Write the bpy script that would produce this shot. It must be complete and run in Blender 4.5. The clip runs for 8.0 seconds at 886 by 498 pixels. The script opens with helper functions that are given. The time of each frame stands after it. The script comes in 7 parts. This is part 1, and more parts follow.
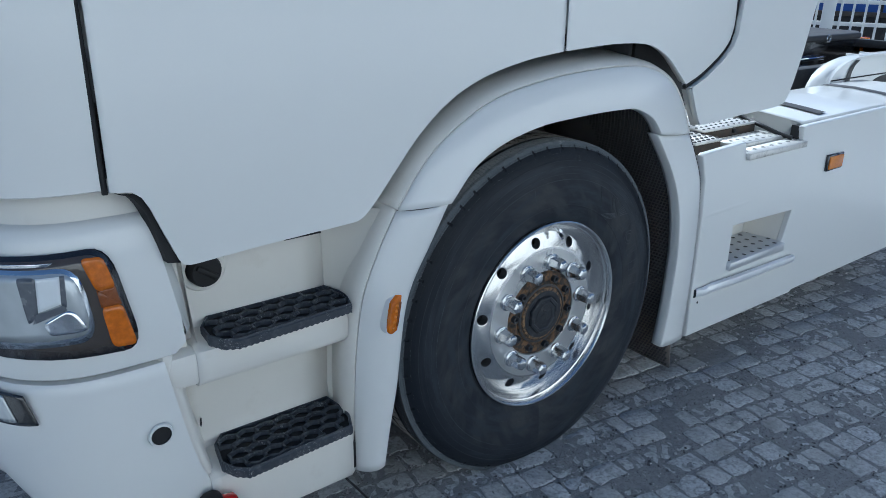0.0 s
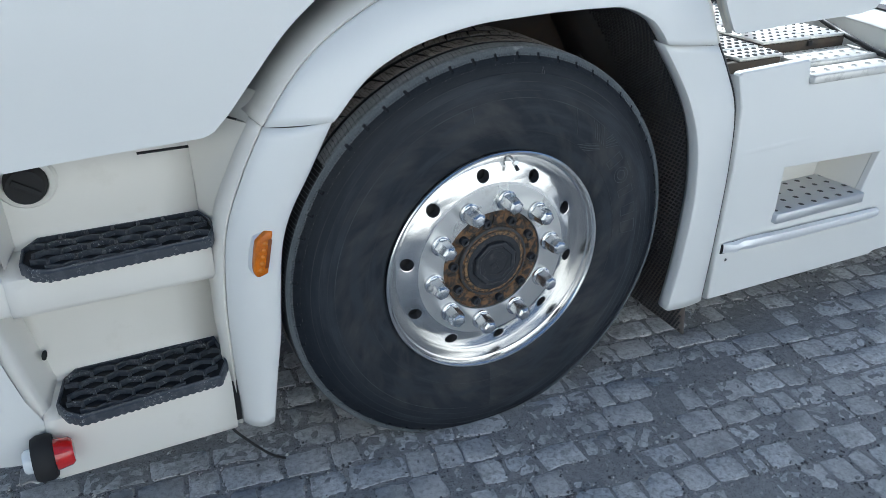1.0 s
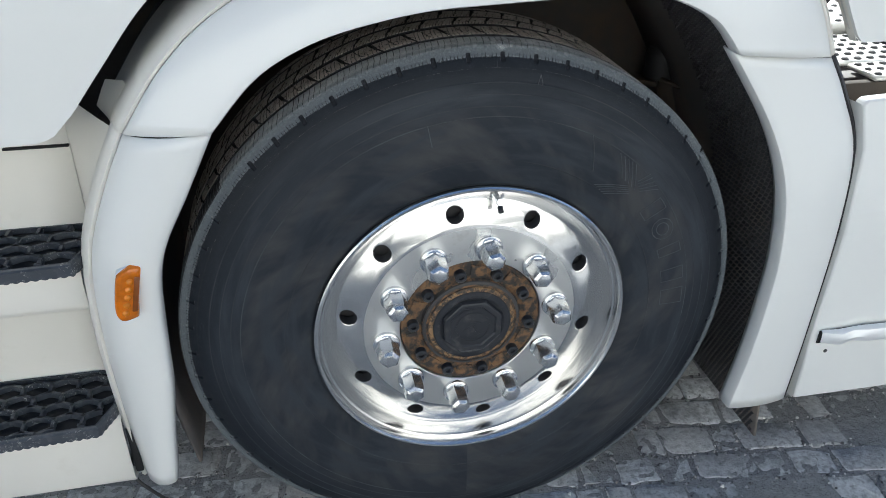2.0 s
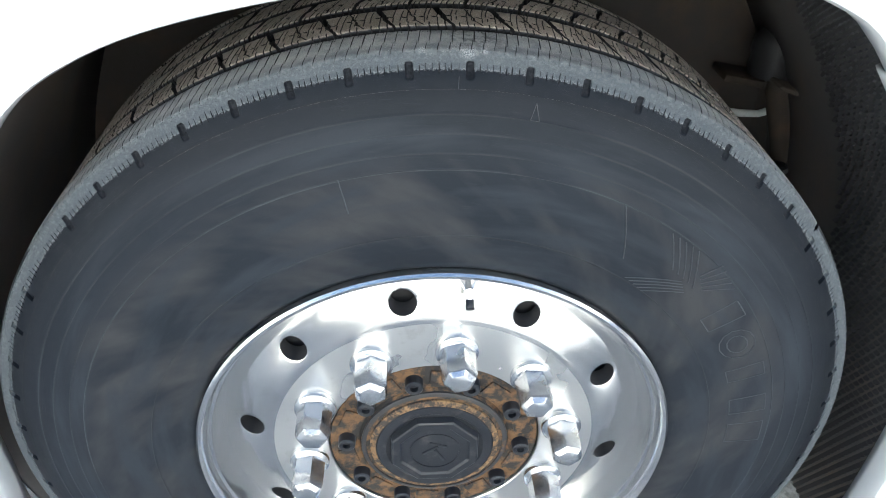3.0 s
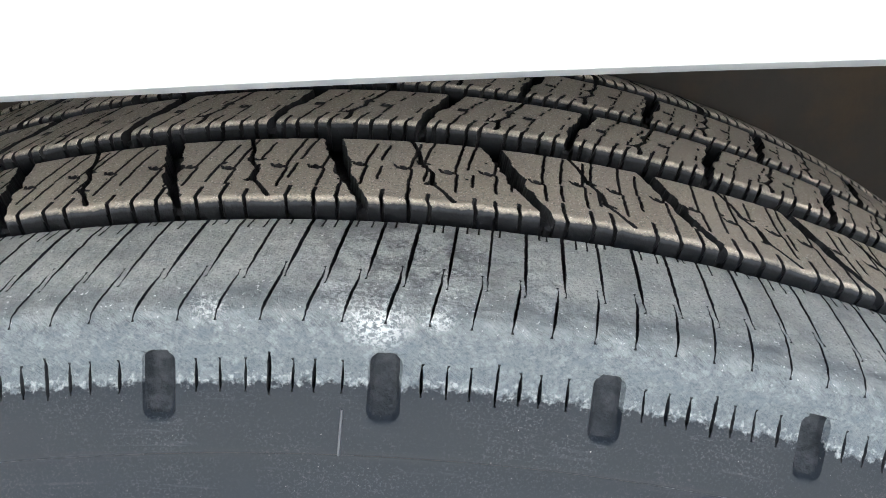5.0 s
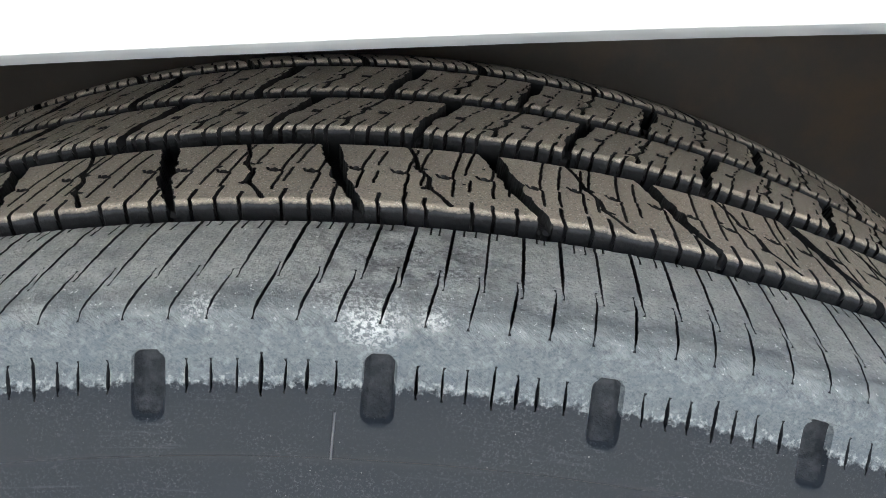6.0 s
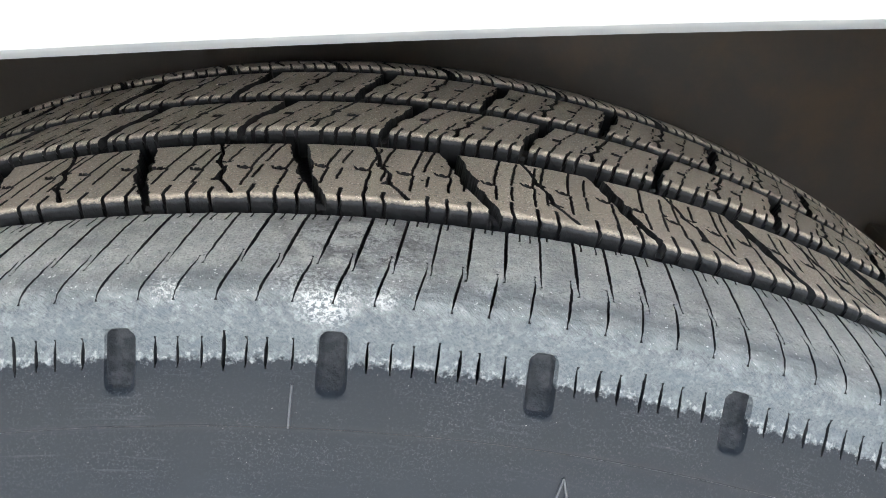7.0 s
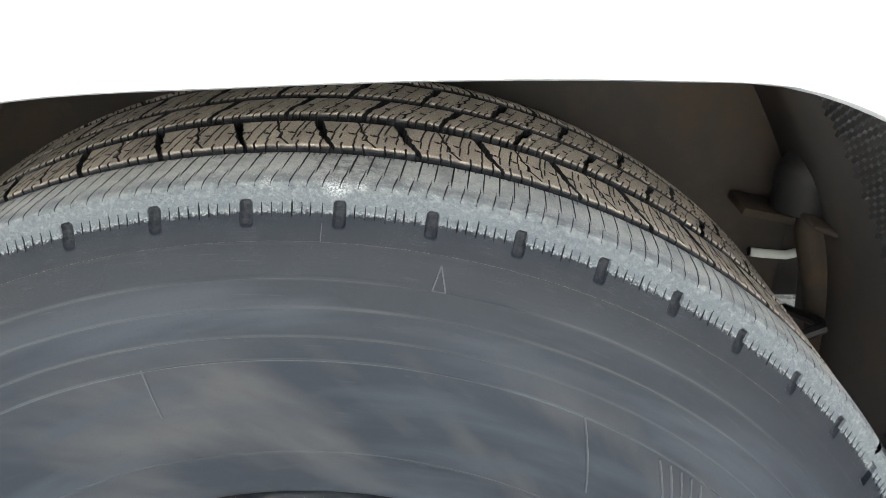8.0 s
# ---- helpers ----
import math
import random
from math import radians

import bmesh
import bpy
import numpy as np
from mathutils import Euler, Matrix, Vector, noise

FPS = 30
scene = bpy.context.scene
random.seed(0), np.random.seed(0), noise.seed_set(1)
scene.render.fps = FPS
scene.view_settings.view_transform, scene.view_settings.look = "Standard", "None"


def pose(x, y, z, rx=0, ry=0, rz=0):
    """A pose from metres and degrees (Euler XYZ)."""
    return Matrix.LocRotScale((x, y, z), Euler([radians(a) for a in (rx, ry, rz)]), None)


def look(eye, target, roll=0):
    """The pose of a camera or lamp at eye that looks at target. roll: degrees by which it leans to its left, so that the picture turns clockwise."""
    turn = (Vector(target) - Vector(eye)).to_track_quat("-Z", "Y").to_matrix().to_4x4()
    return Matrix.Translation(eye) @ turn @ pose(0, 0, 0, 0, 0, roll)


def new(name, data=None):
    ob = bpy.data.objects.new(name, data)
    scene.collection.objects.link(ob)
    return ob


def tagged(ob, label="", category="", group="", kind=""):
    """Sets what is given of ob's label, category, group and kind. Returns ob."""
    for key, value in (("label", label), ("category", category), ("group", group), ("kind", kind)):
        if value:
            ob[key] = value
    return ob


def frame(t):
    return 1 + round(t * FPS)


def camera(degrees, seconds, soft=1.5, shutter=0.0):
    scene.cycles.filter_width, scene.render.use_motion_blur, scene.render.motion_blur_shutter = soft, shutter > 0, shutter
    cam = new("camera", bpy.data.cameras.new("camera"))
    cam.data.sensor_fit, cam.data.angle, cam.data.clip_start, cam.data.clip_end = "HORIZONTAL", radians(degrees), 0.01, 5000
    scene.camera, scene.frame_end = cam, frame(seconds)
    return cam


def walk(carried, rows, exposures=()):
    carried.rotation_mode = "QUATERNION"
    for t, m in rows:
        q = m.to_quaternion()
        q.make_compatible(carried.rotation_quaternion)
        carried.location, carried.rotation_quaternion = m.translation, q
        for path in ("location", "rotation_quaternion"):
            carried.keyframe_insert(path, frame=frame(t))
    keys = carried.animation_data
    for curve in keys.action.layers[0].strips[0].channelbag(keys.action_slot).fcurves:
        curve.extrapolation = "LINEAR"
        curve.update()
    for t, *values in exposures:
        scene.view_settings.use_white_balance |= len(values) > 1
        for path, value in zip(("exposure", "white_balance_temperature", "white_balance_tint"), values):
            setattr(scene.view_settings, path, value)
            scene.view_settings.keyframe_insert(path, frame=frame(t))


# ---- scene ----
cam = camera(60.95, 8.0, 0.6)
PATH = [
    (0, pose(-1.5472, -1.3995, 1.4978, 69.285, -1.123, -37.952)),
    (0.1, pose(-1.4870, -1.4064, 1.4922, 67.975, -0.917, -36.331)),
    (0.2, pose(-1.4243, -1.4210, 1.4826, 66.903, -0.792, -34.993)),
    (0.3, pose(-1.3441, -1.4407, 1.4791, 66.030, -0.731, -33.614)),
    (0.4, pose(-1.2698, -1.4554, 1.4599, 65.702, -0.625, -32.717)),
    (0.5, pose(-1.1967, -1.4667, 1.4524, 65.370, -0.666, -31.443)),
    (0.6, pose(-1.1326, -1.4560, 1.4511, 65.089, -0.662, -30.449)),
    (0.7, pose(-1.0662, -1.4543, 1.4528, 64.032, -0.752, -29.129)),
    (0.8, pose(-1.0044, -1.4306, 1.4431, 63.160, -0.897, -28.256)),
    (1, pose(-0.8679, -1.3670, 1.4241, 61.737, -0.932, -26.462)),
    (1.2, pose(-0.7404, -1.3059, 1.4244, 60.691, -0.945, -24.304)),
    (2.3, pose(-0.1884, -0.9592, 1.3441, 57.589, -0.818, -7.017)),
    (2.5, pose(-0.1292, -0.8697, 1.3299, 55.701, -0.765, -4.839)),
    (2.6, pose(-0.1070, -0.8214, 1.3113, 55.722, -0.515, -4.746)),
    (2.7, pose(-0.0928, -0.7658, 1.2930, 55.590, -0.800, -4.930)),
    (2.8, pose(-0.0614, -0.7039, 1.2906, 54.998, -0.452, -4.057)),
    (3, pose(-0.0247, -0.5926, 1.2886, 53.889, -0.059, -3.086)),
    (3.3, pose(0.0032, -0.3935, 1.2674, 52.331, -0.018, -2.954)),
    (3.5, pose(0.0328, -0.2776, 1.1957, 56.030, 0.472, -3.473)),
    (3.6, pose(0.0415, -0.2253, 1.1679, 58.544, 0.396, -3.780)),
    (3.7, pose(0.0426, -0.1719, 1.1596, 57.012, 0.511, -3.534)),
    (3.8, pose(0.0433, -0.1282, 1.1487, 55.960, 0.482, -2.689)),
    (4, pose(0.0476, -0.0875, 1.1342, 57.652, -0.055, -1.734)),
    (4.5, pose(0.0531, -0.0846, 1.1344, 59.386, -0.241, -0.118)),
    (4.7, pose(0.0528, -0.0844, 1.1377, 59.496, 0.271, 0.386)),
    (5.8, pose(0.0535, -0.0828, 1.1343, 60.881, 0.338, 0.921)),
    (6, pose(0.0531, -0.0843, 1.1313, 61.403, -0.062, 0.630)),
    (6.2, pose(0.0547, -0.0852, 1.1300, 61.632, -0.213, 0.465)),
    (6.5, pose(0.0612, -0.0923, 1.1324, 61.871, -0.235, 0.321)),
    (7, pose(0.0660, -0.1018, 1.1339, 62.085, 0.012, 0.214)),
    (7.5, pose(0.0700, -0.1356, 1.1404, 62.157, -0.090, 0.225)),
    (7.7, pose(0.0713, -0.1993, 1.1584, 62.808, -0.366, -0.216)),
    (7.8, pose(0.0731, -0.2431, 1.1727, 62.543, -0.604, -0.666)),
    (8, pose(0.0934, -0.3506, 1.2116, 61.674, -0.498, -0.474)),
]
# seconds, stops, kelvin, tint
EXPOSURES = [(0, 0.18, 4950, 3), (0.5, 0.48, 5120, 3), (1.0, 0.66, 5280, 4), (1.2, 0.75, 5350, 4), (2.3, 1.00, 5700, 5), (3.0, 1.90, 5700, 4), (3.5, 2.28, 5400, 2),
             (4.0, 2.82, 5850, 5), (4.5, 2.86, 5800, 5), (6.0, 2.44, 5850, 5), (6.5, 2.83, 5850, 6), (7.0, 2.86, 5900, 6), (7.5, 2.85, 5900, 6), (8.0, 2.70, 6200, 5)]
walk(cam, PATH, EXPOSURES)
# ---- end of path ----
# ---- light ----
SUN_DIR = Vector((0.35, 0.75, 0.62)).normalized()
world = bpy.data.worlds.new("sky")
scene.world = world
world.use_nodes = True
wn = world.node_tree.nodes
sky = wn.new("ShaderNodeTexSky")
sky.sky_type, sky.sun_disc = "NISHITA", False
sky.sun_elevation = math.asin(SUN_DIR.z)
sky.sun_rotation = math.atan2(SUN_DIR.x, SUN_DIR.y)
sky.air_density, sky.dust_density, sky.ozone_density = 1.0, 3.0, 1.0
world.node_tree.links.new(sky.outputs[0], wn["Background"].inputs[0])
wn["Background"].inputs[1].default_value = 0.09
sun = new("sun", bpy.data.lights.new("sun", "SUN"))
sun.data.energy, sun.data.angle, sun.data.color = 5.0, radians(0.5), (1.0, 0.93, 0.82)
sun.matrix_world = look(SUN_DIR * 30, (0, 0, 0))

# ---- materials ----


def material(name, base, rough=0.5, metal=0.0, vary=0.12, scale=6.0, bump=0.0, bump_scale=300.0,
             coat=0.0, stain=None, stain_scale=9.0, stain_at=0.55, stain_soft=0.12, transmission=0.0, rough_vary=0.1):
    m = bpy.data.materials.new(name)
    m.use_nodes = True
    t, n = m.node_tree, m.node_tree.nodes
    b = n["Principled BSDF"]
    co = n.new("ShaderNodeTexCoord")
    big = n.new("ShaderNodeTexNoise")
    big.inputs["Scale"].default_value, big.inputs["Detail"].default_value = scale, 3
    t.links.new(co.outputs["Object"], big.inputs["Vector"])
    fine = n.new("ShaderNodeTexNoise")
    fine.inputs["Scale"].default_value, fine.inputs["Detail"].default_value = bump_scale, 4
    t.links.new(co.outputs["Object"], fine.inputs["Vector"])
    ramp = n.new("ShaderNodeMix")
    ramp.data_type = "RGBA"
    ramp.inputs[6].default_value = (*[c * (1 - vary) for c in base], 1)
    ramp.inputs[7].default_value = (*[min(1, c * (1 + vary)) for c in base], 1)
    t.links.new(big.outputs["Fac"], ramp.inputs[0])
    col = ramp.outputs[2]
    if stain:
        sn = n.new("ShaderNodeTexNoise")
        sn.inputs["Scale"].default_value, sn.inputs["Detail"].default_value, sn.inputs["Roughness"].default_value = stain_scale, 9, 0.65
        t.links.new(co.outputs["Object"], sn.inputs["Vector"])
        mr = n.new("ShaderNodeMapRange")
        mr.inputs[1].default_value, mr.inputs[2].default_value = stain_at - stain_soft, stain_at + stain_soft
        t.links.new(sn.outputs["Fac"], mr.inputs[0])
        mx = n.new("ShaderNodeMix")
        mx.data_type = "RGBA"
        mx.inputs[7].default_value = (*stain, 1)
        t.links.new(mr.outputs[0], mx.inputs[0])
        t.links.new(col, mx.inputs[6])
        col = mx.outputs[2]
    t.links.new(col, b.inputs["Base Color"])
    rr = n.new("ShaderNodeMapRange")
    rr.inputs[3].default_value, rr.inputs[4].default_value = max(0.02, rough - rough_vary), min(1, rough + rough_vary)
    t.links.new(big.outputs["Fac"], rr.inputs[0])
    t.links.new(rr.outputs[0], b.inputs["Roughness"])
    b.inputs["Metallic"].default_value = metal
    b.inputs["Coat Weight"].default_value = coat
    b.inputs["Coat Roughness"].default_value = 0.05
    b.inputs["Transmission Weight"].default_value = transmission
    if bump:
        bp = n.new("ShaderNodeBump")
        bp.inputs["Strength"].default_value, bp.inputs["Distance"].default_value = bump, 0.001
        t.links.new(fine.outputs["Fac"], bp.inputs["Height"])
        t.links.new(bp.outputs[0], b.inputs["Normal"])
    return m


def mixed(m, fac_socket, colour, rough=None):
    """Lays a second colour over a material where the factor is 1."""
    t, n = m.node_tree, m.node_tree.nodes
    b = n["Principled BSDF"]
    mx = n.new("ShaderNodeMix")
    mx.data_type = "RGBA"
    mx.inputs[7].default_value = (*colour, 1)
    t.links.new(b.inputs["Base Color"].links[0].from_socket, mx.inputs[6])
    t.links.new(fac_socket, mx.inputs[0])
    t.links.new(mx.outputs[2], b.inputs["Base Color"])
    if rough is not None:
        mr = n.new("ShaderNodeMix")
        mr.inputs[3].default_value = rough
        t.links.new(b.inputs["Roughness"].links[0].from_socket, mr.inputs[2])
        t.links.new(fac_socket, mr.inputs[0])
        t.links.new(mr.outputs[0], b.inputs["Roughness"])


def math_node(m, op, a, b=None, clamp=False):
    n = m.node_tree.nodes.new("ShaderNodeMath")
    n.operation, n.use_clamp = op, clamp
    for i, v in enumerate((a, b)):
        if v is None:
            continue
        if isinstance(v, (int, float)):
            n.inputs[i].default_value = v
        else:
            m.node_tree.links.new(v, n.inputs[i])
    return n.outputs[0]


def axle_radius(m):
    """Distance from the wheel's axle, in the wheel's own coordinates."""
    t, n = m.node_tree, m.node_tree.nodes
    co = n.new("ShaderNodeTexCoord")
    sep = n.new("ShaderNodeSeparateXYZ")
    t.links.new(co.outputs["Object"], sep.inputs[0])
    x2 = math_node(m, "MULTIPLY", sep.outputs[0], sep.outputs[0])
    z2 = math_node(m, "MULTIPLY", sep.outputs[2], sep.outputs[2])
    return math_node(m, "SQRT", math_node(m, "ADD", x2, z2))


def noise_out(m, scale, detail=6, rough=0.6, stretch=None):
    t, n = m.node_tree, m.node_tree.nodes
    co = n.new("ShaderNodeTexCoord")
    nz = n.new("ShaderNodeTexNoise")
    nz.inputs["Scale"].default_value, nz.inputs["Detail"].default_value, nz.inputs["Roughness"].default_value = scale, detail, rough
    src = co.outputs["Object"]
    if stretch:
        mp = n.new("ShaderNodeMapping")
        mp.inputs["Scale"].default_value = stretch
        t.links.new(src, mp.inputs[0])
        src = mp.outputs[0]
    t.links.new(src, nz.inputs["Vector"])
    return nz.outputs["Fac"]


def ranged(m, v, a, b, lo=0.0, hi=1.0):
    n = m.node_tree.nodes.new("ShaderNodeMapRange")
    n.inputs[1].default_value, n.inputs[2].default_value, n.inputs[3].default_value, n.inputs[4].default_value = a, b, lo, hi
    m.node_tree.links.new(v, n.inputs[0])
    return n.outputs[0]


def blob(m, place, size):
    """1 at a place in object coordinates, falling to 0 at size."""
    t, n = m.node_tree, m.node_tree.nodes
    co = n.new("ShaderNodeTexCoord")
    d = n.new("ShaderNodeVectorMath")
    d.operation = "DISTANCE"
    d.inputs[1].default_value = place
    t.links.new(co.outputs["Object"], d.inputs[0])
    return ranged(m, d.outputs["Value"], size, size * 0.3)


WHITE = material("white_paint", (0.74, 0.745, 0.73), 0.30, vary=0.004, scale=2.5, coat=0.5, rough_vary=0.0)
CREAM = material("white_step_plastic", (0.74, 0.72, 0.67), 0.42, vary=0.03, scale=5, bump=0.12, bump_scale=900, coat=0.1,
                 stain=(0.64, 0.61, 0.55), stain_scale=7, stain_at=0.72, stain_soft=0.12)
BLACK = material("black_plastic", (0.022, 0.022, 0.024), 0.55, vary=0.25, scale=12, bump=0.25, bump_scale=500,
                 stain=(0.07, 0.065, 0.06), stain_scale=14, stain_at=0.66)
LINER = material("dusty_arch_liner", (0.125, 0.118, 0.115), 0.7, vary=0.25, scale=9, bump=0.3, bump_scale=300,
                 stain=(0.17, 0.135, 0.105), stain_scale=5, stain_at=0.6)
DIMPLE = material("dark_liner_dimples", (0.060, 0.060, 0.062), 0.5, vary=0.25, scale=12, bump=0.25, bump_scale=500)
# black rubber parts, and black put into recesses and gaps for shade
GAP = material("dark_seal_and_shade", (0.012, 0.012, 0.013), 0.75, vary=0.2)
STEP = material("dark_step_plastic", (0.040, 0.047, 0.060), 0.5, vary=0.25, scale=25, bump=0.3, bump_scale=400,
                stain=(0.075, 0.082, 0.095), stain_scale=40, stain_at=0.58, stain_soft=0.08)
ALU = material("polished_aluminium", (0.77, 0.76, 0.74), 0.21, 1.0, vary=0.04, scale=5, bump=0.03, bump_scale=150, rough_vary=0.05,
               stain=(0.70, 0.69, 0.67), stain_scale=16, stain_at=0.70, stain_soft=0.06)
ALU_FACE = material("brushed_aluminium_face", (0.70, 0.695, 0.675), 0.30, 0.80, vary=0.06, scale=9, bump=0.06, bump_scale=350,
                    stain=(0.60, 0.59, 0.56), stain_scale=26, stain_at=0.66, stain_soft=0.06)
ZINC = material("zinc_nut", (0.68, 0.69, 0.70), 0.24, 0.95, vary=0.08, scale=40, bump=0.06, bump_scale=400,
                stain=(0.62, 0.58, 0.50), stain_scale=45, stain_at=0.66)
RUST = material("rusty_hub", (0.19, 0.106, 0.049), 0.85, vary=0.45, scale=55, bump=0.8, bump_scale=420,
                stain=(0.035, 0.032, 0.030), stain_scale=52, stain_at=0.475, stain_soft=0.07)
TAN = material("tan_rust_dust", (0.27, 0.165, 0.080), 0.9, vary=0.4, scale=120, bump=0.9, bump_scale=500, stain=(0.055, 0.045, 0.038), stain_scale=95, stain_at=0.49, stain_soft=0.06)
CAST = material("dark_cast_hub", (0.040, 0.040, 0.042), 0.55, vary=0.3, scale=40, bump=0.3, bump_scale=300,
                stain=(0.15, 0.09, 0.045), stain_scale=50, stain_at=0.62, stain_soft=0.07)
CAP = material("grey_black_hub_cap", (0.022, 0.024, 0.029), 0.42, vary=0.18, scale=25, bump=0.2, bump_scale=500,
               stain=(0.09, 0.085, 0.08), stain_scale=40, stain_at=0.66)
AMBER = material("amber_lens", (0.52, 0.135, 0.001), 0.10, vary=0.6, scale=70, bump=0.5, bump_scale=180, coat=0.25)
AMBER_DARK = material("amber_reflector", (0.60, 0.185, 0.003), 0.22, vary=0.35, scale=150, bump=0.8, bump_scale=260, coat=0.3)
AMBER_BROWN = material("brown_amber_and_shade", (0.20, 0.055, 0.006), 0.2, vary=0.3, scale=90, bump=0.4, bump_scale=260, coat=0.3)
RED = material("red_lens", (0.55, 0.015, 0.015), 0.15, vary=0.2, scale=40, coat=0.8)
CLEAR = material("clear_lens", (0.75, 0.78, 0.80), 0.12, vary=0.1, scale=20, coat=0.8)
LAMP_GREY = material("headlight_reflector", (0.50, 0.53, 0.55), 0.22, 0.5, vary=0.35, scale=11, coat=1.0)
CHROME = material("lamp_chrome", (0.80, 0.82, 0.84), 0.08, 1.0, vary=0.1, scale=20)
LAMP_BROWN = material("smoky_lamp_cover", (0.055, 0.045, 0.038), 0.16, vary=0.3, scale=14, coat=1.0)
LAMP_HAZE = material("hazy_dark_lamp_inside", (0.10, 0.11, 0.13), 0.25, vary=0.4, scale=40, coat=0.6)
LAMP_BLACK = material("headlight_bezel", (0.010, 0.010, 0.011), 0.22, vary=0.25, scale=14, coat=1.0)
PLATE = material("aluminium_plate", (0.72, 0.71, 0.67), 0.42, 0.30, vary=0.1, scale=15, bump=0.2, bump_scale=250,
                 stain=(0.35, 0.33, 0.30), stain_scale=18, stain_at=0.64)
STEP_ALU = material("grey_step_aluminium", (0.62, 0.63, 0.64), 0.42, 0.55, vary=0.12, scale=12, bump=0.2, bump_scale=250)
TRIM = material("bright_trim_aluminium", (0.84, 0.85, 0.86), 0.34, 0.50, vary=0.05, scale=14, bump=0.1, bump_scale=60)
# dark studs and screws, and the shade inside holes as a colour
DOT = material("dark_stud_and_hole_shade", (0.05, 0.05, 0.052), 0.6, vary=0.3, scale=40)
STEEL = material("dark_chassis_steel", (0.062, 0.054, 0.048), 0.6, vary=0.3, scale=10, bump=0.3, bump_scale=120,
                 stain=(0.10, 0.07, 0.045), stain_scale=9, stain_at=0.58)
MUD = material("dried_mud_steel", (0.050, 0.040, 0.031), 0.85, vary=0.3, scale=14, bump=0.5, bump_scale=200, stain=(0.085, 0.058, 0.036), stain_scale=12, stain_at=0.60)
RUBBER = material("tyre_rubber", (0.023, 0.027, 0.034), 0.46, vary=0.28, scale=5, bump=0.10, bump_scale=900, rough_vary=0.03)
# paler rubber: the highlight on the raised marks is put into its colour
LIT_MARK = material("lit_mark_rubber", (0.046, 0.050, 0.057), 0.6, vary=0.4, scale=60, bump=0.2, bump_scale=700)
TREAD = material("dusty_tread_rubber", (0.405, 0.355, 0.305), 0.80, vary=0.25, scale=30, bump=0.4, bump_scale=900,
                 stain=(0.44, 0.39, 0.335), stain_scale=22, stain_at=0.58, stain_soft=0.15)
GROOVE = material("clean_groove_rubber", (0.024, 0.025, 0.028), 0.6, vary=0.3, scale=60, bump=0.5, bump_scale=700,
                  stain=(0.040, 0.041, 0.044), stain_scale=60, stain_at=0.60, stain_soft=0.12)
NOTCH = material("dusty_notch_rubber", (0.016, 0.018, 0.022), 0.75, vary=0.5, scale=90, bump=0.5, bump_scale=700,
                 stain=(0.034, 0.036, 0.042), stain_scale=210, stain_at=0.54, stain_soft=0.1)
STONE = material("grey_paver", (0.56, 0.575, 0.59), 0.62, vary=0.45, scale=70, bump=1.0, bump_scale=320,
                 stain=(0.30, 0.305, 0.310), stain_scale=75, stain_at=0.55, stain_soft=0.07)
GRIT = material("joint_grit", (0.26, 0.265, 0.27), 0.9, vary=0.4, scale=60, bump=1.0, bump_scale=220,
                stain=(0.33, 0.33, 0.33), stain_scale=140, stain_at=0.66, stain_soft=0.05)
YARD = material("yard_ground", (0.28, 0.28, 0.275), 0.85, vary=0.2, scale=0.6, bump=0.3, bump_scale=60,
                stain=(0.15, 0.148, 0.145), stain_scale=2.2, stain_at=0.55)
BLUE = material("blue_tarpaulin", (0.03, 0.09, 0.35), 0.5, vary=0.2, scale=2)
FENCE = material("white_fence_paint", (0.78, 0.78, 0.76), 0.5, vary=0.05, scale=3)
CABLE = material("black_cable", (0.015, 0.015, 0.016), 0.5, vary=0.2)

# hollows and chips in the pavers and the grit
for _m, _sc, _d in ((STONE, 34, 0.004), (GRIT, 60, 0.006)):
    _b2 = _m.node_tree.nodes.new("ShaderNodeBump")
    _b2.inputs["Strength"].default_value, _b2.inputs["Distance"].default_value = 0.8, _d
    _m.node_tree.links.new(noise_out(_m, _sc, 8, 0.62), _b2.inputs["Height"])
    _m.node_tree.links.new(_b2.outputs[0], [n for n in _m.node_tree.nodes if n.bl_idname == "ShaderNodeBump"][0].inputs["Normal"])
mixed(GRIT, ranged(GRIT, noise_out(GRIT, 260, 3, 0.6), 0.58, 0.64), (0.06, 0.06, 0.062))
# paver tone differs from stone to stone
_t = STONE.node_tree
_oi = _t.nodes.new("ShaderNodeObjectInfo")
_ge = _t.nodes.new("ShaderNodeNewGeometry")
_r = math_node(STONE, "FRACT", math_node(STONE, "ADD", _oi.outputs["Random"], _ge.outputs["Random Per Island"]))
mixed(STONE, ranged(STONE, noise_out(STONE, 11, 8, 0.7), 0.50, 0.66, 0.0, 0.75), (0.20, 0.20, 0.20))
mixed(STONE, ranged(STONE, noise_out(STONE, 700, 3, 0.7), 0.62, 0.68), (0.52, 0.53, 0.54))
mixed(STONE, ranged(STONE, noise_out(STONE, 480, 4, 0.7), 0.60, 0.67), (0.13, 0.13, 0.132))
mixed(STONE, ranged(STONE, _r, 0.0, 1.0, 0.0, 0.50), (0.33, 0.325, 0.315))


def wheel_point(deg, r, y):
    return (r * math.cos(radians(deg)), y, r * math.sin(radians(deg)))


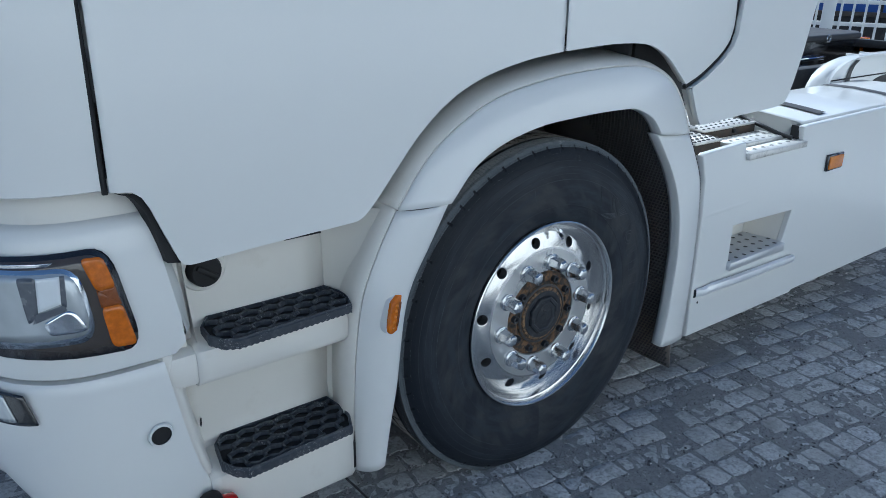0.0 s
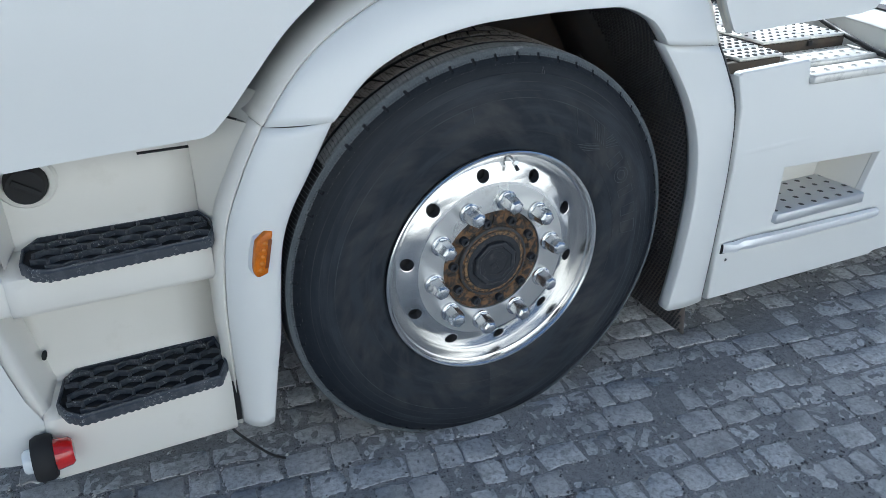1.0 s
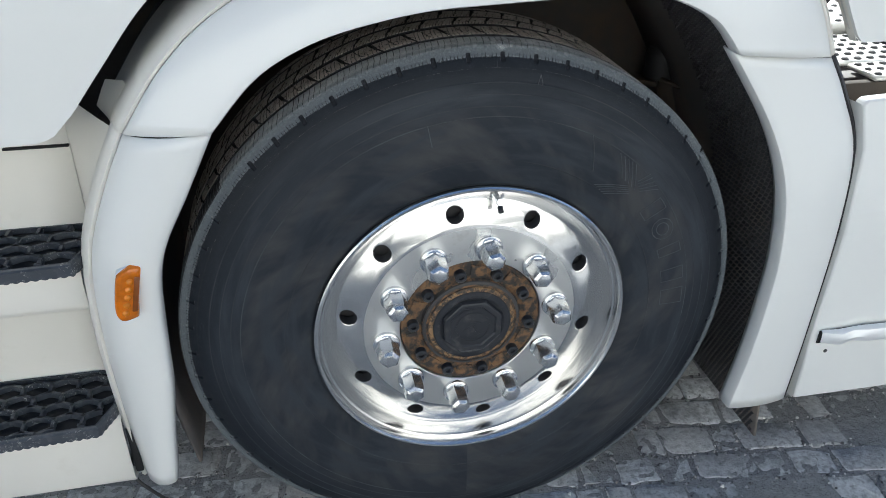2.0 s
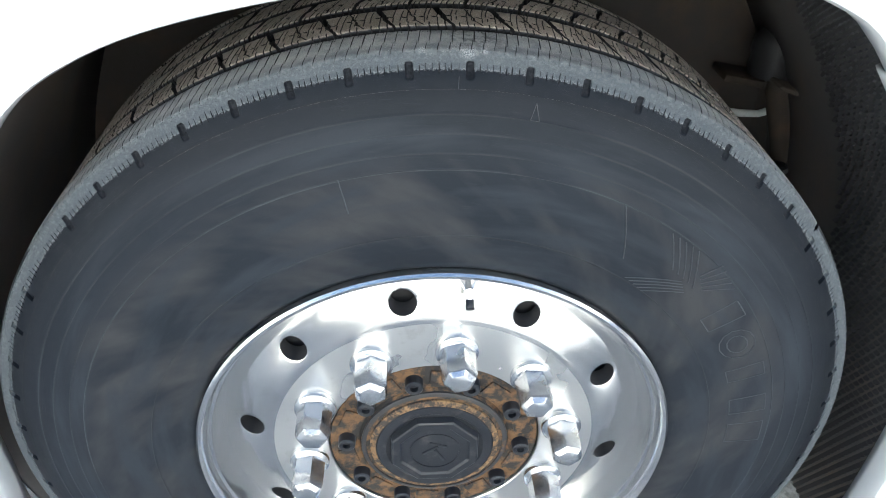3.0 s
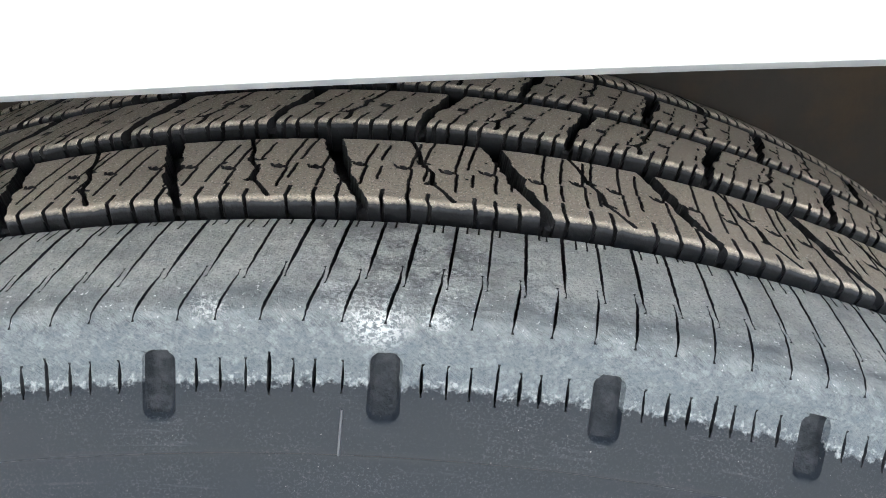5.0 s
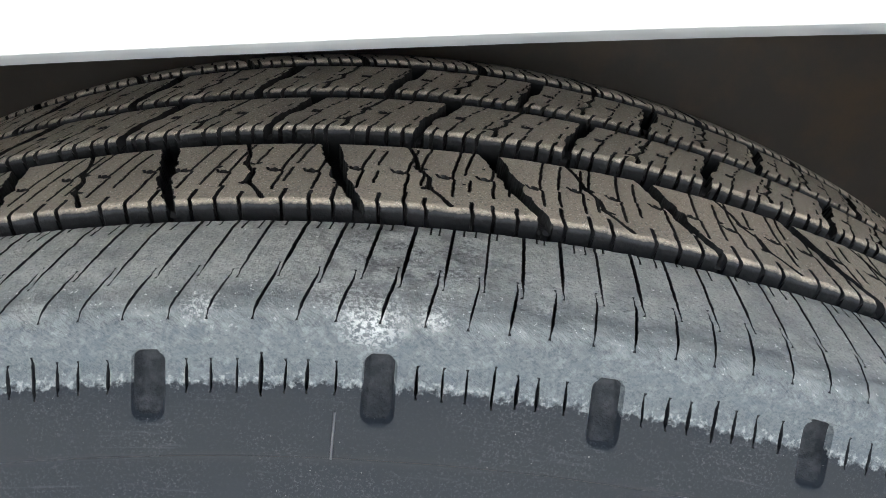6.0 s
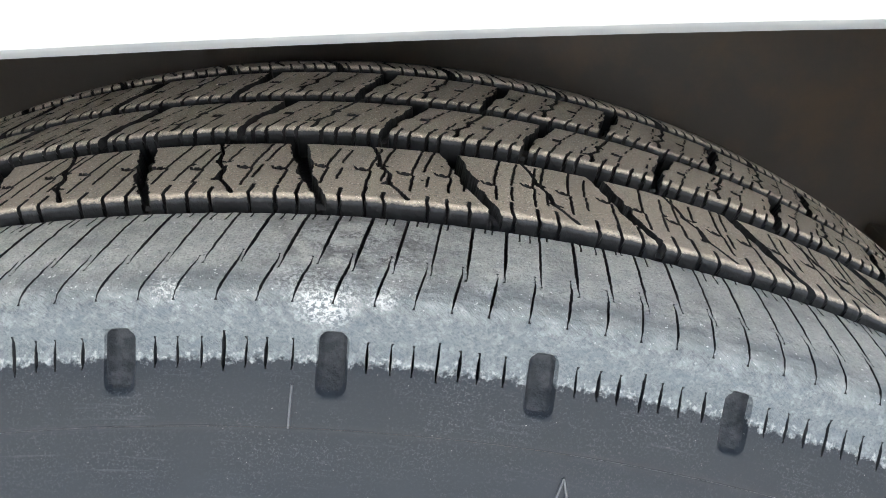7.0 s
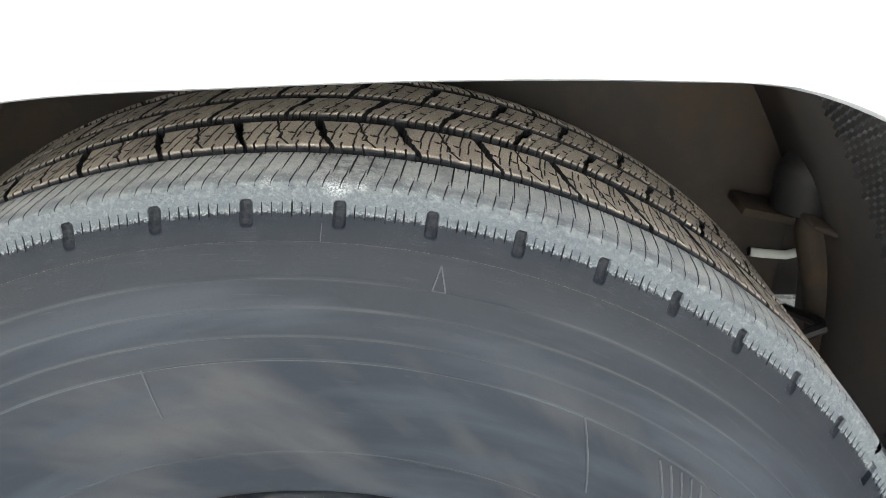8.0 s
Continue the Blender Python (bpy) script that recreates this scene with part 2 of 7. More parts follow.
def polar(m, turn=0.0, stretch=(1, 1, 1)):
    """Coordinates that run round the tyre, outwards and across, and the radius and the place across."""
    t, n = m.node_tree, m.node_tree.nodes
    co = n.new("ShaderNodeTexCoord")
    sep = n.new("ShaderNodeSeparateXYZ")
    t.links.new(co.outputs["Object"], sep.inputs[0])
    ang = math_node(m, "MULTIPLY", math_node(m, "ARCTAN2", sep.outputs[0], sep.outputs[2]), 0.53)
    com = n.new("ShaderNodeCombineXYZ")
    rad = axle_radius(m)
    for k, v in enumerate((ang, rad, sep.outputs[1])):
        t.links.new(v, com.inputs[k])
    mp = n.new("ShaderNodeMapping")
    mp.inputs["Rotation"].default_value = (0, 0, radians(turn))
    t.links.new(com.outputs[0], mp.inputs[0])
    st = n.new("ShaderNodeMapping")
    st.inputs["Scale"].default_value = stretch
    t.links.new(mp.outputs[0], st.inputs[0])
    return st.outputs[0], rad, sep.outputs[1]


def polar_noise(m, vec, scale, detail=6, rough=0.6):
    nz = m.node_tree.nodes.new("ShaderNodeTexNoise")
    nz.inputs["Scale"].default_value, nz.inputs["Detail"].default_value, nz.inputs["Roughness"].default_value = scale, detail, rough
    m.node_tree.links.new(vec, nz.inputs["Vector"])
    return nz.outputs["Fac"]


def times(m, *v):
    out = v[0]
    for w in v[1:]:
        out = math_node(m, "MULTIPLY", out, w)
    return out


# pale scuffs on the steps
mixed(STEP, times(STEP, ranged(STEP, noise_out(STEP, 22, 3, 0.5), 0.50, 0.62), ranged(STEP, noise_out(STEP, 190, 6, 0.75), 0.56, 0.62)), (0.34, 0.34, 0.335))
# worn, pale shoulder above the notches, torn into fibres; speckled rib over it
_vec, _rad, _across = polar(RUBBER)
_fib = polar(RUBBER, 35, (0.25, 1.0, 0.6))[0]
_edge = math_node(RUBBER, "ADD", _rad, ranged(RUBBER, polar_noise(RUBBER, _vec, 330, 5, 0.65), 0.3, 0.7, -0.0016, 0.0016))
_band = ranged(RUBBER, _edge, 0.5176, 0.5190)
_bigger = polar_noise(RUBBER, _vec, 60, 5, 0.6)
# the flank under the shoulder is darker; pale streaks below it paint in sheen
mixed(RUBBER, ranged(RUBBER, math_node(RUBBER, "ADD", _rad, ranged(RUBBER, _bigger, 0.3, 0.7, -0.006, 0.006)), 0.455, 0.500), (0.0115, 0.0142, 0.0195))
mixed(RUBBER, times(RUBBER, ranged(RUBBER, _rad, 0.455, 0.425), ranged(RUBBER, polar_noise(RUBBER, polar(RUBBER, 24, (0.28, 1.0, 1.0))[0], 20, 3, 0.5), 0.44, 0.66)), (0.052, 0.053, 0.056))
mixed(RUBBER, times(RUBBER, ranged(RUBBER, _rad, 0.50, 0.46), ranged(RUBBER, polar_noise(RUBBER, polar(RUBBER, -4, (0.14, 1.0, 1.0))[0], 42, 3, 0.5), 0.48, 0.70)), (0.036, 0.042, 0.051))
mixed(RUBBER, _band, (0.108, 0.120, 0.130), 0.85)
mixed(RUBBER, times(RUBBER, _band, ranged(RUBBER, polar_noise(RUBBER, _vec, 1100, 5, 0.75), 0.47, 0.62, 0.0, 0.85)), (0.066, 0.075, 0.086))
mixed(RUBBER, times(RUBBER, _band, ranged(RUBBER, polar_noise(RUBBER, _vec, 330, 6, 0.72), 0.52, 0.66, 0.0, 0.8)), (0.165, 0.178, 0.19))
mixed(RUBBER, times(RUBBER, _band, ranged(RUBBER, polar_noise(RUBBER, polar(RUBBER, -10, (0.45, 1.0, 1.0))[0], 190, 5, 0.65), 0.52, 0.64, 0.0, 0.45)), (0.085, 0.100, 0.115))
mixed(RUBBER, times(RUBBER, _band, ranged(RUBBER, _edge, 0.5203, 0.5192), ranged(RUBBER, polar_noise(RUBBER, _vec, 700, 4, 0.6), 0.47, 0.62)), (0.25, 0.26, 0.265))
_rib = ranged(RUBBER, math_node(RUBBER, "ADD", _across, ranged(RUBBER, polar_noise(RUBBER, _vec, 260, 5, 0.7), 0.3, 0.7, -0.0022, 0.0022)), 0.0645, 0.0715)
mixed(RUBBER, _rib, (0.205, 0.218, 0.226), 0.72)
# the rib's top is coloured paler in place of light from above
_top = ranged(RUBBER, math_node(RUBBER, "ADD", _across, ranged(RUBBER, _bigger, 0.3, 0.7, -0.004, 0.004)), 0.0730, 0.0810)
mixed(RUBBER, _top, (0.47, 0.475, 0.465))
mixed(RUBBER, times(RUBBER, _rib, ranged(RUBBER, _bigger, 0.48, 0.66, 0.0, 0.8)), (0.30, 0.305, 0.305))
mixed(RUBBER, times(RUBBER, _rib, ranged(RUBBER, polar_noise(RUBBER, polar(RUBBER, 20, (0.5, 1.0, 1.0))[0], 210, 5, 0.62), 0.50, 0.66, 0.0, 0.7)), (0.33, 0.345, 0.35))
mixed(RUBBER, times(RUBBER, _rib, blob(RUBBER, wheel_point(86.2, 0.5365, 0.090), 0.040), ranged(RUBBER, polar_noise(RUBBER, _vec, 130, 5, 0.6), 0.44, 0.58)), (0.17, 0.17, 0.175))
mixed(RUBBER, times(RUBBER, _rib, ranged(RUBBER, polar_noise(RUBBER, _vec, 1300, 5, 0.8), 0.50, 0.62, 0.0, 0.75)), (0.17, 0.175, 0.18))
mixed(RUBBER, times(RUBBER, _rib, ranged(RUBBER, polar_noise(RUBBER, _vec, 900, 3, 0.6), 0.64, 0.70)), (0.72, 0.73, 0.73))
# chalky scuffs on the rib
_grain = ranged(RUBBER, polar_noise(RUBBER, _vec, 900, 5, 0.75), 0.47, 0.55)
for _deg, _y, _size in ((87.0, 0.0685, 0.0115), (88.1, 0.0755, 0.0090), (91.5, 0.0695, 0.0060), (85.4, 0.0690, 0.0060), (87.6, 0.0960, 0.0120), (86.0, 0.0980, 0.0110), (84.1, 0.1010, 0.0100),
                        (89.2, 0.0880, 0.0080), (85.0, 0.0840, 0.0090), (94.2, 0.0780, 0.0050), (82.4, 0.0760, 0.0050)):
    mixed(RUBBER, times(RUBBER, blob(RUBBER, wheel_point(_deg, 0.5355, _y), _size), _grain), (0.46, 0.47, 0.475))
# fine scratches that run round the sidewall, and a faint mottle
_scr = polar_noise(RUBBER, polar(RUBBER, 3, (0.04, 1.0, 1.0))[0], 700, 4, 0.7)
mixed(RUBBER, times(RUBBER, ranged(RUBBER, _edge, 0.5185, 0.5175), ranged(RUBBER, _scr, 0.58, 0.80), ranged(RUBBER, _bigger, 0.42, 0.60, 0.05, 0.6)), (0.055, 0.060, 0.068))
mixed(RUBBER, times(RUBBER, ranged(RUBBER, _edge, 0.5185, 0.5175), ranged(RUBBER, polar_noise(RUBBER, _vec, 900, 4, 0.7), 0.58, 0.68, 0.0, 0.5)), (0.014, 0.015, 0.018))
mixed(RUBBER, times(RUBBER, ranged(RUBBER, _edge, 0.5185, 0.5175), ranged(RUBBER, _rad, 0.470, 0.500), ranged(RUBBER, polar_noise(RUBBER, _vec, 1400, 4, 0.75), 0.52, 0.66, 0.0, 0.8), ranged(RUBBER, _bigger, 0.40, 0.62, 0.15, 1.0)), (0.052, 0.055, 0.062))
# specks of dust, and broken pale lines along the moulded rings
_low = ranged(RUBBER, _edge, 0.5185, 0.5175)
mixed(RUBBER, times(RUBBER, _low, ranged(RUBBER, polar_noise(RUBBER, _vec, 1150, 2, 0.5), 0.752, 0.775), ranged(RUBBER, _rad, 0.48, 0.505, 0.05, 0.8), ranged(RUBBER, _bigger, 0.38, 0.60, 0.3, 1.0)), (0.30, 0.295, 0.29))
for _r, _w in ((0.429, 0.120), (0.4455, 0.075), (0.4645, 0.085), (0.4823, 0.085), (0.503, 0.036), (0.352, 0.07)):
    _d = math_node(RUBBER, "ABSOLUTE", math_node(RUBBER, "SUBTRACT", _rad, _r))
    mixed(RUBBER, times(RUBBER, ranged(RUBBER, _d, 0.0016, 0.0003, 0.0, 0.75), ranged(RUBBER, polar_noise(RUBBER, _vec, 6, 3, 0.6), 0.38, 0.66)), (_w * 0.58, _w * 0.63, _w * 0.68))
_bump = [n for n in RUBBER.node_tree.nodes if n.bl_idname == "ShaderNodeBump"][0]
RUBBER.node_tree.links.new(ranged(RUBBER, _band, 0, 1, 0.06, 0.85), _bump.inputs["Strength"])
RUBBER.node_tree.links.new(polar_noise(RUBBER, _fib, 520, 6, 0.7), _bump.inputs["Height"])
# soft waves that bend the sheen of the sidewall
_wave = RUBBER.node_tree.nodes.new("ShaderNodeBump")
_wave.inputs["Strength"].default_value, _wave.inputs["Distance"].default_value = 0.5, 0.005
RUBBER.node_tree.links.new(polar_noise(RUBBER, polar(RUBBER, 0, (0.45, 1.0, 1.0))[0], 12, 3, 0.5), _wave.inputs["Height"])
RUBBER.node_tree.links.new(_wave.outputs[0], _bump.inputs["Normal"])
# hand-wiped patches shine more
_b = RUBBER.node_tree.nodes["Principled BSDF"]
_b.inputs["Specular IOR Level"].default_value = 0.14
_gl = math_node(RUBBER, "MULTIPLY", _b.inputs["Roughness"].links[0].from_socket,
                ranged(RUBBER, polar_noise(RUBBER, polar(RUBBER, 14, (0.35, 1.0, 1.0))[0], 16, 2, 0.5), 0.30, 0.72, 1.06, 0.92))
RUBBER.node_tree.links.new(_gl, _b.inputs["Roughness"])

# the tread is rubbed pale only where it touches the road
_vec, _rad, _across = polar(TREAD)
mixed(TREAD, ranged(TREAD, polar_noise(TREAD, _vec, 1300, 4, 0.75), 0.53, 0.62), (0.21, 0.20, 0.19))
mixed(TREAD, ranged(TREAD, polar_noise(TREAD, _vec, 1700, 2, 0.6), 0.63, 0.67), (0.78, 0.74, 0.68))
_e = math_node(TREAD, "ADD", _rad, ranged(TREAD, polar_noise(TREAD, _vec, 260, 5, 0.7), 0.3, 0.7, -0.0004, 0.0004))
mixed(TREAD, ranged(TREAD, _e, 0.5367, 0.5358), (0.034, 0.037, 0.044), 0.6)
mixed(TREAD, ranged(TREAD, _e, 0.5354, 0.5344), (0.013, 0.014, 0.017), 0.7)

for _m in (TREAD, GROOVE, NOTCH):
    _m.node_tree.nodes["Principled BSDF"].inputs["Specular IOR Level"].default_value = 0.14

# ---- building helpers ----


def part(name, bm, material_, parent, label="", smooth=True):
    me = bpy.data.meshes.new(name)
    bm.normal_update()
    bm.to_mesh(me)
    bm.free()
    return mesh_part(name, me, material_, parent, label, smooth)


def mesh_part(name, me, material_, parent, label="", smooth=True, second=None, on_second=()):
    me.materials.clear()
    me.materials.append(material_)
    if second:
        me.materials.append(second)
        me.polygons.foreach_set("material_index", [int(q) for q in on_second])
    me.polygons.foreach_set("use_smooth", [smooth] * len(me.polygons))
    if smooth:
        me.set_sharp_from_angle(angle=radians(38))
    ob = new(name, me)
    ob.parent = parent
    if label:
        ob["label"] = label
    return ob


def grid_mesh(name, verts, faces):
    me = bpy.data.meshes.new(name)
    me.from_pydata(verts, [], faces)
    me.validate()
    return me


def curve_points(ctrl, n):
    """n points on a smooth curve through the control points, by arc length."""
    p = np.array(ctrl, float)
    pad = np.vstack([2 * p[0] - p[1], p, 2 * p[-1] - p[-2]])
    out = []
    for i in range(1, len(pad) - 2):
        a, b, c, d = pad[i - 1], pad[i], pad[i + 1], pad[i + 2]
        for t in np.linspace(0, 1, 24, endpoint=False):
            out.append(0.5 * (2 * b + (c - a) * t + (2 * a - 5 * b + 4 * c - d) * t * t + (3 * b - a - 3 * c + d) * t ** 3))
    out.append(p[-1])
    out = np.array(out)
    return even(out, n)


def even(out, n):
    out = np.array(out, float)
    s = np.concatenate([[0], np.cumsum(np.linalg.norm(np.diff(out, axis=0), axis=1))])
    q = np.linspace(0, s[-1], n)
    return np.stack([np.interp(q, s, out[:, k]) for k in range(out.shape[1])], 1)


def loft(lines, close=False):
    """A sheet through lines of equally many points."""
    bm = bmesh.new()
    rows = [[bm.verts.new(tuple(p)) for p in line] for line in lines]
    m = len(rows)
    for i in range(m if close else m - 1):
        a, b = rows[i], rows[(i + 1) % m]
        for j in range(len(a) - 1):
            bm.faces.new((a[j], a[j + 1], b[j + 1], b[j]))
    bmesh.ops.recalc_face_normals(bm, faces=bm.faces)
    return bm


def revolve(profile, n=96, axis="y", arc=None, close_profile=False):
    """A ring from (radius, position on the axis) points, round the y axis."""
    bm = bmesh.new()
    rows = []
    for i in range(n):
        a = 2 * math.pi * i / n
        rows.append([bm.verts.new((r * math.cos(a), y, r * math.sin(a))) for r, y in profile])
    for i in range(n):
        a, b = rows[i], rows[(i + 1) % n]
        for j in range(len(profile) - 1):
            bm.faces.new((a[j], a[j + 1], b[j + 1], b[j]))
    bmesh.ops.remove_doubles(bm, verts=bm.verts, dist=1e-6)
    bmesh.ops.recalc_face_normals(bm, faces=bm.faces)
    return bm


def prism(outline, y0, y1, holes=()):
    """A slab in the x-z plane between two y, with holes."""
    bm = bmesh.new()
    edges = []
    for loop in (outline, *holes):
        vs = [bm.verts.new((x, y0, z)) for x, z in loop]
        edges += [bm.edges.new((vs[i], vs[(i + 1) % len(vs)])) for i in range(len(vs))]
    bmesh.ops.triangle_fill(bm, use_beauty=True, edges=edges)
    ex = bmesh.ops.extrude_face_region(bm, geom=bm.faces[:])
    bmesh.ops.translate(bm, vec=(0, y1 - y0, 0), verts=[g for g in ex["geom"] if isinstance(g, bmesh.types.BMVert)])
    bmesh.ops.recalc_face_normals(bm, faces=bm.faces)
    return bm


def slab(outline, z0, z1):
    """A slab with an x-y outline between two heights."""
    bm = bmesh.new()
    lo = [bm.verts.new((x, y, z0)) for x, y in outline]
    hi = [bm.verts.new((x, y, z1)) for x, y in outline]
    n = len(outline)
    bm.faces.new(lo[::-1]), bm.faces.new(hi)
    for i in range(n):
        bm.faces.new((lo[i], lo[(i + 1) % n], hi[(i + 1) % n], hi[i]))
    bmesh.ops.recalc_face_normals(bm, faces=bm.faces)
    return bm


def box(x0, x1, y0, y1, z0, z1, bevel=0.006):
    bm = slab(((x0, y0), (x1, y0), (x1, y1), (x0, y1)), z0, z1)
    if bevel:
        bmesh.ops.bevel(bm, geom=bm.edges[:], offset=bevel, segments=2, affect="EDGES", profile=0.5)
    return bm


def tube(points, radius, n=10):
    pts = [Vector(p) for p in points]
    bm = bmesh.new()
    rings = []
    for i, p in enumerate(pts):
        d = (pts[min(i + 1, len(pts) - 1)] - pts[max(i - 1, 0)]).normalized()
        s = d.orthogonal().normalized()
        u = d.cross(s)
        if rings:
            s = (last_s - d * last_s.dot(d)).normalized()
            u = d.cross(s)
        last_s = s
        rings.append([bm.verts.new(p + radius * (math.cos(2 * math.pi * k / n) * s + math.sin(2 * math.pi * k / n) * u)) for k in range(n)])
    for a, b in zip(rings, rings[1:]):
        for k in range(n):
            bm.faces.new((a[k], a[(k + 1) % n], b[(k + 1) % n], b[k]))
    bm.faces.new(rings[0][::-1]), bm.faces.new(rings[-1])
    bmesh.ops.recalc_face_normals(bm, faces=bm.faces)
    return bm


def moved(bm, m):
    bmesh.ops.transform(bm, matrix=m, verts=bm.verts)
    return bm


def joined(*bms):
    out = bmesh.new()
    for b in bms:
        me = bpy.data.meshes.new("tmp")
        b.to_mesh(me)
        b.free()
        out.from_mesh(me)
        bpy.data.meshes.remove(me)
    return out


def soften(ob, width=0.004, segments=2):
    mod = ob.modifiers.new("bevel", "BEVEL")
    mod.width, mod.segments, mod.limit_method, mod.angle_limit = width, segments, "ANGLE", radians(35)
    mod.harden_normals = False
    return ob


def thicken(ob, depth, offset=-1.0):
    mod = ob.modifiers.new("solid", "SOLIDIFY")
    mod.thickness, mod.offset = depth, offset
    return ob


def empty(name, parent=None, m=None):
    ob = new(name)
    ob.empty_display_size = 0.1
    if parent:
        ob.parent = parent
    if m:
        ob.matrix_basis = m
    return ob


# ---- the truck ----
truck = tagged(empty("truck"), "white truck tractor unit parked on grey stone paving", "truck")

# ---- front wheel ----
AXLE = 0.497            # height of the axle over the paving
TILT = 0.7              # turn of the wheel about its axle
wheel = empty("front_wheel", truck, pose(0, 0, AXLE, 0, TILT, 0))
wheel["label"] = "front wheel with polished aluminium rim and worn tyre"
PITCH, NOTCH0 = 360 / 58, 80.51      # notches on the shoulder, degrees
DOWN = -90 + TILT                # the way to the ground


def settle(v):
    """Flattens the tyre where it stands on the ground, and lets the sidewall bulge there."""
    a = radians(TILT)
    zw = -math.sin(a) * v[:, 0] + math.cos(a) * v[:, 2] + AXLE
    r = np.hypot(v[:, 0], v[:, 2])
    near = np.clip((0.16 - zw) / 0.16, 0, 1) ** 2 * np.clip((r - 0.33) / 0.08, 0, 1) * np.clip((0.54 - r) / 0.06, 0, 1)
    v[:, 1] -= 0.012 * near * np.sign(0.2 - v[:, 1])
    v[:, 2] += np.clip(0.002 - zw, 0, None)
    return v


# sidewall with its moulded rings, shoulder with notches and small cuts, outer rib with fine slits
RINGS = ((0.352, 0.0003), (0.429, 0.0004), (0.4455, 0.0003), (0.4645, 0.0003), (0.4823, 0.0003), (0.503, 0.00006))
_sc = curve_points([(0.290, 0.066), (0.294, 0.058), (0.302, 0.046), (0.315, 0.040), (0.335, 0.0355), (0.36, 0.0325), (0.39, 0.0310), (0.42, 0.0315), (0.45, 0.0350),
                    (0.475, 0.0405), (0.495, 0.0475), (0.510, 0.0552), (0.523, 0.0635)], 400)


def side_y(r):
    return float(np.interp(r, _sc[:, 0], _sc[:, 1]))


rows = [(0.288, 0.085)]
radii = set(np.linspace(0.2905, 0.503, 100).tolist())
for c, h in RINGS:
    radii = {r for r in radii if abs(r - c) > 0.0014}
    radii |= {c - 0.0006, c - 0.0002, c + 0.0002, c + 0.0006}
for r in sorted(q for q in radii if q <= 0.503) + [0.503]:
    lift = sum(h for c, h in RINGS if abs(r - c) < 0.0005)
    rows.append((r, side_y(r) - lift))
verts, faces, dark = [], [], []


def add_sheet(points, closed=False, flags=None):
    """A sheet of columns of points, added to the tyre; flags mark the dark faces."""
    nc, nr = points.shape[:2]
    o = len(verts)
    verts.extend(map(tuple, points.reshape(-1, 3).tolist()))
    i, j = np.meshgrid(np.arange(nc if closed else nc - 1), np.arange(nr - 1), indexing="ij")
    i, j = i.ravel(), j.ravel()
    k = (i + 1) % nc
    faces.extend(map(tuple, (np.stack([i * nr + j, i * nr + j + 1, k * nr + j + 1, k * nr + j], 1) + o).tolist()))
    dark.extend([False] * len(i) if flags is None else flags[i, j].tolist())


def round_wheel(degs, prof):
    a = np.radians(np.asarray(degs))[:, None]
    p = np.array(prof)
    return np.stack([p[None, :, 0] * np.cos(a), np.broadcast_to(p[None, :, 1], (a.shape[0], len(p))), p[None, :, 0] * np.sin(a)], 2)


add_sheet(round_wheel(np.arange(0, 360, 1.0), rows), True)
ARC0, ARC1 = 38.0, 143.0
SHOULDER = [(r, side_y(r)) for r in (0.503, 0.506, 0.5082, 0.5092, 0.512, 0.5150, 0.5164, 0.5174, 0.519, 0.5205, 0.5216, 0.5224, 0.523)]
SHOULDER += [(0.5238, 0.0636), (0.5250, 0.0638), (0.5265, 0.0640), (0.529, 0.0643), (0.5305, 0.0646), (0.5312, 0.0648)]
CUTS = (0.168, 0.277, 0.383, 0.494, 0.598, 0.696, 0.815)
RIB_Y = (0.0648, 0.0660, 0.0680, 0.0710, 0.0740, 0.0765, 0.0785, 0.0810, 0.085, 0.090, 0.098, 0.106, 0.1115)
RIB_R = (0.5314, 0.5332, 0.5346, 0.5356, 0.53595, 0.5362, 0.53645, 0.53655, 0.5367, 0.5369, 0.537, 0.537, 0.5366)
SLIT, SLIT0 = 1.118, 87.14
rng = random.Random(4)
notches = [NOTCH0 - PITCH * k + rng.uniform(-0.03, 0.03) for k in range(-29, 29)]
cuts = [(a0 - PITCH * f + rng.uniform(-0.05, 0.05), rng.uniform(0.035, 0.060), i == 3) for a0 in notches for i, f in enumerate(CUTS)]
rng = random.Random(11)
slits = {i: [rng.uniform(-0.05, 0.05), rng.uniform(-0.05, 0.05), rng.uniform(0.075, 0.13), rng.uniform(0.0775, 0.0815), rng.uniform(0.083, 0.0875)] for i in range(-165, 166)}


def apart(a, b):
    return (a - b + 180) % 360 - 180


# coarse shoulder and rib where the tyre is only seen from afar
cols = []
for a0 in notches:
    cols += [(a0 - d, kind) for d, kind in ((-0.50, 0), (-0.40, 1), (0.0, 1), (0.40, 1), (0.50, 0))]
for c, w, long_ in cuts:
    cols += [(c - d, kind) for d, kind in ((-w - 0.03, 0), (-w, 2 + long_), (w, 2 + long_), (w + 0.03, 0))]
cols = sorted((d % 360, k) for d, k in cols)
cols = [(d + 360 if d < ARC0 + 1 else d, k) for d, k in cols]
cols = sorted((d, k) for d, k in cols if d > ARC1)
cols = [(ARC1 - 0.05, 0)] + [c for c in cols if c[0] < ARC0 + 360] + [(ARC0 + 360.05, 0)]
sheet = round_wheel([c[0] for c in cols], SHOULDER)
rr_ = np.array(SHOULDER)[:, 0]
for n, (deg, kind) in enumerate(cols):
    if kind == 1:
        m_ = (rr_ > 0.509) & (rr_ < 0.5236)
    elif kind == 2:
        m_ = (rr_ > 0.517) & (rr_ < 0.522)
    elif kind == 3:
        m_ = (rr_ > 0.516) & (rr_ < 0.524)
    else:
        continue
    sheet[n, m_, 1] += 0.0045
add_sheet(sheet)
coarse, flag = [], []
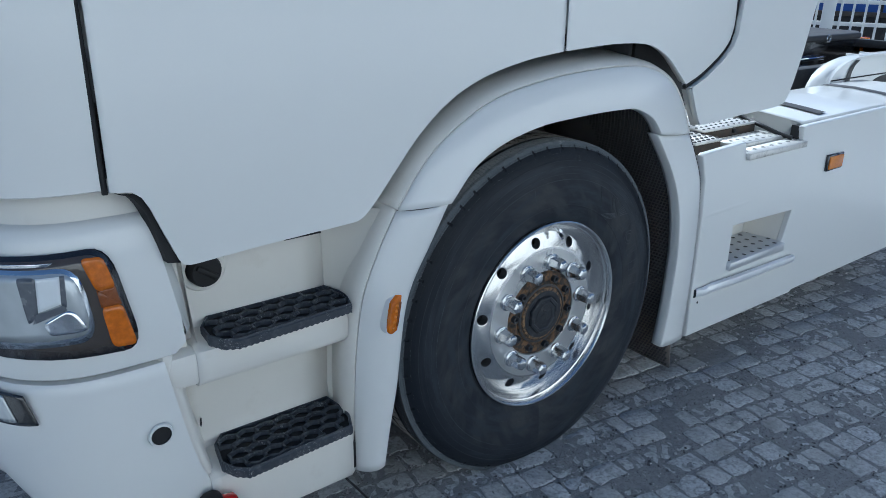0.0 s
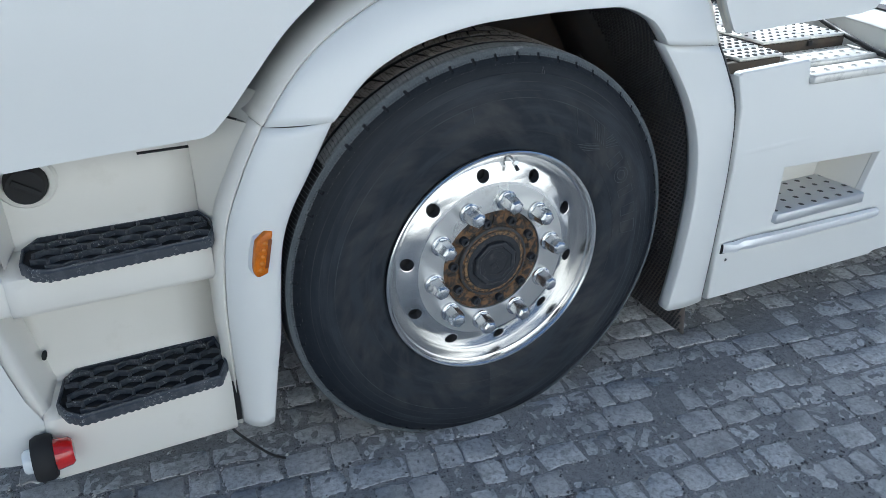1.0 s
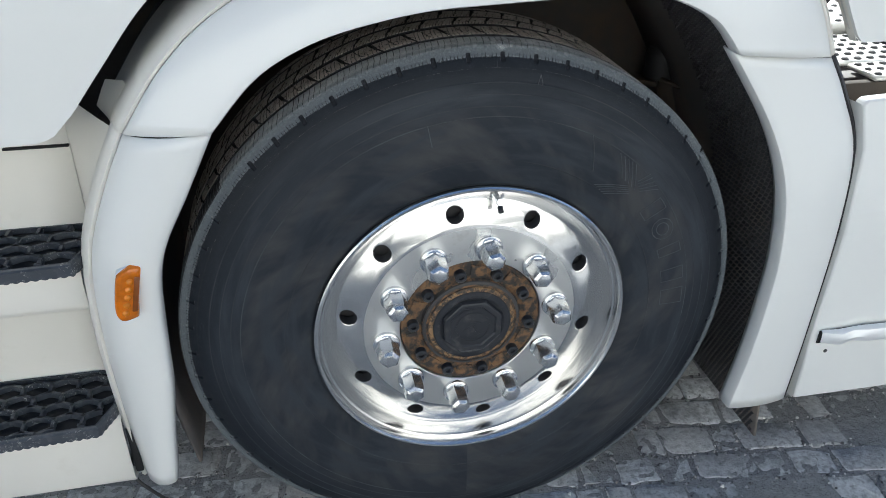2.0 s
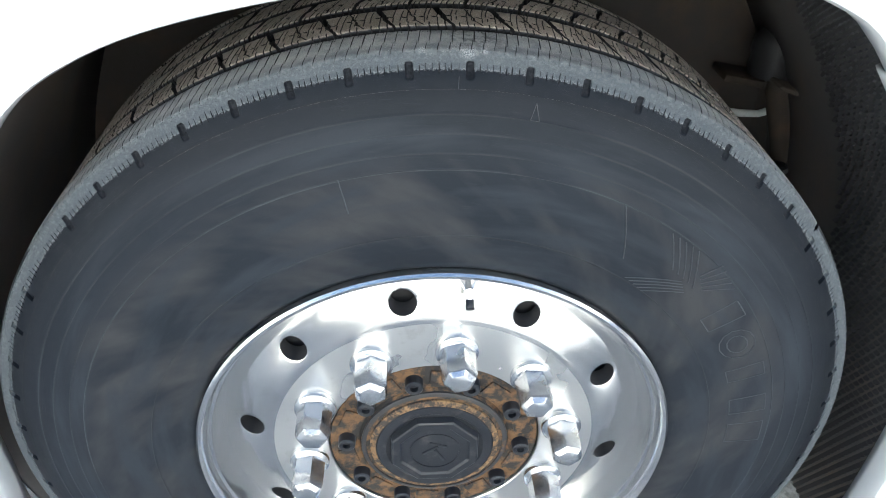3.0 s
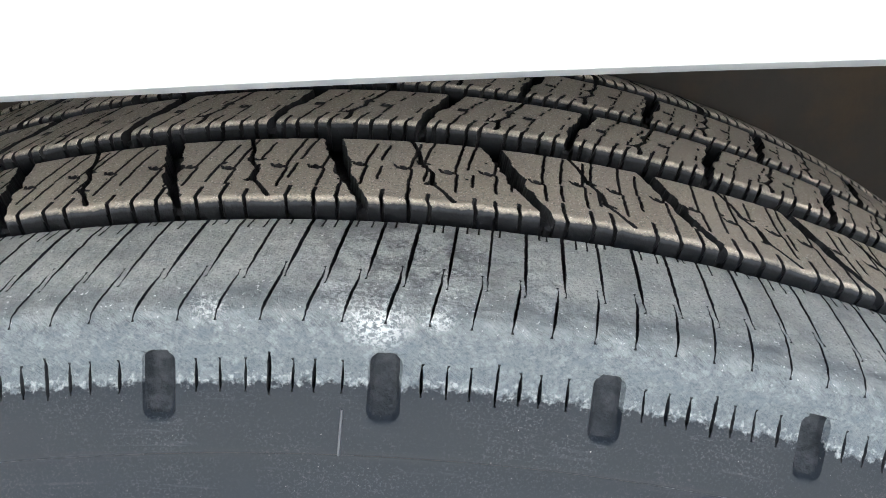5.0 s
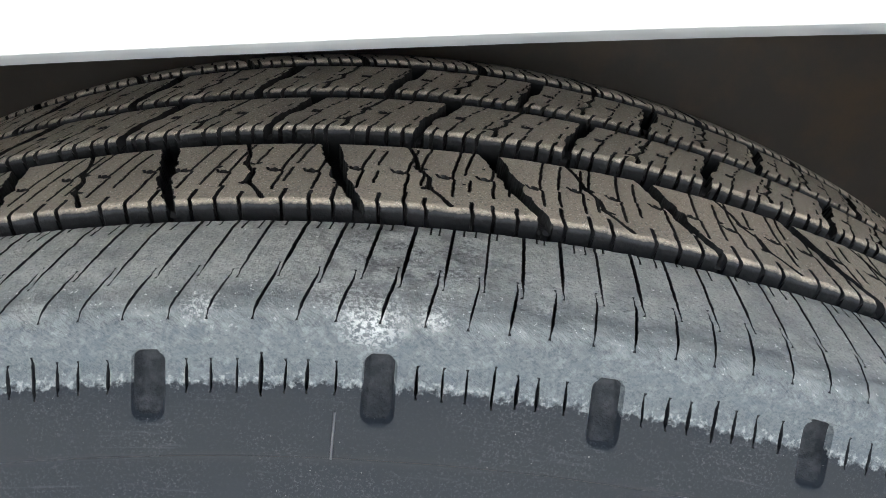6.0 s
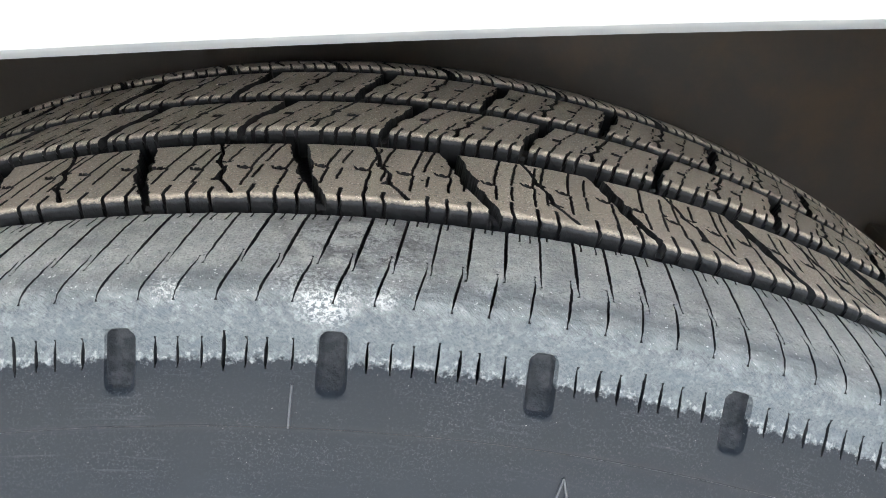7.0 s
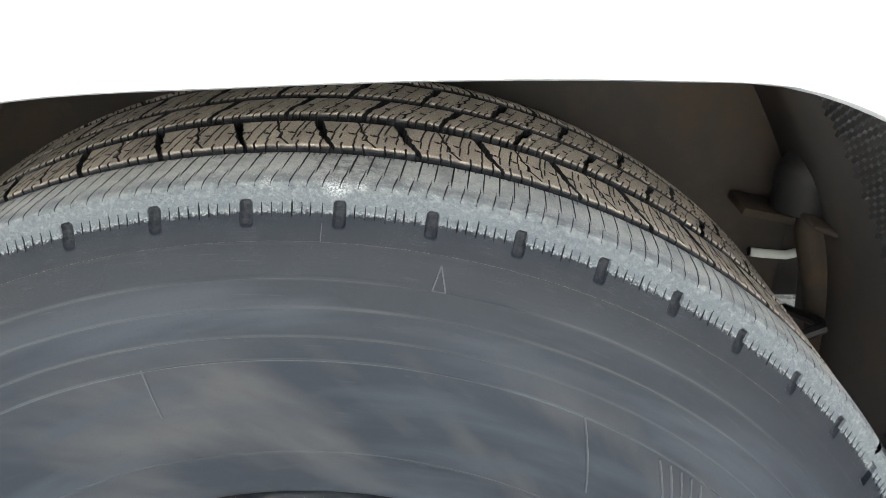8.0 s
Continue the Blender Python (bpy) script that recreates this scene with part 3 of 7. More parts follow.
for i in range(-165, 166):
    mid = (SLIT0 - SLIT * i) % 360
    if ARC0 < mid < ARC1 or i not in range(-161, 161):
        continue
    for d, q in ((0.0, True), (-0.10, False)):
        coarse.append((mid + d if mid > ARC1 else mid + 360 + d, q))
coarse = [(ARC1 - 0.05, False)] + sorted(coarse) + [(ARC0 + 360.05, False)]
rib_prof = list(zip(RIB_R, RIB_Y)) + [(0.5245, 0.1118)]
fl = np.zeros((len(coarse), len(rib_prof)), bool)
for n, (d, q) in enumerate(coarse):
    fl[n, 1:] = q
add_sheet(round_wheel([c[0] for c in coarse], rib_prof), False, fl)

# fine shoulder and rib over the top of the wheel
fine = even([(r, side_y(r)) for r in np.linspace(0.503, 0.5225, 20)] + [(0.5236, 0.06365), (0.5255, 0.0638), (0.528, 0.0641), (0.5298, 0.0644)] + [(0.5314, 0.0650), (0.5330, 0.0662)] + list(zip(RIB_R, RIB_Y))[2:], 96)
fr, fy = fine[:, 0], fine[:, 1]
tan = np.gradient(fine, axis=0)
tan /= np.linalg.norm(tan, axis=1)[:, None]
inward = np.stack([-tan[:, 1], tan[:, 0]], 1)
DTH = 0.0440
theta0 = np.arange(ARC0, ARC1, DTH)


def lean(y):
    """How far the slits run off to the side across the rib, in degrees."""
    return 0.28 * min(1, (0.1115 - y) / 0.0285) + 0.28 * min(1, max(0, (0.081 - y) / 0.0145)) if y > 0.0648 else 0.56


shear = np.array([lean(y) for y in fy]) * np.clip((fr - 0.5265) / 0.004, 0, 1)
theta = theta0[:, None] + shear[None, :]
depth = np.zeros_like(theta)
notched = np.zeros(theta.shape, bool)


def sink(j, home, c, hw, deep, h=1, ease=0.0):
    """Sinks row j between c - hw and c + hw; home is the column that the cut keeps to, h its half width in columns."""
    i = int(round((home - ARC0) / DTH))
    if i < 14 or i > len(theta0) - 15:
        return
    for k in range(-h, h + 1):
        theta[i + k, j] = c + hw * k / h
        if abs(k) < h:
            e = math.sin(min(1.0, (h - abs(k)) / ease) * math.pi / 2) if ease else 1.0
            depth[i + k, j] = deep * e


rng = random.Random(8)
jag = [[rng.uniform(-1, 1) for _ in range(len(fine))] for _ in range(7)]
for j in range(len(fine)):
    r, y = fr[j], fy[j]
    t = (r - 0.5178) / 0.0077
    if abs(t) < 1.0:                              # rounded notches
        corner = max(0.0, (abs(t) - 0.60) / 0.40)
        hw = 0.08 + 0.36 * math.sqrt(max(0, 1 - corner ** 2.2))
        for a0 in notches:
            i = int(round((a0 - ARC0) / DTH))
            notched[max(0, i - 12):max(0, i + 13), j] = True
            sink(j, a0, a0, hw * 1.06, 0.0036 * min(1, 0.12 + (r - 0.5101) / 0.0085) * math.sin(min(1, (1 - abs(t)) / 0.30) * math.pi / 2), 12, 6.0)
    for n, (c, w, long_) in enumerate(cuts):      # small cuts
        lo_, hi_ = (0.5160, 0.5248) if long_ else (0.5168, 0.5228)
        if lo_ < r < hi_:
            sink(j, c, c + 0.006 * jag[n % 7][j] + 0.02 * math.sin(n) * (r - lo_) / 0.006, w * min(1, (hi_ - r) / 0.0030 + 0.2, (r - lo_) / 0.0008 + 0.4), 0.004)
    if y > 0.0664 and r > 0.531:                  # slits of the rib
        for i in range(-52, 48):
            j0, j1, w, end, begin = slits[i]
            home = SLIT0 - SLIT * i + j0
            rag = 0.010 * jag[i % 7][(j + 11 * i) % len(fine)]
            top = 0.28 * min(1, (0.1115 - y) / 0.0285)
            if y > end:
                sink(j, home, home + max(top, 0.6 * top + 0.4 * shear[j]) + rag, w / 2 * min(1, (y - end) / 0.012 + 0.12), 0.006)
            if y < begin:
                sink(j, home + 0.17 + j1, home + 0.17 + j1 + shear[j] + rag, 0.40 * w * min(1, (begin - y) / 0.008 + 0.1, (y - 0.0655) / 0.004), 0.006)
            if y > 0.1075 + 0.002 * math.sin(i * 3.3):
                q = -0.35 - 0.12 * math.sin(i * 1.7)
                sink(j, home + q, home + q + shear[j] + rag, 0.030, 0.004)
                if i % 3:
                    q = -0.72 - 0.08 * math.sin(i * 2.9)
                    sink(j, home + q, home + q + shear[j] + rag, 0.026, 0.004)
wear = np.zeros_like(depth)
for n in range(0, depth.shape[0]):
    for j in range(depth.shape[1]):
        if fr[j] > 0.5175 and depth[n, j] == 0:
            wear[n, j] = 0.00022 * noise.noise(Vector((theta0[n] * 2.2, j * 0.22, 0))) + 0.00012 * noise.noise(Vector((theta0[n] * 7.0, j * 0.6, 5)))
depth += wear
R = fr[None, :] + inward[None, :, 0] * depth
Y = fy[None, :] + inward[None, :, 1] * depth
A = np.radians(theta)
pts = np.stack([R * np.cos(A), Y, R * np.sin(A)], 2)
flags = (np.maximum.reduce([depth[:-1, :-1], depth[1:, :-1], depth[:-1, 1:], depth[1:, 1:]]) > 0.0022) & (fr[None, :-1] > 0.5305)
small = (np.minimum.reduce([depth[:-1, :-1], depth[1:, :-1], depth[:-1, 1:], depth[1:, 1:]]) > -1) & (np.maximum.reduce([depth[:-1, :-1], depth[1:, :-1], depth[:-1, 1:], depth[1:, 1:]]) > 0.0024)
flags |= small & ~notched[:-1, :-1]
flags = np.where(notched[:-1, :-1] & notched[1:, 1:] & (small | (depth[:-1, :-1] > 0.0010)), 2, flags.astype(int))
add_sheet(pts, False, flags)
wall_ = round_wheel(theta0[::8], [(RIB_R[-1], RIB_Y[-1]), (0.5358, 0.1118), (0.5245, 0.1120)])
add_sheet(wall_, False, np.ones((len(theta0[::8]), 3), bool))
inner = [(0.5245, 0.1118), (0.5238, 0.114), (0.5238, 0.300), (0.5225, 0.327), (0.5240, 0.331), (0.518, 0.335),
         (0.495, 0.350), (0.45, 0.362), (0.40, 0.364), (0.34, 0.357), (0.30, 0.345), (0.288, 0.32)]
ifl = np.zeros((240, len(inner)), bool)
ifl[:, :5] = True
add_sheet(round_wheel(np.arange(0, 360, 1.5), inner), True, ifl)
me = grid_mesh("tyre", settle(np.array(verts)).tolist(), faces)
bm = bmesh.new()
bm.from_mesh(me)
for f, q in zip(bm.faces, dark):
    f.material_index = int(q)
bmesh.ops.remove_doubles(bm, verts=[v for v in bm.verts if abs(math.hypot(v.co.x, v.co.z) - 0.503) < 1e-5], dist=1e-6)
bm.to_mesh(me)
bm.free()
dark = np.zeros(len(me.polygons), dtype=np.int32)
me.polygons.foreach_get("material_index", dark)
tyre = mesh_part("tyre", me, RUBBER, wheel, "black rubber tyre with a pale worn shoulder and rib", True, GROOVE, dark)
tyre.data.materials.append(NOTCH)


def outward(me):
    bm = bmesh.new()
    bm.from_mesh(me)
    bmesh.ops.recalc_face_normals(bm, faces=bm.faces)
    bm.to_mesh(me)
    bm.free()
    return me


def near_line(u, v, line):
    """Distance of the points from a broken line, and how far along they lie."""
    best, along = np.full(u.shape, 9.9), np.zeros(u.shape)
    for k, ((ax, ay), (bx, by)) in enumerate(zip(line, line[1:])):
        dx, dy = bx - ax, by - ay
        t = np.clip(((u - ax) * dx + (v - ay) * dy) / (dx * dx + dy * dy + 1e-12), 0, 1)
        d = np.hypot(u - ax - t * dx, v - ay - t * dy)
        along = np.where(d < best, (k + t) / (len(line) - 1), along)
        best = np.minimum(best, d)
    return best, along


def tread_rib(y0, y1, low, high, slot, crown, seed, bend, cell, lines_per_half):
    """One block of a rib, from slot to slot: sunk slots, hooked sipes and short slits at its front edge."""
    rng = random.Random(seed)
    W, L = math.radians(PITCH) * 537.0, (y1 - y0) * 1000          # millimetres round the tyre and across it
    nu, nv = int(W / cell), int(L / cell)
    u, v = np.meshgrid(np.linspace(0, W, nu + 1), np.linspace(0, L, nv + 1), indexing="ij")
    w0 = slot * 9.37                                              # half width of the slot
    sd = np.full(u.shape, 9.9)                                    # distance outside the nearest cut
    deep = np.zeros(u.shape)

    def cut(line, half, depth_, taper=0.0):
        if len(line) > 1 and line[0] != line[-1]:
            fine_line = []
            for (ax, ay), (bx, by) in zip(line, line[1:]):
                m_ = max(1, int(math.hypot(bx - ax, by - ay) / 2.2))
                fine_line += [(ax + (bx - ax) * q / m_ + rng.uniform(-0.22, 0.22), ay + (by - ay) * q / m_) for q in range(m_)]
            line = fine_line + [line[-1]]
        d, al = near_line(u, v, line)
        h = half * (1 - taper * np.abs(2 * al - 1)) if taper else half
        s = d - h
        deep[:] = np.where(s < sd, depth_, deep)
        sd[:] = np.minimum(sd, s)
    step = W * 0.5
    wob = [rng.uniform(-0.5, 0.5) for _ in range(6)]
    # slots at both ends of the pitch: wide and deep at the back, narrow and shallow in front, with torn edges
    for e in (0.0, W):
        line = [(e + 0.9, -3), (e + 0.4 + wob[0], L * 0.22), (e - 1.0 + wob[1], L * 0.40), (e + 1.0, L * 0.52), (e + 0.4 + wob[2], L * 0.75), (e, L + 3)]
        d, al = near_line(u, v, line)
        torn = np.zeros(u.shape)
        for q in np.argwhere(d < 7):
            a, b = u[tuple(q)] - e, v[tuple(q)]
            torn[tuple(q)] = 0.9 * noise.noise(Vector((a * 0.22, b * 0.22, seed))) + 0.5 * noise.noise(Vector((a * 0.6, b * 0.6, seed + 9)))
        s = d - w0 * (0.66 + 0.72 * al) + torn
        deep[:] = np.where(s < sd, 3.4 + 6.5 * al, deep)
        sd[:] = np.minimum(sd, s)
    # crooked crack in the middle, torn open at its corners, with a drop-shaped end
    m = step + rng.uniform(-0.5, 0.5)
    zig = [(m + 0.6, 3.2), (m + 0.2, L * 0.16), (m - 1.5, L * 0.30), (m + 1.0, L * 0.46), (m - 0.7, L * 0.62), (m + 0.6, L * 0.78), (m - 0.2, L + 2)]
    cut(zig, 0.80, 6.0)
    for p in (zig[2], zig[4]):
        cut([(p[0] - 0.5, p[1] - 1.4), (p[0] + 0.5, p[1] + 1.6)], 1.45, 6.0, 0.5)
        cut([(p[0], p[1]), (p[0] + rng.choice((-2.6, 2.6)), p[1] - 1.2)], 0.85, 5.0, 0.3)
    cut([(zig[0][0], 2.8), (zig[0][0] - 0.2, 5.4)], 1.00, 5.0)
    K = 0.42 if y0 < 0.13 else 0.08                              # the sipes lean against the slots
    wide = 0.52 if lines_per_half > 3 else 0.46
    for half in range(2):
        o = step * half
        n = 3 if lines_per_half > 3 else 4
        for k in range(n if cell < 1 else 0):                     # short slits over the front edge
            c = o + step * (k + 0.80) / (n + 0.7) + rng.uniform(-0.9, 0.9)
            h = rng.uniform(3.0, 9.5) * L / 50
            cut([(c, -3), (c + 0.3, 2.0), (c + 0.4 + K * h, 2.0 + h)], 0.58, 5.0)
        zs = (0.12, 0.60) if lines_per_half > 3 else (0.36,)
        for q in zs:                                              # broken sipes with a hooked step half way
            c = o + step * q + rng.uniform(-1.2, 1.2)
            a, b = rng.uniform(0.17, 0.24) * L, rng.uniform(0.44, 0.52) * L
            cut([(c, a), (c + K * (b - a), b)], wide, 5.0, 0.2)
            x = c + K * (b - a)
            hook = rng.uniform(3.4, 4.6)
            cut([(x, b), (x - 0.6, b + 1.6), (x - hook * 0.5, b + 0.5), (x - hook, b + 1.4), (x - hook - 0.4, b + 3.4)], 0.70, 5.0, 0.25)
            cut([(x - hook * 0.7, b + 1.2), (x - hook * 0.55, b + 2.4)], 0.95, 5.0)
            t = rng.uniform(0.90, 1.02) * L
            cut([(x - 0.4, b + 1.0), (x - 0.2 + K * (t - b) * 0.9, t)], wide, 5.0, 0.2)
        for q in ((0.36, 0.86) if lines_per_half > 3 else (0.80,)):   # plain sipes, broken in the middle
            c = o + step * q + rng.uniform(-1.2, 1.2)
            a, b = rng.uniform(0.22, 0.32) * L, rng.uniform(0.46, 0.56) * L
            cut([(c, a), (c + K * (b - a), b)], wide, 5.0, 0.3)
            a2, b2 = rng.uniform(0.52, 0.64) * L, rng.uniform(0.84, 1.04) * L
            x = c + K * (a2 - a) + rng.uniform(-2.5, 1.0)
            cut([(x, a2), (x + K * (b2 - a2), b2)], wide, 5.0, 0.3)
            if rng.random() < 0.4:
                cut([(x, a2), (x + 1.8, a2 + 1.2)], 0.6, 4.0, 0.3)
    # chips on the edges
    for k in range(5):
        cut([(rng.uniform(3, W - 3), L * rng.uniform(0.1, 0.9))] * 2, rng.uniform(0.25, 0.5), 1.0)
    # lay the grid's nearest points on the rims of the cuts
    gu, gv = np.gradient(sd, W / nu, L / nv)
    gl = np.hypot(gu, gv) + 1e-6
    near = np.abs(sd) < cell * 0.42
    inner_ = np.ones(u.shape, bool)
    inner_[[0, -1], :] = False
    inner_[:, [0, -1]] = False
    mv = near & inner_
    u = np.where(mv, u - sd * gu / gl ** 2, u)
    v = np.where(mv, v - sd * gv / gl ** 2, v)
    drop = np.where(near & inner_, 0.0, np.where(sd < 0, np.minimum(deep, 1.6 + deep * np.clip(-sd / 0.28, 0, 1)), 0.0))
    drop += np.where(sd > 0, 0.16 * np.clip(1 - sd / 0.7, 0, 1) ** 2, 0.16)
    f_edge = 1.4 * np.clip(1 - v / 2.8, 0, 1) ** 2 + 0.8 * np.clip(1 - (L - v) / 1.4, 0, 1) ** 2
    rough = np.array([noise.noise(Vector((a * 0.33 + seed, b * 0.33, 0))) * 0.09 + noise.noise(Vector((a * 0.9 + seed, b * 0.9, 3))) * 0.05 for a, b in zip(u.ravel(), v.ravel())]).reshape(u.shape)
    far = 7.0 * (v / L) ** 2 if y0 > 0.28 else 0.0                # the far shoulder falls away
    r = crown * 1000 - drop - f_edge - rough - far
    t = v / L
    shift = low + (high - low) * t + bend * np.sin(np.pi * t)
    deg = shift - np.degrees(u / 537.0)
    # front and back walls
    fw = [(-0.5, 2.6), (-0.7, 5.0), (-0.2, 13.0)]
    cols_ = [np.stack([deg[:, 0], np.full(nu + 1, y0 * 1000 + a), np.minimum(r[:, 0], crown * 1000 - d)], 1) for a, d in fw[::-1]]
    cols_ += [np.stack([deg[:, j], y0 * 1000 + v[:, j], r[:, j]], 1) for j in range(nv + 1)]
    cols_ += [np.stack([deg[:, -1], np.full(nu + 1, y1 * 1000 + a), np.minimum(r[:, -1], crown * 1000 - d)], 1) for a, d in ((0.5, 2.5), (0.4, 13.0))]
    g = np.stack(cols_, 1)
    # the short slits run down the front wall too
    a = np.radians(g[:, :, 0])
    p = np.stack([g[:, :, 2] * np.cos(a), g[:, :, 1], g[:, :, 2] * np.sin(a)], 2) / 1000
    cut_front = sd[:, 0] < 0
    p[cut_front, :3, 1] += 0.003
    nr = p.shape[1]
    i, j = np.meshgrid(np.arange(nu), np.arange(nr - 1), indexing="ij")
    i, j = i.ravel(), j.ravel()
    f = np.stack([i * nr + j, i * nr + j + 1, (i + 1) * nr + j + 1, (i + 1) * nr + j], 1)
    me = grid_mesh("tread_block", p.reshape(-1, 3).tolist(), f.tolist())
    sunk = np.zeros((nu + 1, nr))
    sunk[:, 3:3 + nv + 1] = drop
    inside = np.maximum.reduce([sunk[:-1, :-1], sunk[1:, :-1], sunk[:-1, 1:], sunk[1:, 1:]]) > 0.7
    inside[cut_front[:-1] & cut_front[1:], :3] = True
    me = outward(me)
    me.materials.append(TREAD)
    me.materials.append(GROOVE)
    me.polygons.foreach_set("material_index", inside.ravel().astype(np.int32))
    return me


RIBS = ((0.1245, 0.174, 1.35, 3.0, 0.29, 0.5372, 3, 0.15), (0.191, 0.229, -0.3, -1.95, 0.29, 0.5374, 5, 0.1),
        (0.241, 0.280, 1.3, -0.1, 0.29, 0.5372, 7, -0.1), (0.290, 0.329, 2.9, 4.3, 0.29, 0.5373, 9, 0.1))
for n, spec in enumerate(RIBS):
    fine_ = [tread_rib(*spec, 0.36 if n == 0 else 0.60, 4 if n == 0 else 3)]
    if n == 0:
        fine_.append(tread_rib(*spec[:6], 13, spec[7], 0.36, 4))
        fine_.append(tread_rib(*spec[:6], 17, spec[7], 0.36, 4))
    plain = tread_rib(*spec, 1.5, 2)
    for me in fine_ + [plain]:
        me.polygons.foreach_set("use_smooth", [True] * len(me.polygons))
        me.set_sharp_from_angle(angle=radians(30))
    for k in range(-29, 29):
        mid = NOTCH0 - PITCH * k + (spec[2] + spec[3] - PITCH) / 2
        if abs(apart(mid, DOWN)) < 26:
            continue
        ob = new("tread_block", fine_[(k * 7) % len(fine_)] if abs(apart(mid, 90)) < 52 else plain)
        ob.parent = wheel
        ob.matrix_basis = pose(0, 0, 0, 0, -(NOTCH0 - PITCH * k) + rng.uniform(-0.05, 0.05), 0)

# moulded marks on the sidewall


def mark(deg0, r0, deg1, r1, w=0.0014, h=0.0006):
    """A thin raised line on the sidewall."""
    n = 5
    pts = []
    for i in range(n):
        t = i / (n - 1)
        d, r = deg0 - 0.5 + (deg1 - deg0) * t, r0 + (r1 - r0) * t
        p = Vector(wheel_point(d, r, side_y(r) - 0.0001))
        pts.append(p)
    along = (pts[-1] - pts[0]).normalized()
    across = along.cross(Vector((0, 1, 0))).normalized() * w / 2
    up = Vector((0, -h, 0))
    bm = bmesh.new()
    rows_ = [[bm.verts.new(p + q) for q in (across, across * 0.6 + up, -across * 0.6 + up, -across)] for p in pts]
    for a, b in zip(rows_, rows_[1:]):
        for j in range(3):
            bm.faces.new((a[j], a[j + 1], b[j + 1], b[j]))
    bm.faces.new(rows_[0]), bm.faces.new(rows_[-1][::-1])
    bmesh.ops.recalc_face_normals(bm, faces=bm.faces)
    return bm


lines = [mark(79.85, 0.4975, 80.2, 0.4825, 0.0009), mark(79.85, 0.4975, 79.2, 0.4825, 0.0009), mark(80.2, 0.4825, 79.2, 0.4825, 0.0006),
         mark(64.5, 0.429, 58.9, 0.374, 0.0014, 0.0009), mark(103.45, 0.430, 103.55, 0.392, 0.0012), mark(88.4, 0.503, 88.35, 0.513, 0.0007, 0.0004)]
for i in range(5):                                   # hatched chevron
    f = i / 4
    lines.append(mark(55.65 - 5.45 * f, 0.4255 + 0.0014 * f, 50.7 - 5.4 * f, 0.3935, 0.0016, 0.0009))
    lines.append(mark(46.4 - 2.6 * f, 0.4078 - 0.010 * f, 45.3 - 4.85 * f, 0.4329 - 0.0068 * f, 0.0016, 0.0009))
    lines.append(mark(55.8 - 4.5 * f, 0.3549 - 0.0032 * f, 47.6 - 2.2 * f, 0.3896 - 0.0073 * f, 0.0014, 0.0005))
for d0, d1 in ((38, 34.5), (23, 20), (15, 11), (8, 3)):
    lines += [mark(d0, 0.376, d0, 0.421, 0.0013), mark(d1, 0.376, d1, 0.421, 0.0013), mark(d0, 0.421, d1, 0.421, 0.0013), mark(d0, 0.376, d1, 0.376, 0.0013)]
for k in range(12):                                  # raised ring among the bars
    a, b = radians(30 * k), radians(30 * k + 30)
    for w_, h_ in ((3.3, 0.021), (2.0, 0.012)):
        lines.append(mark(29.0 + w_ * math.cos(a), 0.3985 + h_ * math.sin(a), 29.0 + w_ * math.cos(b), 0.3985 + h_ * math.sin(b), 0.0013))
for bm in lines:
    part("sidewall_marking", bm, LIT_MARK, wheel, "raised moulded line in the rubber")

# rim: lip, barrel and the sloping band with its ten openings
part("rim_lip", revolve([(0.262, 0.15), (0.268, 0.095), (0.2745, 0.084), (0.2795, 0.0735), (0.2825, 0.060), (0.2850, 0.0535), (0.2885, 0.0515), (0.2892, 0.0455), (0.2915, 0.0375),
                         (0.2945, 0.0340), (0.2980, 0.0335), (0.3008, 0.0360), (0.3015, 0.0410), (0.3005, 0.0470), (0.297, 0.056), (0.286, 0.10), (0.280, 0.16)], 160), ALU, wheel, "polished aluminium rim lip")
PHI = 117.13


def band_y(r):
    return float(np.interp(r, [0.208, 0.214, 0.225, 0.237, 0.249, 0.26, 0.268, 0.2745], [0.0602, 0.0608, 0.0630, 0.0664, 0.0710, 0.0770, 0.0820, 0.0845]))


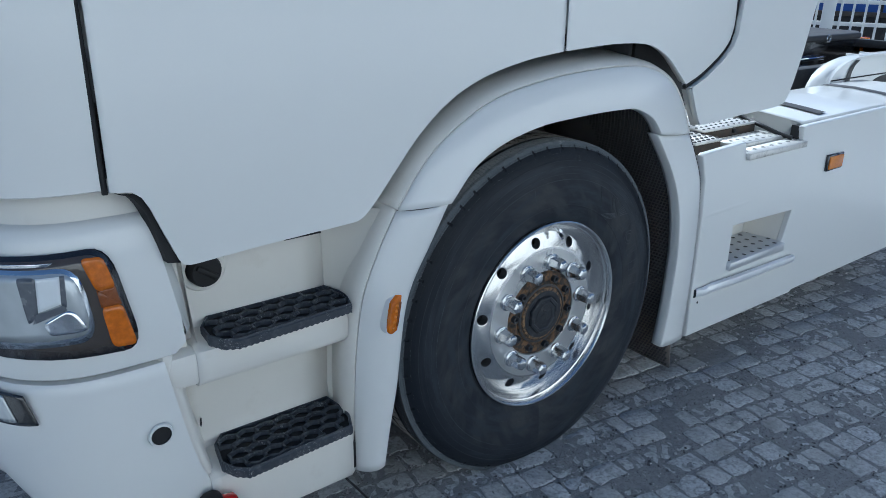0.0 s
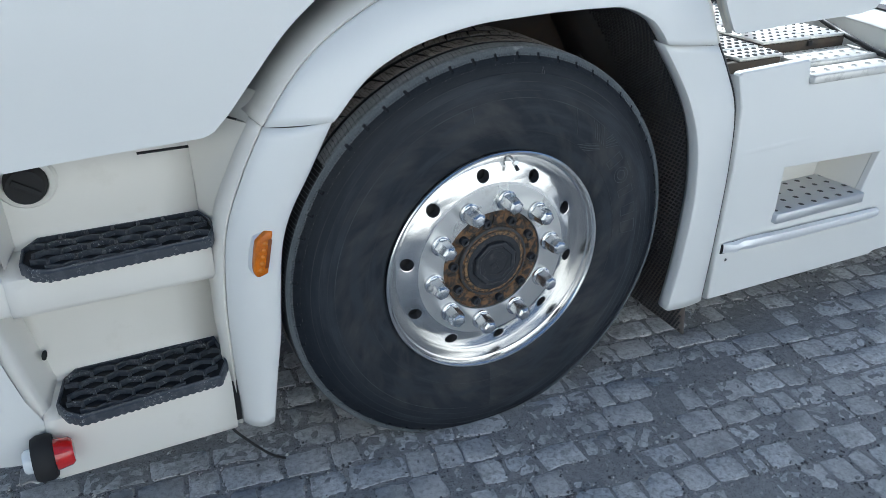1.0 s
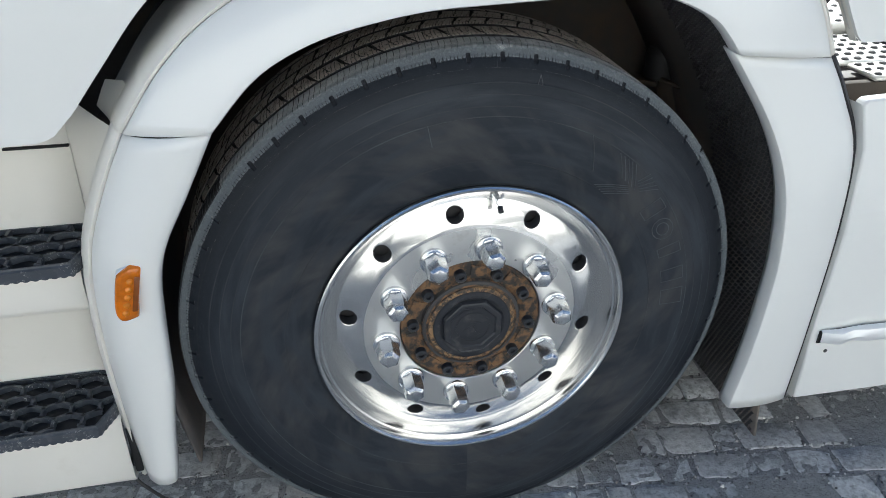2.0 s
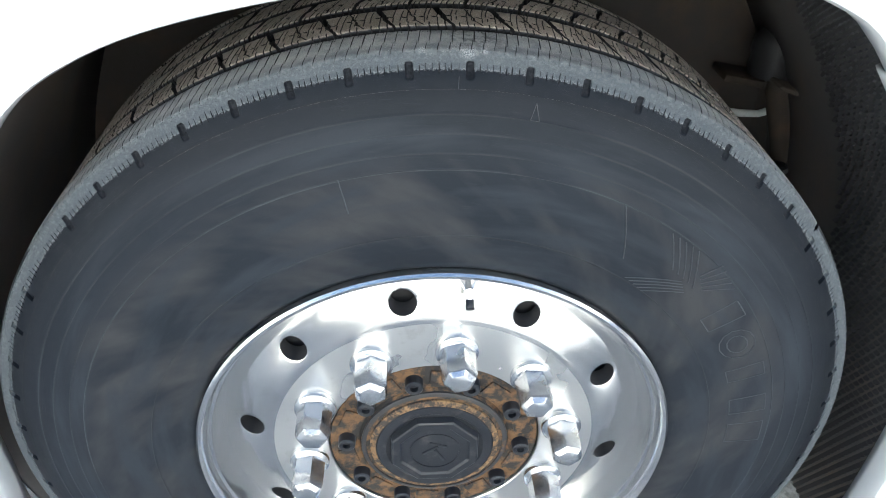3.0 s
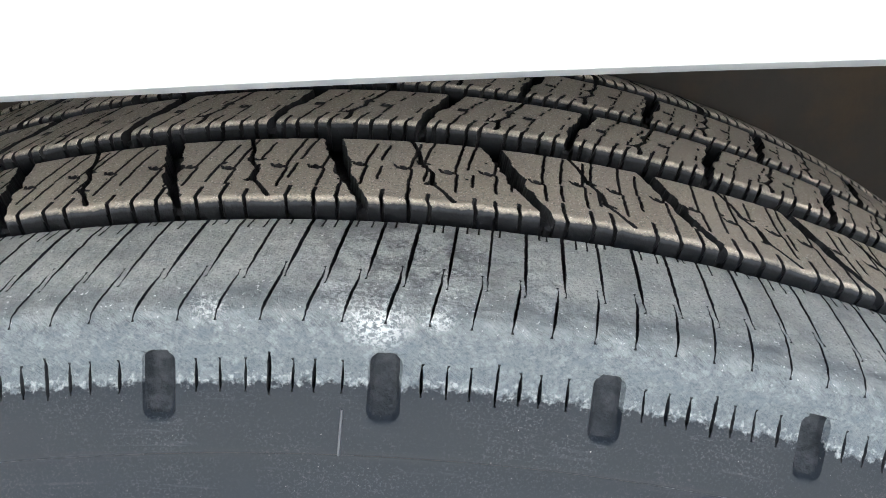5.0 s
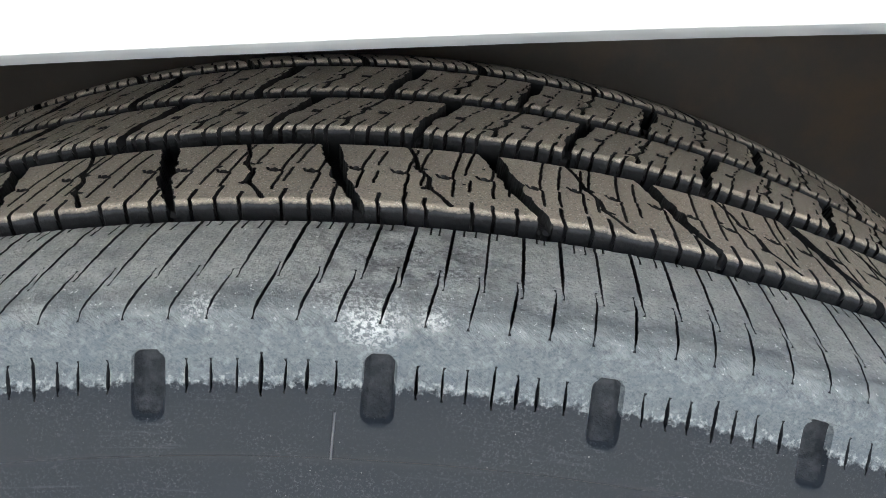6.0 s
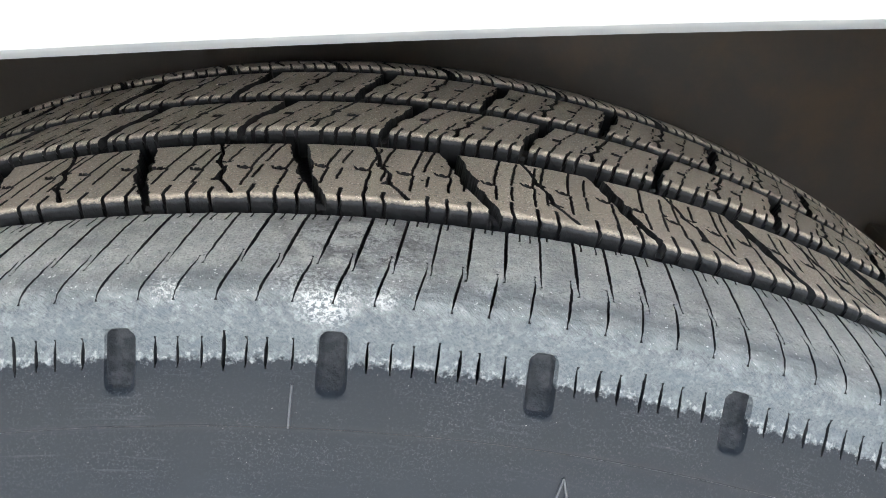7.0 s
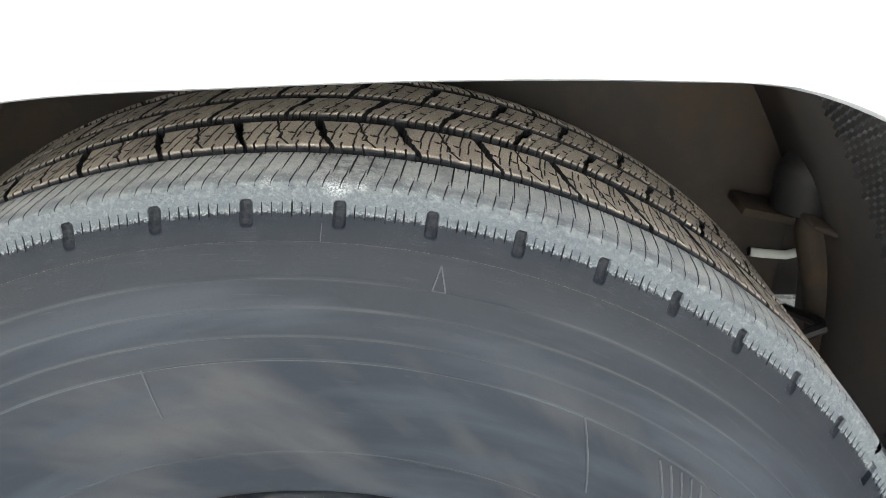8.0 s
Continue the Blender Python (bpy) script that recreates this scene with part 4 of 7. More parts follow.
bm = bmesh.new()
R0, R1, RC, HR, NB = 0.2140, 0.2600, 0.2370, 0.0165, 12
for k in range(10):
    tubes = bmesh.new()
    mid = PHI - 36 * (k + 0.5)
    out = []
    for i in range(NB):
        out.append((mid + 18 - 36 * i / NB, R1))
    for i in range(4):
        out.append((mid - 18, R1 + (R0 - R1) * i / 4))
    for i in range(NB):
        out.append((mid - 18 + 36 * i / NB, R0))
    for i in range(4):
        out.append((mid + 18, R0 + (R1 - R0) * i / 4))
    m = len(out)
    ring_o, ring_m, ring_i, deep = [], [], [], []
    for i, (d, r) in enumerate(out):
        u, v = radians(mid - d) * RC, r - RC
        ang = math.atan2(v, u)
        cu, cv = HR * math.cos(ang), HR * math.sin(ang)
        ring_o.append(bm.verts.new(wheel_point(d, r, band_y(r))))
        for lst, s in ((ring_m, 1.18), (ring_i, 1.0)):
            rr_, dd = RC + cv * s, mid - math.degrees(cu * s / RC)
            lst.append(bm.verts.new(wheel_point(dd, rr_, band_y(rr_) + (0.0012 if s == 1.0 else 0))))
        dd, rr_ = mid - math.degrees(cu * 0.97 / RC), RC + cv * 0.97
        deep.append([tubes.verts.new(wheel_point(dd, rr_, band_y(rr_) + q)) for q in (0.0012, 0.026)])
    for i in range(m):
        j = (i + 1) % m
        bm.faces.new((ring_o[i], ring_o[j], ring_m[j], ring_m[i]))
        bm.faces.new((ring_m[i], ring_m[j], ring_i[j], ring_i[i]))
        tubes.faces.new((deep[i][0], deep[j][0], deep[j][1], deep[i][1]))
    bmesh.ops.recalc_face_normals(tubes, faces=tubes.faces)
    # dark colour stands for the shade inside the opening
    part("rim_opening", tubes, DOT, wheel, "wall of a round opening, darkened for shade")
bmesh.ops.remove_doubles(bm, verts=bm.verts, dist=1e-5)
for i in range(120):
    a, b = 360 * i / 120, 360 * (i + 1) / 120
    for s in ([0.2080, 0.2140], [0.2600, 0.2640, 0.2680, 0.2745]):
        for r, q in zip(s, s[1:]):
            bm.faces.new([bm.verts.new(wheel_point(d, z, band_y(z))) for d, z in ((a, r), (b, r), (b, q), (a, q))])
bmesh.ops.remove_doubles(bm, verts=bm.verts, dist=1e-4)
bmesh.ops.recalc_face_normals(bm, faces=bm.faces)
part("rim_band", bm, ALU, wheel, "mirror-polished rim band with ten round openings")
# backing behind the openings, coloured dark for the shade there
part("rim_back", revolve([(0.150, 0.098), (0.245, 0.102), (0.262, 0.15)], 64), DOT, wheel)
part("rim_disc", revolve([(0.1385, 0.075), (0.1385, 0.0620), (0.1400, 0.0605), (0.206, 0.0600), (0.2080, 0.0602)], 128), ALU_FACE, wheel, "aluminium disc face with fine scratches")

# hub
part("hub_flange", revolve([(0.137, 0.080), (0.1365, 0.0650), (0.1345, 0.0635), (0.102, 0.0630), (0.0985, 0.0650), (0.0960, 0.0600), (0.094, 0.0580), (0.0815, 0.0575), (0.0800, 0.0600), (0.078, 0.070)], 96), RUST, wheel, "rusty orange-brown hub flange")
part("hub_ring", revolve([(0.0965, 0.066), (0.0958, 0.0575), (0.0930, 0.0560), (0.0900, 0.0560), (0.0895, 0.0590)], 80), CAST, wheel)
part("rust_ring", revolve([(0.0850, 0.0590), (0.0842, 0.0545), (0.0800, 0.0530), (0.0770, 0.0518)], 80), TAN, wheel, "dusty rust ring round the hub cap")
part("hub_cap", revolve([(0.0780, 0.064), (0.0772, 0.0530), (0.0755, 0.0508), (0.0640, 0.0505), (0.0620, 0.0520), (0.0, 0.0520)], 80), CAP, wheel, "dark grey plastic hub cap")
bm = bmesh.new()
tops = []
for r, y in ((0.062, 0.0525), (0.060, 0.0440), (0.0575, 0.0425), (0.049, 0.0425), (0.046, 0.0450)):
    tops.append([bm.verts.new(wheel_point(22.5 + 45 * k, r, y)) for k in range(8)])
for a, b in zip(tops, tops[1:]):
    for k in range(8):
        bm.faces.new((a[k], a[(k + 1) % 8], b[(k + 1) % 8], b[k]))
bm.faces.new(tops[-1])
bmesh.ops.recalc_face_normals(bm, faces=bm.faces)
part("octagon_boss", bm, CAP, wheel, "raised eight-sided boss", smooth=False)
part("emblem", joined(revolve([(0.0335, 0.0452), (0.0335, 0.0440), (0.0315, 0.0440), (0.0315, 0.0452)], 40),
                      *[moved(box(-0.012, 0.012, 0.0440, 0.0452, -0.002, 0.002, 0.0004), pose(x, 0, z, 0, a, 0)) for x, z, a in ((0.004, 0.012, 20), (-0.006, 0.002, -35), (0.006, -0.008, 60))]), CAP, wheel, "faint raised round emblem")


def hub_bolt():
    bm = revolve([(0.0, 0.0560), (0.0052, 0.0560), (0.0055, 0.0500), (0.0098, 0.0492), (0.0112, 0.0508), (0.0114, 0.066)], 18)
    return bm


bolt_mesh = None
for k in range(10):
    d = PHI - 36 * (k + 0.5) + 4
    m = pose(*wheel_point(d, 0.1145, 0), 0, 0, 0)
    if bolt_mesh is None:
        first = part("hub_bolt", hub_bolt(), CAP, wheel, "dark socket-head bolt")
        bolt_mesh = first.data
        ob = first
    else:
        ob = new("hub_bolt", bolt_mesh)
        ob.parent = wheel
        ob["label"] = "dark socket-head bolt"
    ob.matrix_basis = m
    # raised pad beside each bolt
for k in range(10):
    d = PHI - 36 * k + 4
    part("hub_pad", moved(box(-0.016, 0.016, 0.0600, 0.0640, -0.012, 0.012, 0.002), pose(*wheel_point(d, 0.117, 0), 0, 90 - d, 0)), RUST, wheel, "rusty raised pad of the hub")


def wheel_nut():
    """A collar, a rounded hexagon and a blunt domed tip."""
    bm = bmesh.new()
    n = 48
    rings = []
    for y, flat, cap in ((0.0605, 9, 0.0232), (0.0570, 9, 0.0236), (0.0535, 9, 0.0230), (0.0518, 9, 0.0205), (0.0508, 9, 0.0196), (0.0500, 0.0168, 0.0192), (0.0300, 0.0167, 0.0191),
                         (0.0150, 0.0165, 0.0188), (0.0085, 0.0148, 0.0168), (0.0040, 0.0108, 0.0120), (0.0030, 9, 0.0085), (0.0026, 9, 0.0040)):
        ring = []
        for k in range(n):
            a = 360 * k / n
            r = min(cap, flat / math.cos(radians((a + 30) % 60 - 30)))
            ring.append(bm.verts.new((r * math.cos(radians(a)), y, r * math.sin(radians(a)))))
        rings.append(ring)
    for a, b in zip(rings, rings[1:]):
        for k in range(n):
            bm.faces.new((a[k], a[(k + 1) % n], b[(k + 1) % n], b[k]))
    bm.faces.new(rings[-1])
    bmesh.ops.recalc_face_normals(bm, faces=bm.faces)
    return bm


nut_mesh = None
for k in range(10):
    d = PHI - 36 * k
    if nut_mesh is None:
        ob = part("wheel_nut", wheel_nut(), ZINC, wheel, "bright zinc-plated domed wheel nut")
        nut_mesh = ob.data
        nut_mesh.set_sharp_from_angle(angle=radians(17))
    else:
        ob = new("wheel_nut", nut_mesh)
        ob.parent = wheel
        ob["label"] = "bright zinc-plated domed wheel nut"
    ob.matrix_basis = pose(*wheel_point(d, 0.1675, 0), 0, k * 17.0, 0) @ Matrix.Diagonal((1.12, 1.0, 1.12, 1.0))
valve_at = Vector((0.0355, 0.054, 0.2650))
part("valve_stem", joined(tube([valve_at + Vector((0, 0.026, 0.008)), valve_at + Vector((0, 0.004, 0.002)), valve_at + Vector((0.001, -0.004, -0.003))], 0.0042, 12),
                          moved(revolve([(0.0, -0.010), (0.0062, -0.010), (0.0066, -0.004), (0.0052, 0.004), (0.0, 0.004)], 12), pose(*(valve_at + Vector((0.001, -0.004, -0.003)))) @ pose(0, 0, 0, -28, 0, 0)),
                          *[tube([valve_at + Vector((q * 0.010, 0.004, 0.010)), valve_at + Vector((q * 0.004, -0.003, 0.002)), valve_at + Vector((q * 0.002, -0.006, -0.004))], 0.0022, 8) for q in (-1, 1)]), ZINC, wheel, "silvery tyre valve held by a small clip")
part("valve_cap", tube([valve_at + Vector((0.001, -0.011, -0.008)), valve_at + Vector((0.001, -0.020, -0.014))], 0.0050, 12), CAP, wheel, "dark valve cap")

# ---- wings round the front wheel ----
N = 56
arch_in = curve_points([(-0.417, 0.942), (-0.356, 1.010), (-0.303, 1.047), (-0.228, 1.077), (-0.11, 1.1015), (0.0, 1.1090), (0.10, 1.1130), (0.20, 1.1135), (0.270, 1.109), (0.345, 1.079), (0.380, 1.050), (0.408, 1.017)], N)
arch_out = curve_points([(-0.548, 0.934), (-0.480, 1.026), (-0.397, 1.100), (-0.260, 1.172), (-0.095, 1.209), (0.08, 1.226), (0.269, 1.229), (0.387, 1.213), (0.488, 1.166), (0.56, 1.090), (0.613, 0.992)], N)


def wing(inner, outer, y_in, y_out, bow=0.008):
    """A wheel wing: a rolled inner edge, a bowed face, and a return towards the cab."""
    ci = np.array([0.02, 0.55])
    n = len(inner)
    yi, yo = np.linspace(*y_in, n), np.linspace(*y_out, n)
    rows_ = []

    def row(p, y):
        rows_.append([(q[0], yy, q[1]) for q, yy in zip(p, y)])
    row(inner + (outer - inner) * 0.03, yi + 0.045)
    row(inner - (outer - inner) * 0.002, yi + 0.030)
    row(inner, yi + 0.006)
    row(inner + (outer - inner) * 0.02, yi + 0.001)
    for t in (0.06, 0.15, 0.3, 0.45, 0.6, 0.75, 0.88):
        row(inner + (outer - inner) * t, yi + (yo - yi) * t - bow * math.sin(math.pi * t) ** 0.8)
    row(outer - (outer - inner) * 0.03, yo - 0.001)
    row(outer, yo + 0.004)
    row(outer - (outer - inner) * 0.01, yo + 0.016)
    return loft(rows_)


def wing_return(outer, y_out, y_back, spread, gap=0.0015):
    """The band that leads from a wing's outer edge in towards the cab."""
    n = len(outer)
    yo = np.linspace(*y_out, n)
    away = outer - np.array([0.02, 0.55])
    away /= np.linalg.norm(away, axis=1)[:, None]
    rows_ = []
    for d, y in ((gap - 0.004, yo + 0.014), (gap, yo + 0.006), (gap + 0.004, yo + 0.004), (gap + 0.012, yo + 0.012), (gap + 0.02, yo + 0.035), (spread, np.full(n, y_back))):
        p = outer + away * d
        rows_.append([(q[0], yy, q[1]) for q, yy in zip(p, y)])
    return loft(rows_)


thicken(part("upper_wing", wing(arch_in, arch_out, (-0.008, -0.008), (0.037, 0.030)), WHITE, truck, "white curved upper wheel wing"), 0.004)
low_in = curve_points([(-0.4165, 0.9405), (-0.470, 0.835), (-0.515, 0.750), (-0.538, 0.670), (-0.549, 0.550), (-0.556, 0.450), (-0.573, 0.330), (-0.588, 0.207)], 32)
low_out = curve_points([(-0.5485, 0.9325), (-0.597, 0.835), (-0.641, 0.713), (-0.658, 0.550), (-0.660, 0.357), (-0.654, 0.190)], 32)
thicken(part("front_lower_wing", wing(low_in, low_out, (0.004, 0.046), (0.041, 0.088), 0.020), WHITE, truck, "white lower wheel wing beside the steps"), 0.004)
back_in = curve_points([(0.4065, 1.0155), (0.512, 0.874), (0.572, 0.748), (0.598, 0.610), (0.600, 0.500), (0.592, 0.360), (0.574, 0.222)], 32)
back_out = curve_points([(0.613, 0.9905), (0.658, 0.922), (0.714, 0.810), (0.734, 0.640), (0.735, 0.400), (0.730, 0.208)], 32)
thicken(part("rear_lower_wing", wing(back_in, back_out, (0.006, 0.004), (0.030, 0.022)), WHITE, truck, "white lower wheel wing behind the wheel"), 0.004)

thicken(part("wing_return", wing_return(arch_out, (0.037, 0.030), 0.22, 0.040), CREAM, truck, "cream-white band between wing and cab"), 0.004)
thicken(part("lower_wing_return", wing_return(low_out, (0.041, 0.088), 0.20, 0.004), CREAM, truck), 0.003)
thicken(part("rear_wing_return", wing_return(back_out, (0.030, 0.022), 0.16, 0.004, 0.0), BLACK, truck), 0.003)

part("return_gusset", loft([[(-0.552, 0.048, 0.930), (-0.538, 0.048, 0.955), (-0.522, 0.050, 0.980)], [(-0.566, 0.080, 0.931), (-0.552, 0.080, 0.960), (-0.534, 0.080, 0.986)],
                            [(-0.582, 0.125, 0.930), (-0.566, 0.125, 0.960), (-0.548, 0.125, 0.988)], [(-0.612, 0.200, 0.925), (-0.600, 0.200, 0.950), (-0.590, 0.200, 0.968)]]), CREAM, truck, "cream-white gusset under the wing band")

# arch liner with dimples
liner_path = curve_points([(-0.560, 0.13), (-0.580, 0.40), (-0.565, 0.66), (-0.470, 0.90), (-0.340, 1.055), (-0.130, 1.135), (0.10, 1.150), (0.300, 1.130), (0.425, 1.040),
                           (0.535, 0.890), (0.610, 0.730), (0.640, 0.560), (0.650, 0.380), (0.690, 0.085)], 90)
thicken(part("arch_liner", loft([[(x, y + (0.13 - 0.18 * y) * max(0, (0.75 - z) / 0.6) * (x < 0), z) for x, z in liner_path] for y in (0.035, 0.10, 0.2, 0.32, 0.46, 0.60)]), LINER, truck, "black dimpled wheel-arch liner"), 0.006, 1.0)
rear_part = even(liner_path[52:], 92)
bumps = bmesh.new()
for i in range(1, 91):
    p, q = rear_part[i], rear_part[i + 1]
    t = Vector((q[0] - p[0], 0, q[1] - p[1])).normalized()
    nrm = Vector((-t.z, 0, t.x))
    if nrm.x > 0:
        nrm = -nrm
    for j in range(21):
        y = 0.048 + 0.0136 * j + (0.0068 if i % 2 else 0)
        c = Vector((p[0], y, p[1])) + nrm * 0.002
        vs = [bumps.verts.new(c + t * a * 0.0031 + Vector((0, b * 0.0058, 0)) + nrm * h) for a, b, h in ((-1, -1, 0), (1, -0.6, 0), (1, 1, 0), (-1, 0.6, 0), (0.5, -0.5, 0.0048), (0.5, 0.6, 0.0048))]
        for f in ((0, 1, 4), (1, 2, 5, 4), (2, 3, 5), (3, 0, 4, 5)):
            bumps.faces.new([vs[k] for k in f])
bumps.normal_update()
dimples = part("liner_texture", bumps, DIMPLE, truck, "small raised dimples of the liner")
dimples["kind"] = "stuff"

part("wing_seam", prism([(0.435, 1.018), (0.63, 1.000), (0.63, 0.972), (0.450, 0.985)], 0.050, 0.054), GAP, truck, "black strip behind the wing seam")

# chassis parts inside the arch
part("frame_rail", box(-1.2, 5.2, 0.78, 0.86, 0.70, 0.98, 0.01), BLACK, truck, "dark steel frame rail")
part("cross_member", box(-0.62, 0.75, 0.60, 0.78, 0.98, 1.16, 0.02), STEEL, truck)
part("axle_beam", box(-0.06, 0.06, 0.30, 2.2, 0.42, 0.54, 0.02), STEEL, truck, "dark steel front axle beam")
part("air_bellows", moved(revolve([(0.0, -0.052), (0.020, -0.050), (0.034, -0.042), (0.043, -0.026), (0.045, -0.006), (0.041, 0.010), (0.044, 0.024), (0.042, 0.040), (0.0, 0.044)], 32), pose(0.566, 0.530, 0.835, 90, 0, 0) @ pose(0, 0, 0, 180, 0, 0) @ Matrix.Diagonal((0.85, 0.85, 0.85, 1.0))), BLACK, truck, "dusty black rubber air bellows")
soften(part("bellows_plate", moved(box(-0.042, 0.042, -0.045, 0.045, -0.004, 0.004, 0.002), pose(0.592, 0.505, 0.792, 0, 20, 0)), MUD, truck, "rusty bellows plate"), 0.003)
part("rusty_bracket", moved(box(-0.036, 0.036, -0.03, 0.03, -0.006, 0.006, 0.003), pose(0.532, 0.565, 0.784, 0, 12, 0)), MUD, truck, "rusty bracket beside the bellows")
part("suspension_post", loft([[(x + r * math.cos(a) * 1.15, 0.530 + r * 0.8 * math.sin(a), z) for a in [2 * math.pi * k / 20 for k in range(21)]] for x, z, r in ((0.598, 0.788, 0.026), (0.602, 0.765, 0.029), (0.612, 0.730, 0.028), (0.628, 0.680, 0.026), (0.652, 0.600, 0.027), (0.668, 0.50, 0.027), (0.68, 0.30, 0.027))]), MUD, truck, "brown dusty suspension post")
part("support_plate", loft([[(x, y, z) for x, z in ((0.505, 1.08), (0.520, 1.00), (0.545, 0.92), (0.575, 0.84), (0.585, 0.78))] for y in (0.600, 0.560, 0.552)] + [[(x + 0.008, 0.552, z) for x, z in ((0.505, 1.08), (0.520, 1.00), (0.545, 0.92), (0.575, 0.84), (0.585, 0.78))], [(x + 0.010, 0.600, z) for x, z in ((0.505, 1.08), (0.520, 1.00), (0.545, 0.92), (0.575, 0.84), (0.585, 0.78))]]), STEEL, truck, "folded dark steel plate inside the arch")
# white tube added in place of daylight showing through a gap
part("daylight_slit", tube([(0.523, 0.55, 0.724), (0.545, 0.55, 0.721), (0.575, 0.55, 0.719), (0.590, 0.552, 0.722)], 0.0065, 10), FENCE, truck, "short white bar standing in for a slit of daylight")
part("air_line", tube(curve_points([(0.45, 0.60, 0.70), (0.52, 0.50, 0.62), (0.60, 0.46, 0.66), (0.62, 0.60, 0.60)], 14), 0.008, 8), CABLE, truck)

part("inner_panel", box(-0.75, 0.60, 0.605, 0.63, 0.14, 1.19, 0.01), STEEL, truck, "dusty black inner panel of the wheel arch")
part("underbody", box(-1.40, 0.30, 0.90, 2.0, 0.30, 1.16, 0.03), STEEL, truck, "dark engine and gearbox underside")
part("gearbox", box(0.25, 1.70, 0.90, 1.58, 0.42, 0.93, 0.04), STEEL, truck, "dark gearbox under the deck")
part("far_skirt", box(0.70, 4.2, 2.38, 2.41, 0.16, 0.95, 0.01), WHITE, truck)
part("far_bumper", box(-1.45, -0.60, 2.30, 2.40, 0.2, 1.1, 0.03), WHITE, truck)
part("far_tyre", moved(revolve([(0.1, 0.0), (0.49, 0.0), (0.5, 0.05), (0.5, 0.30), (0.48, 0.33), (0.1, 0.33)], 48), pose(0, 2.05, 0.5)), BLACK, truck)
part("tank_body", box(0.80, 2.60, 0.20, 0.66, 0.24, 0.72, 0.06), PLATE, truck, "fuel tank behind the skirt")
part("far_tank_body", box(0.80, 2.60, 1.75, 2.3, 0.24, 0.72, 0.06), PLATE, truck)

# ---- cab side ----


def bowed(x, z):
    """How far in the cab's side stands at a place."""
    return 0.047 + 0.035 * min(1, max(0, (-0.75 - x) / 0.4)) - 0.010 * min(1, max(0, (z - 0.90) / 0.22)) + 0.006 * min(1, max(0, (z - 1.22) / 0.3)) + 0.03 * max(0, (z - 1.9) / 1.7) ** 2


def cab_panel(name, bottom, top, n, label, extra=0.0, rows_=26):
    low = even(bottom, n)
    hi = np.stack([low[:, 0], np.interp(low[:, 0], [p[0] for p in top], [p[1] for p in top])], 1)
    lines_ = [[(x, bowed(x, z) + extra + 0.028, z + 0.006) for x, z in low], [(x, bowed(x, z) + extra + 0.006, z + 0.0005) for x, z in low]]
    for i in range(rows_ + 1):
        t = (i / rows_) ** 2.2
        lines_.append([(a[0], bowed(a[0], a[1] + (b[1] - a[1]) * t) + extra + (0.0015 if i == 0 else 0), a[1] + (b[1] - a[1]) * t + (0.003 if i == 0 else 0.0)) for a, b in zip(low, hi)])
    lines_.append([(a[0], bowed(a[0], a[1]) + extra + 0.028, a[1]) for a in hi])
    ob = part(name, loft(lines_), WHITE, truck, label)
    return thicken(ob, 0.004)


cab_panel("cab_door", [(-1.1937, 1.0759), (-1.1558, 1.0719), (-1.1362, 1.0593), (-1.1216, 1.0318), (-1.0993, 0.9707), (-1.0732, 0.9060), (-1.0635, 0.8973), (-1.0442, 0.8970), (-0.9163, 0.9096), (-0.7708, 0.9207), (-0.6637, 0.9253), (-0.6442, 0.9321),
                        ] + curve_points([(-0.6101, 0.9662), (-0.5565, 1.0325), (-0.4815, 1.1201), (-0.3877, 1.1921), (-0.2804, 1.2379), (-0.1459, 1.2681), (-0.0076, 1.2846)], 50).tolist(),
          [(-1.3, 2.2), (0.2, 2.2)], 110, "white painted lower cab door panel")
cab_panel("cab_rear_panel", curve_points([(0.0022, 1.2846), (0.1844, 1.2944), (0.3110, 1.2914), (0.3792, 1.2797), (0.4543, 1.2456), (0.5203, 1.1931), (0.5700, 1.1512)], 50).tolist() + curve_points([(0.5758, 1.1512), (0.6421, 1.1804), (0.7280, 1.2320), (0.7738, 1.2710), (0.7962, 1.3246)], 24).tolist(),
          [(0.0, 2.2), (1.0, 2.2)], 70, "white painted cab panel behind the door")
cab_panel("side_deflector", [(0.5751, 1.1377), (0.6065, 1.0813), (0.6484, 1.0190), (0.6747, 1.0161), (0.8509, 1.0248), (1.1050, 1.0326), (1.1663, 1.0424), (1.1877, 1.0716), (1.2366, 1.2272), (1.2843, 1.4220)],
          [(0.5751, 1.1464), (0.6413, 1.1727), (0.7310, 1.2243), (0.7779, 1.2662), (0.8003, 1.3168), (0.864, 2.2), (1.5, 2.2)], 60, "white side deflector behind the cab", -0.02)
part("deflector_edge", loft([[(0.5751, 0.029, 1.1377), (0.6065, 0.029, 1.0813), (0.6484, 0.029, 1.0190), (0.6747, 0.029, 1.0161)],
                             [(0.5790, 0.040, 1.1360), (0.6105, 0.040, 1.0790), (0.6530, 0.040, 1.0150), (0.6790, 0.040, 1.0110)],
                             [(0.5930, 0.070, 1.1330), (0.6250, 0.070, 1.0740), (0.6680, 0.070, 1.0080), (0.6900, 0.070, 1.0050)]]), CREAM, truck, "cream folded edge of the side deflector")
part("door_seal", tube(curve_points([(-1.1988, 0.0872, 1.0722), (-1.2022, 0.0856, 1.2516), (-1.2040, 0.0906, 1.5000), (-1.2119, 0.0914, 2.0965)], 16), 0.006, 8), GAP, truck, "black door seal")
part("rear_door_seal", tube([(-0.0084, 0.0512, 1.2815), (-0.0030, 0.0564, 2.0844)], 0.005, 8), GAP, truck)
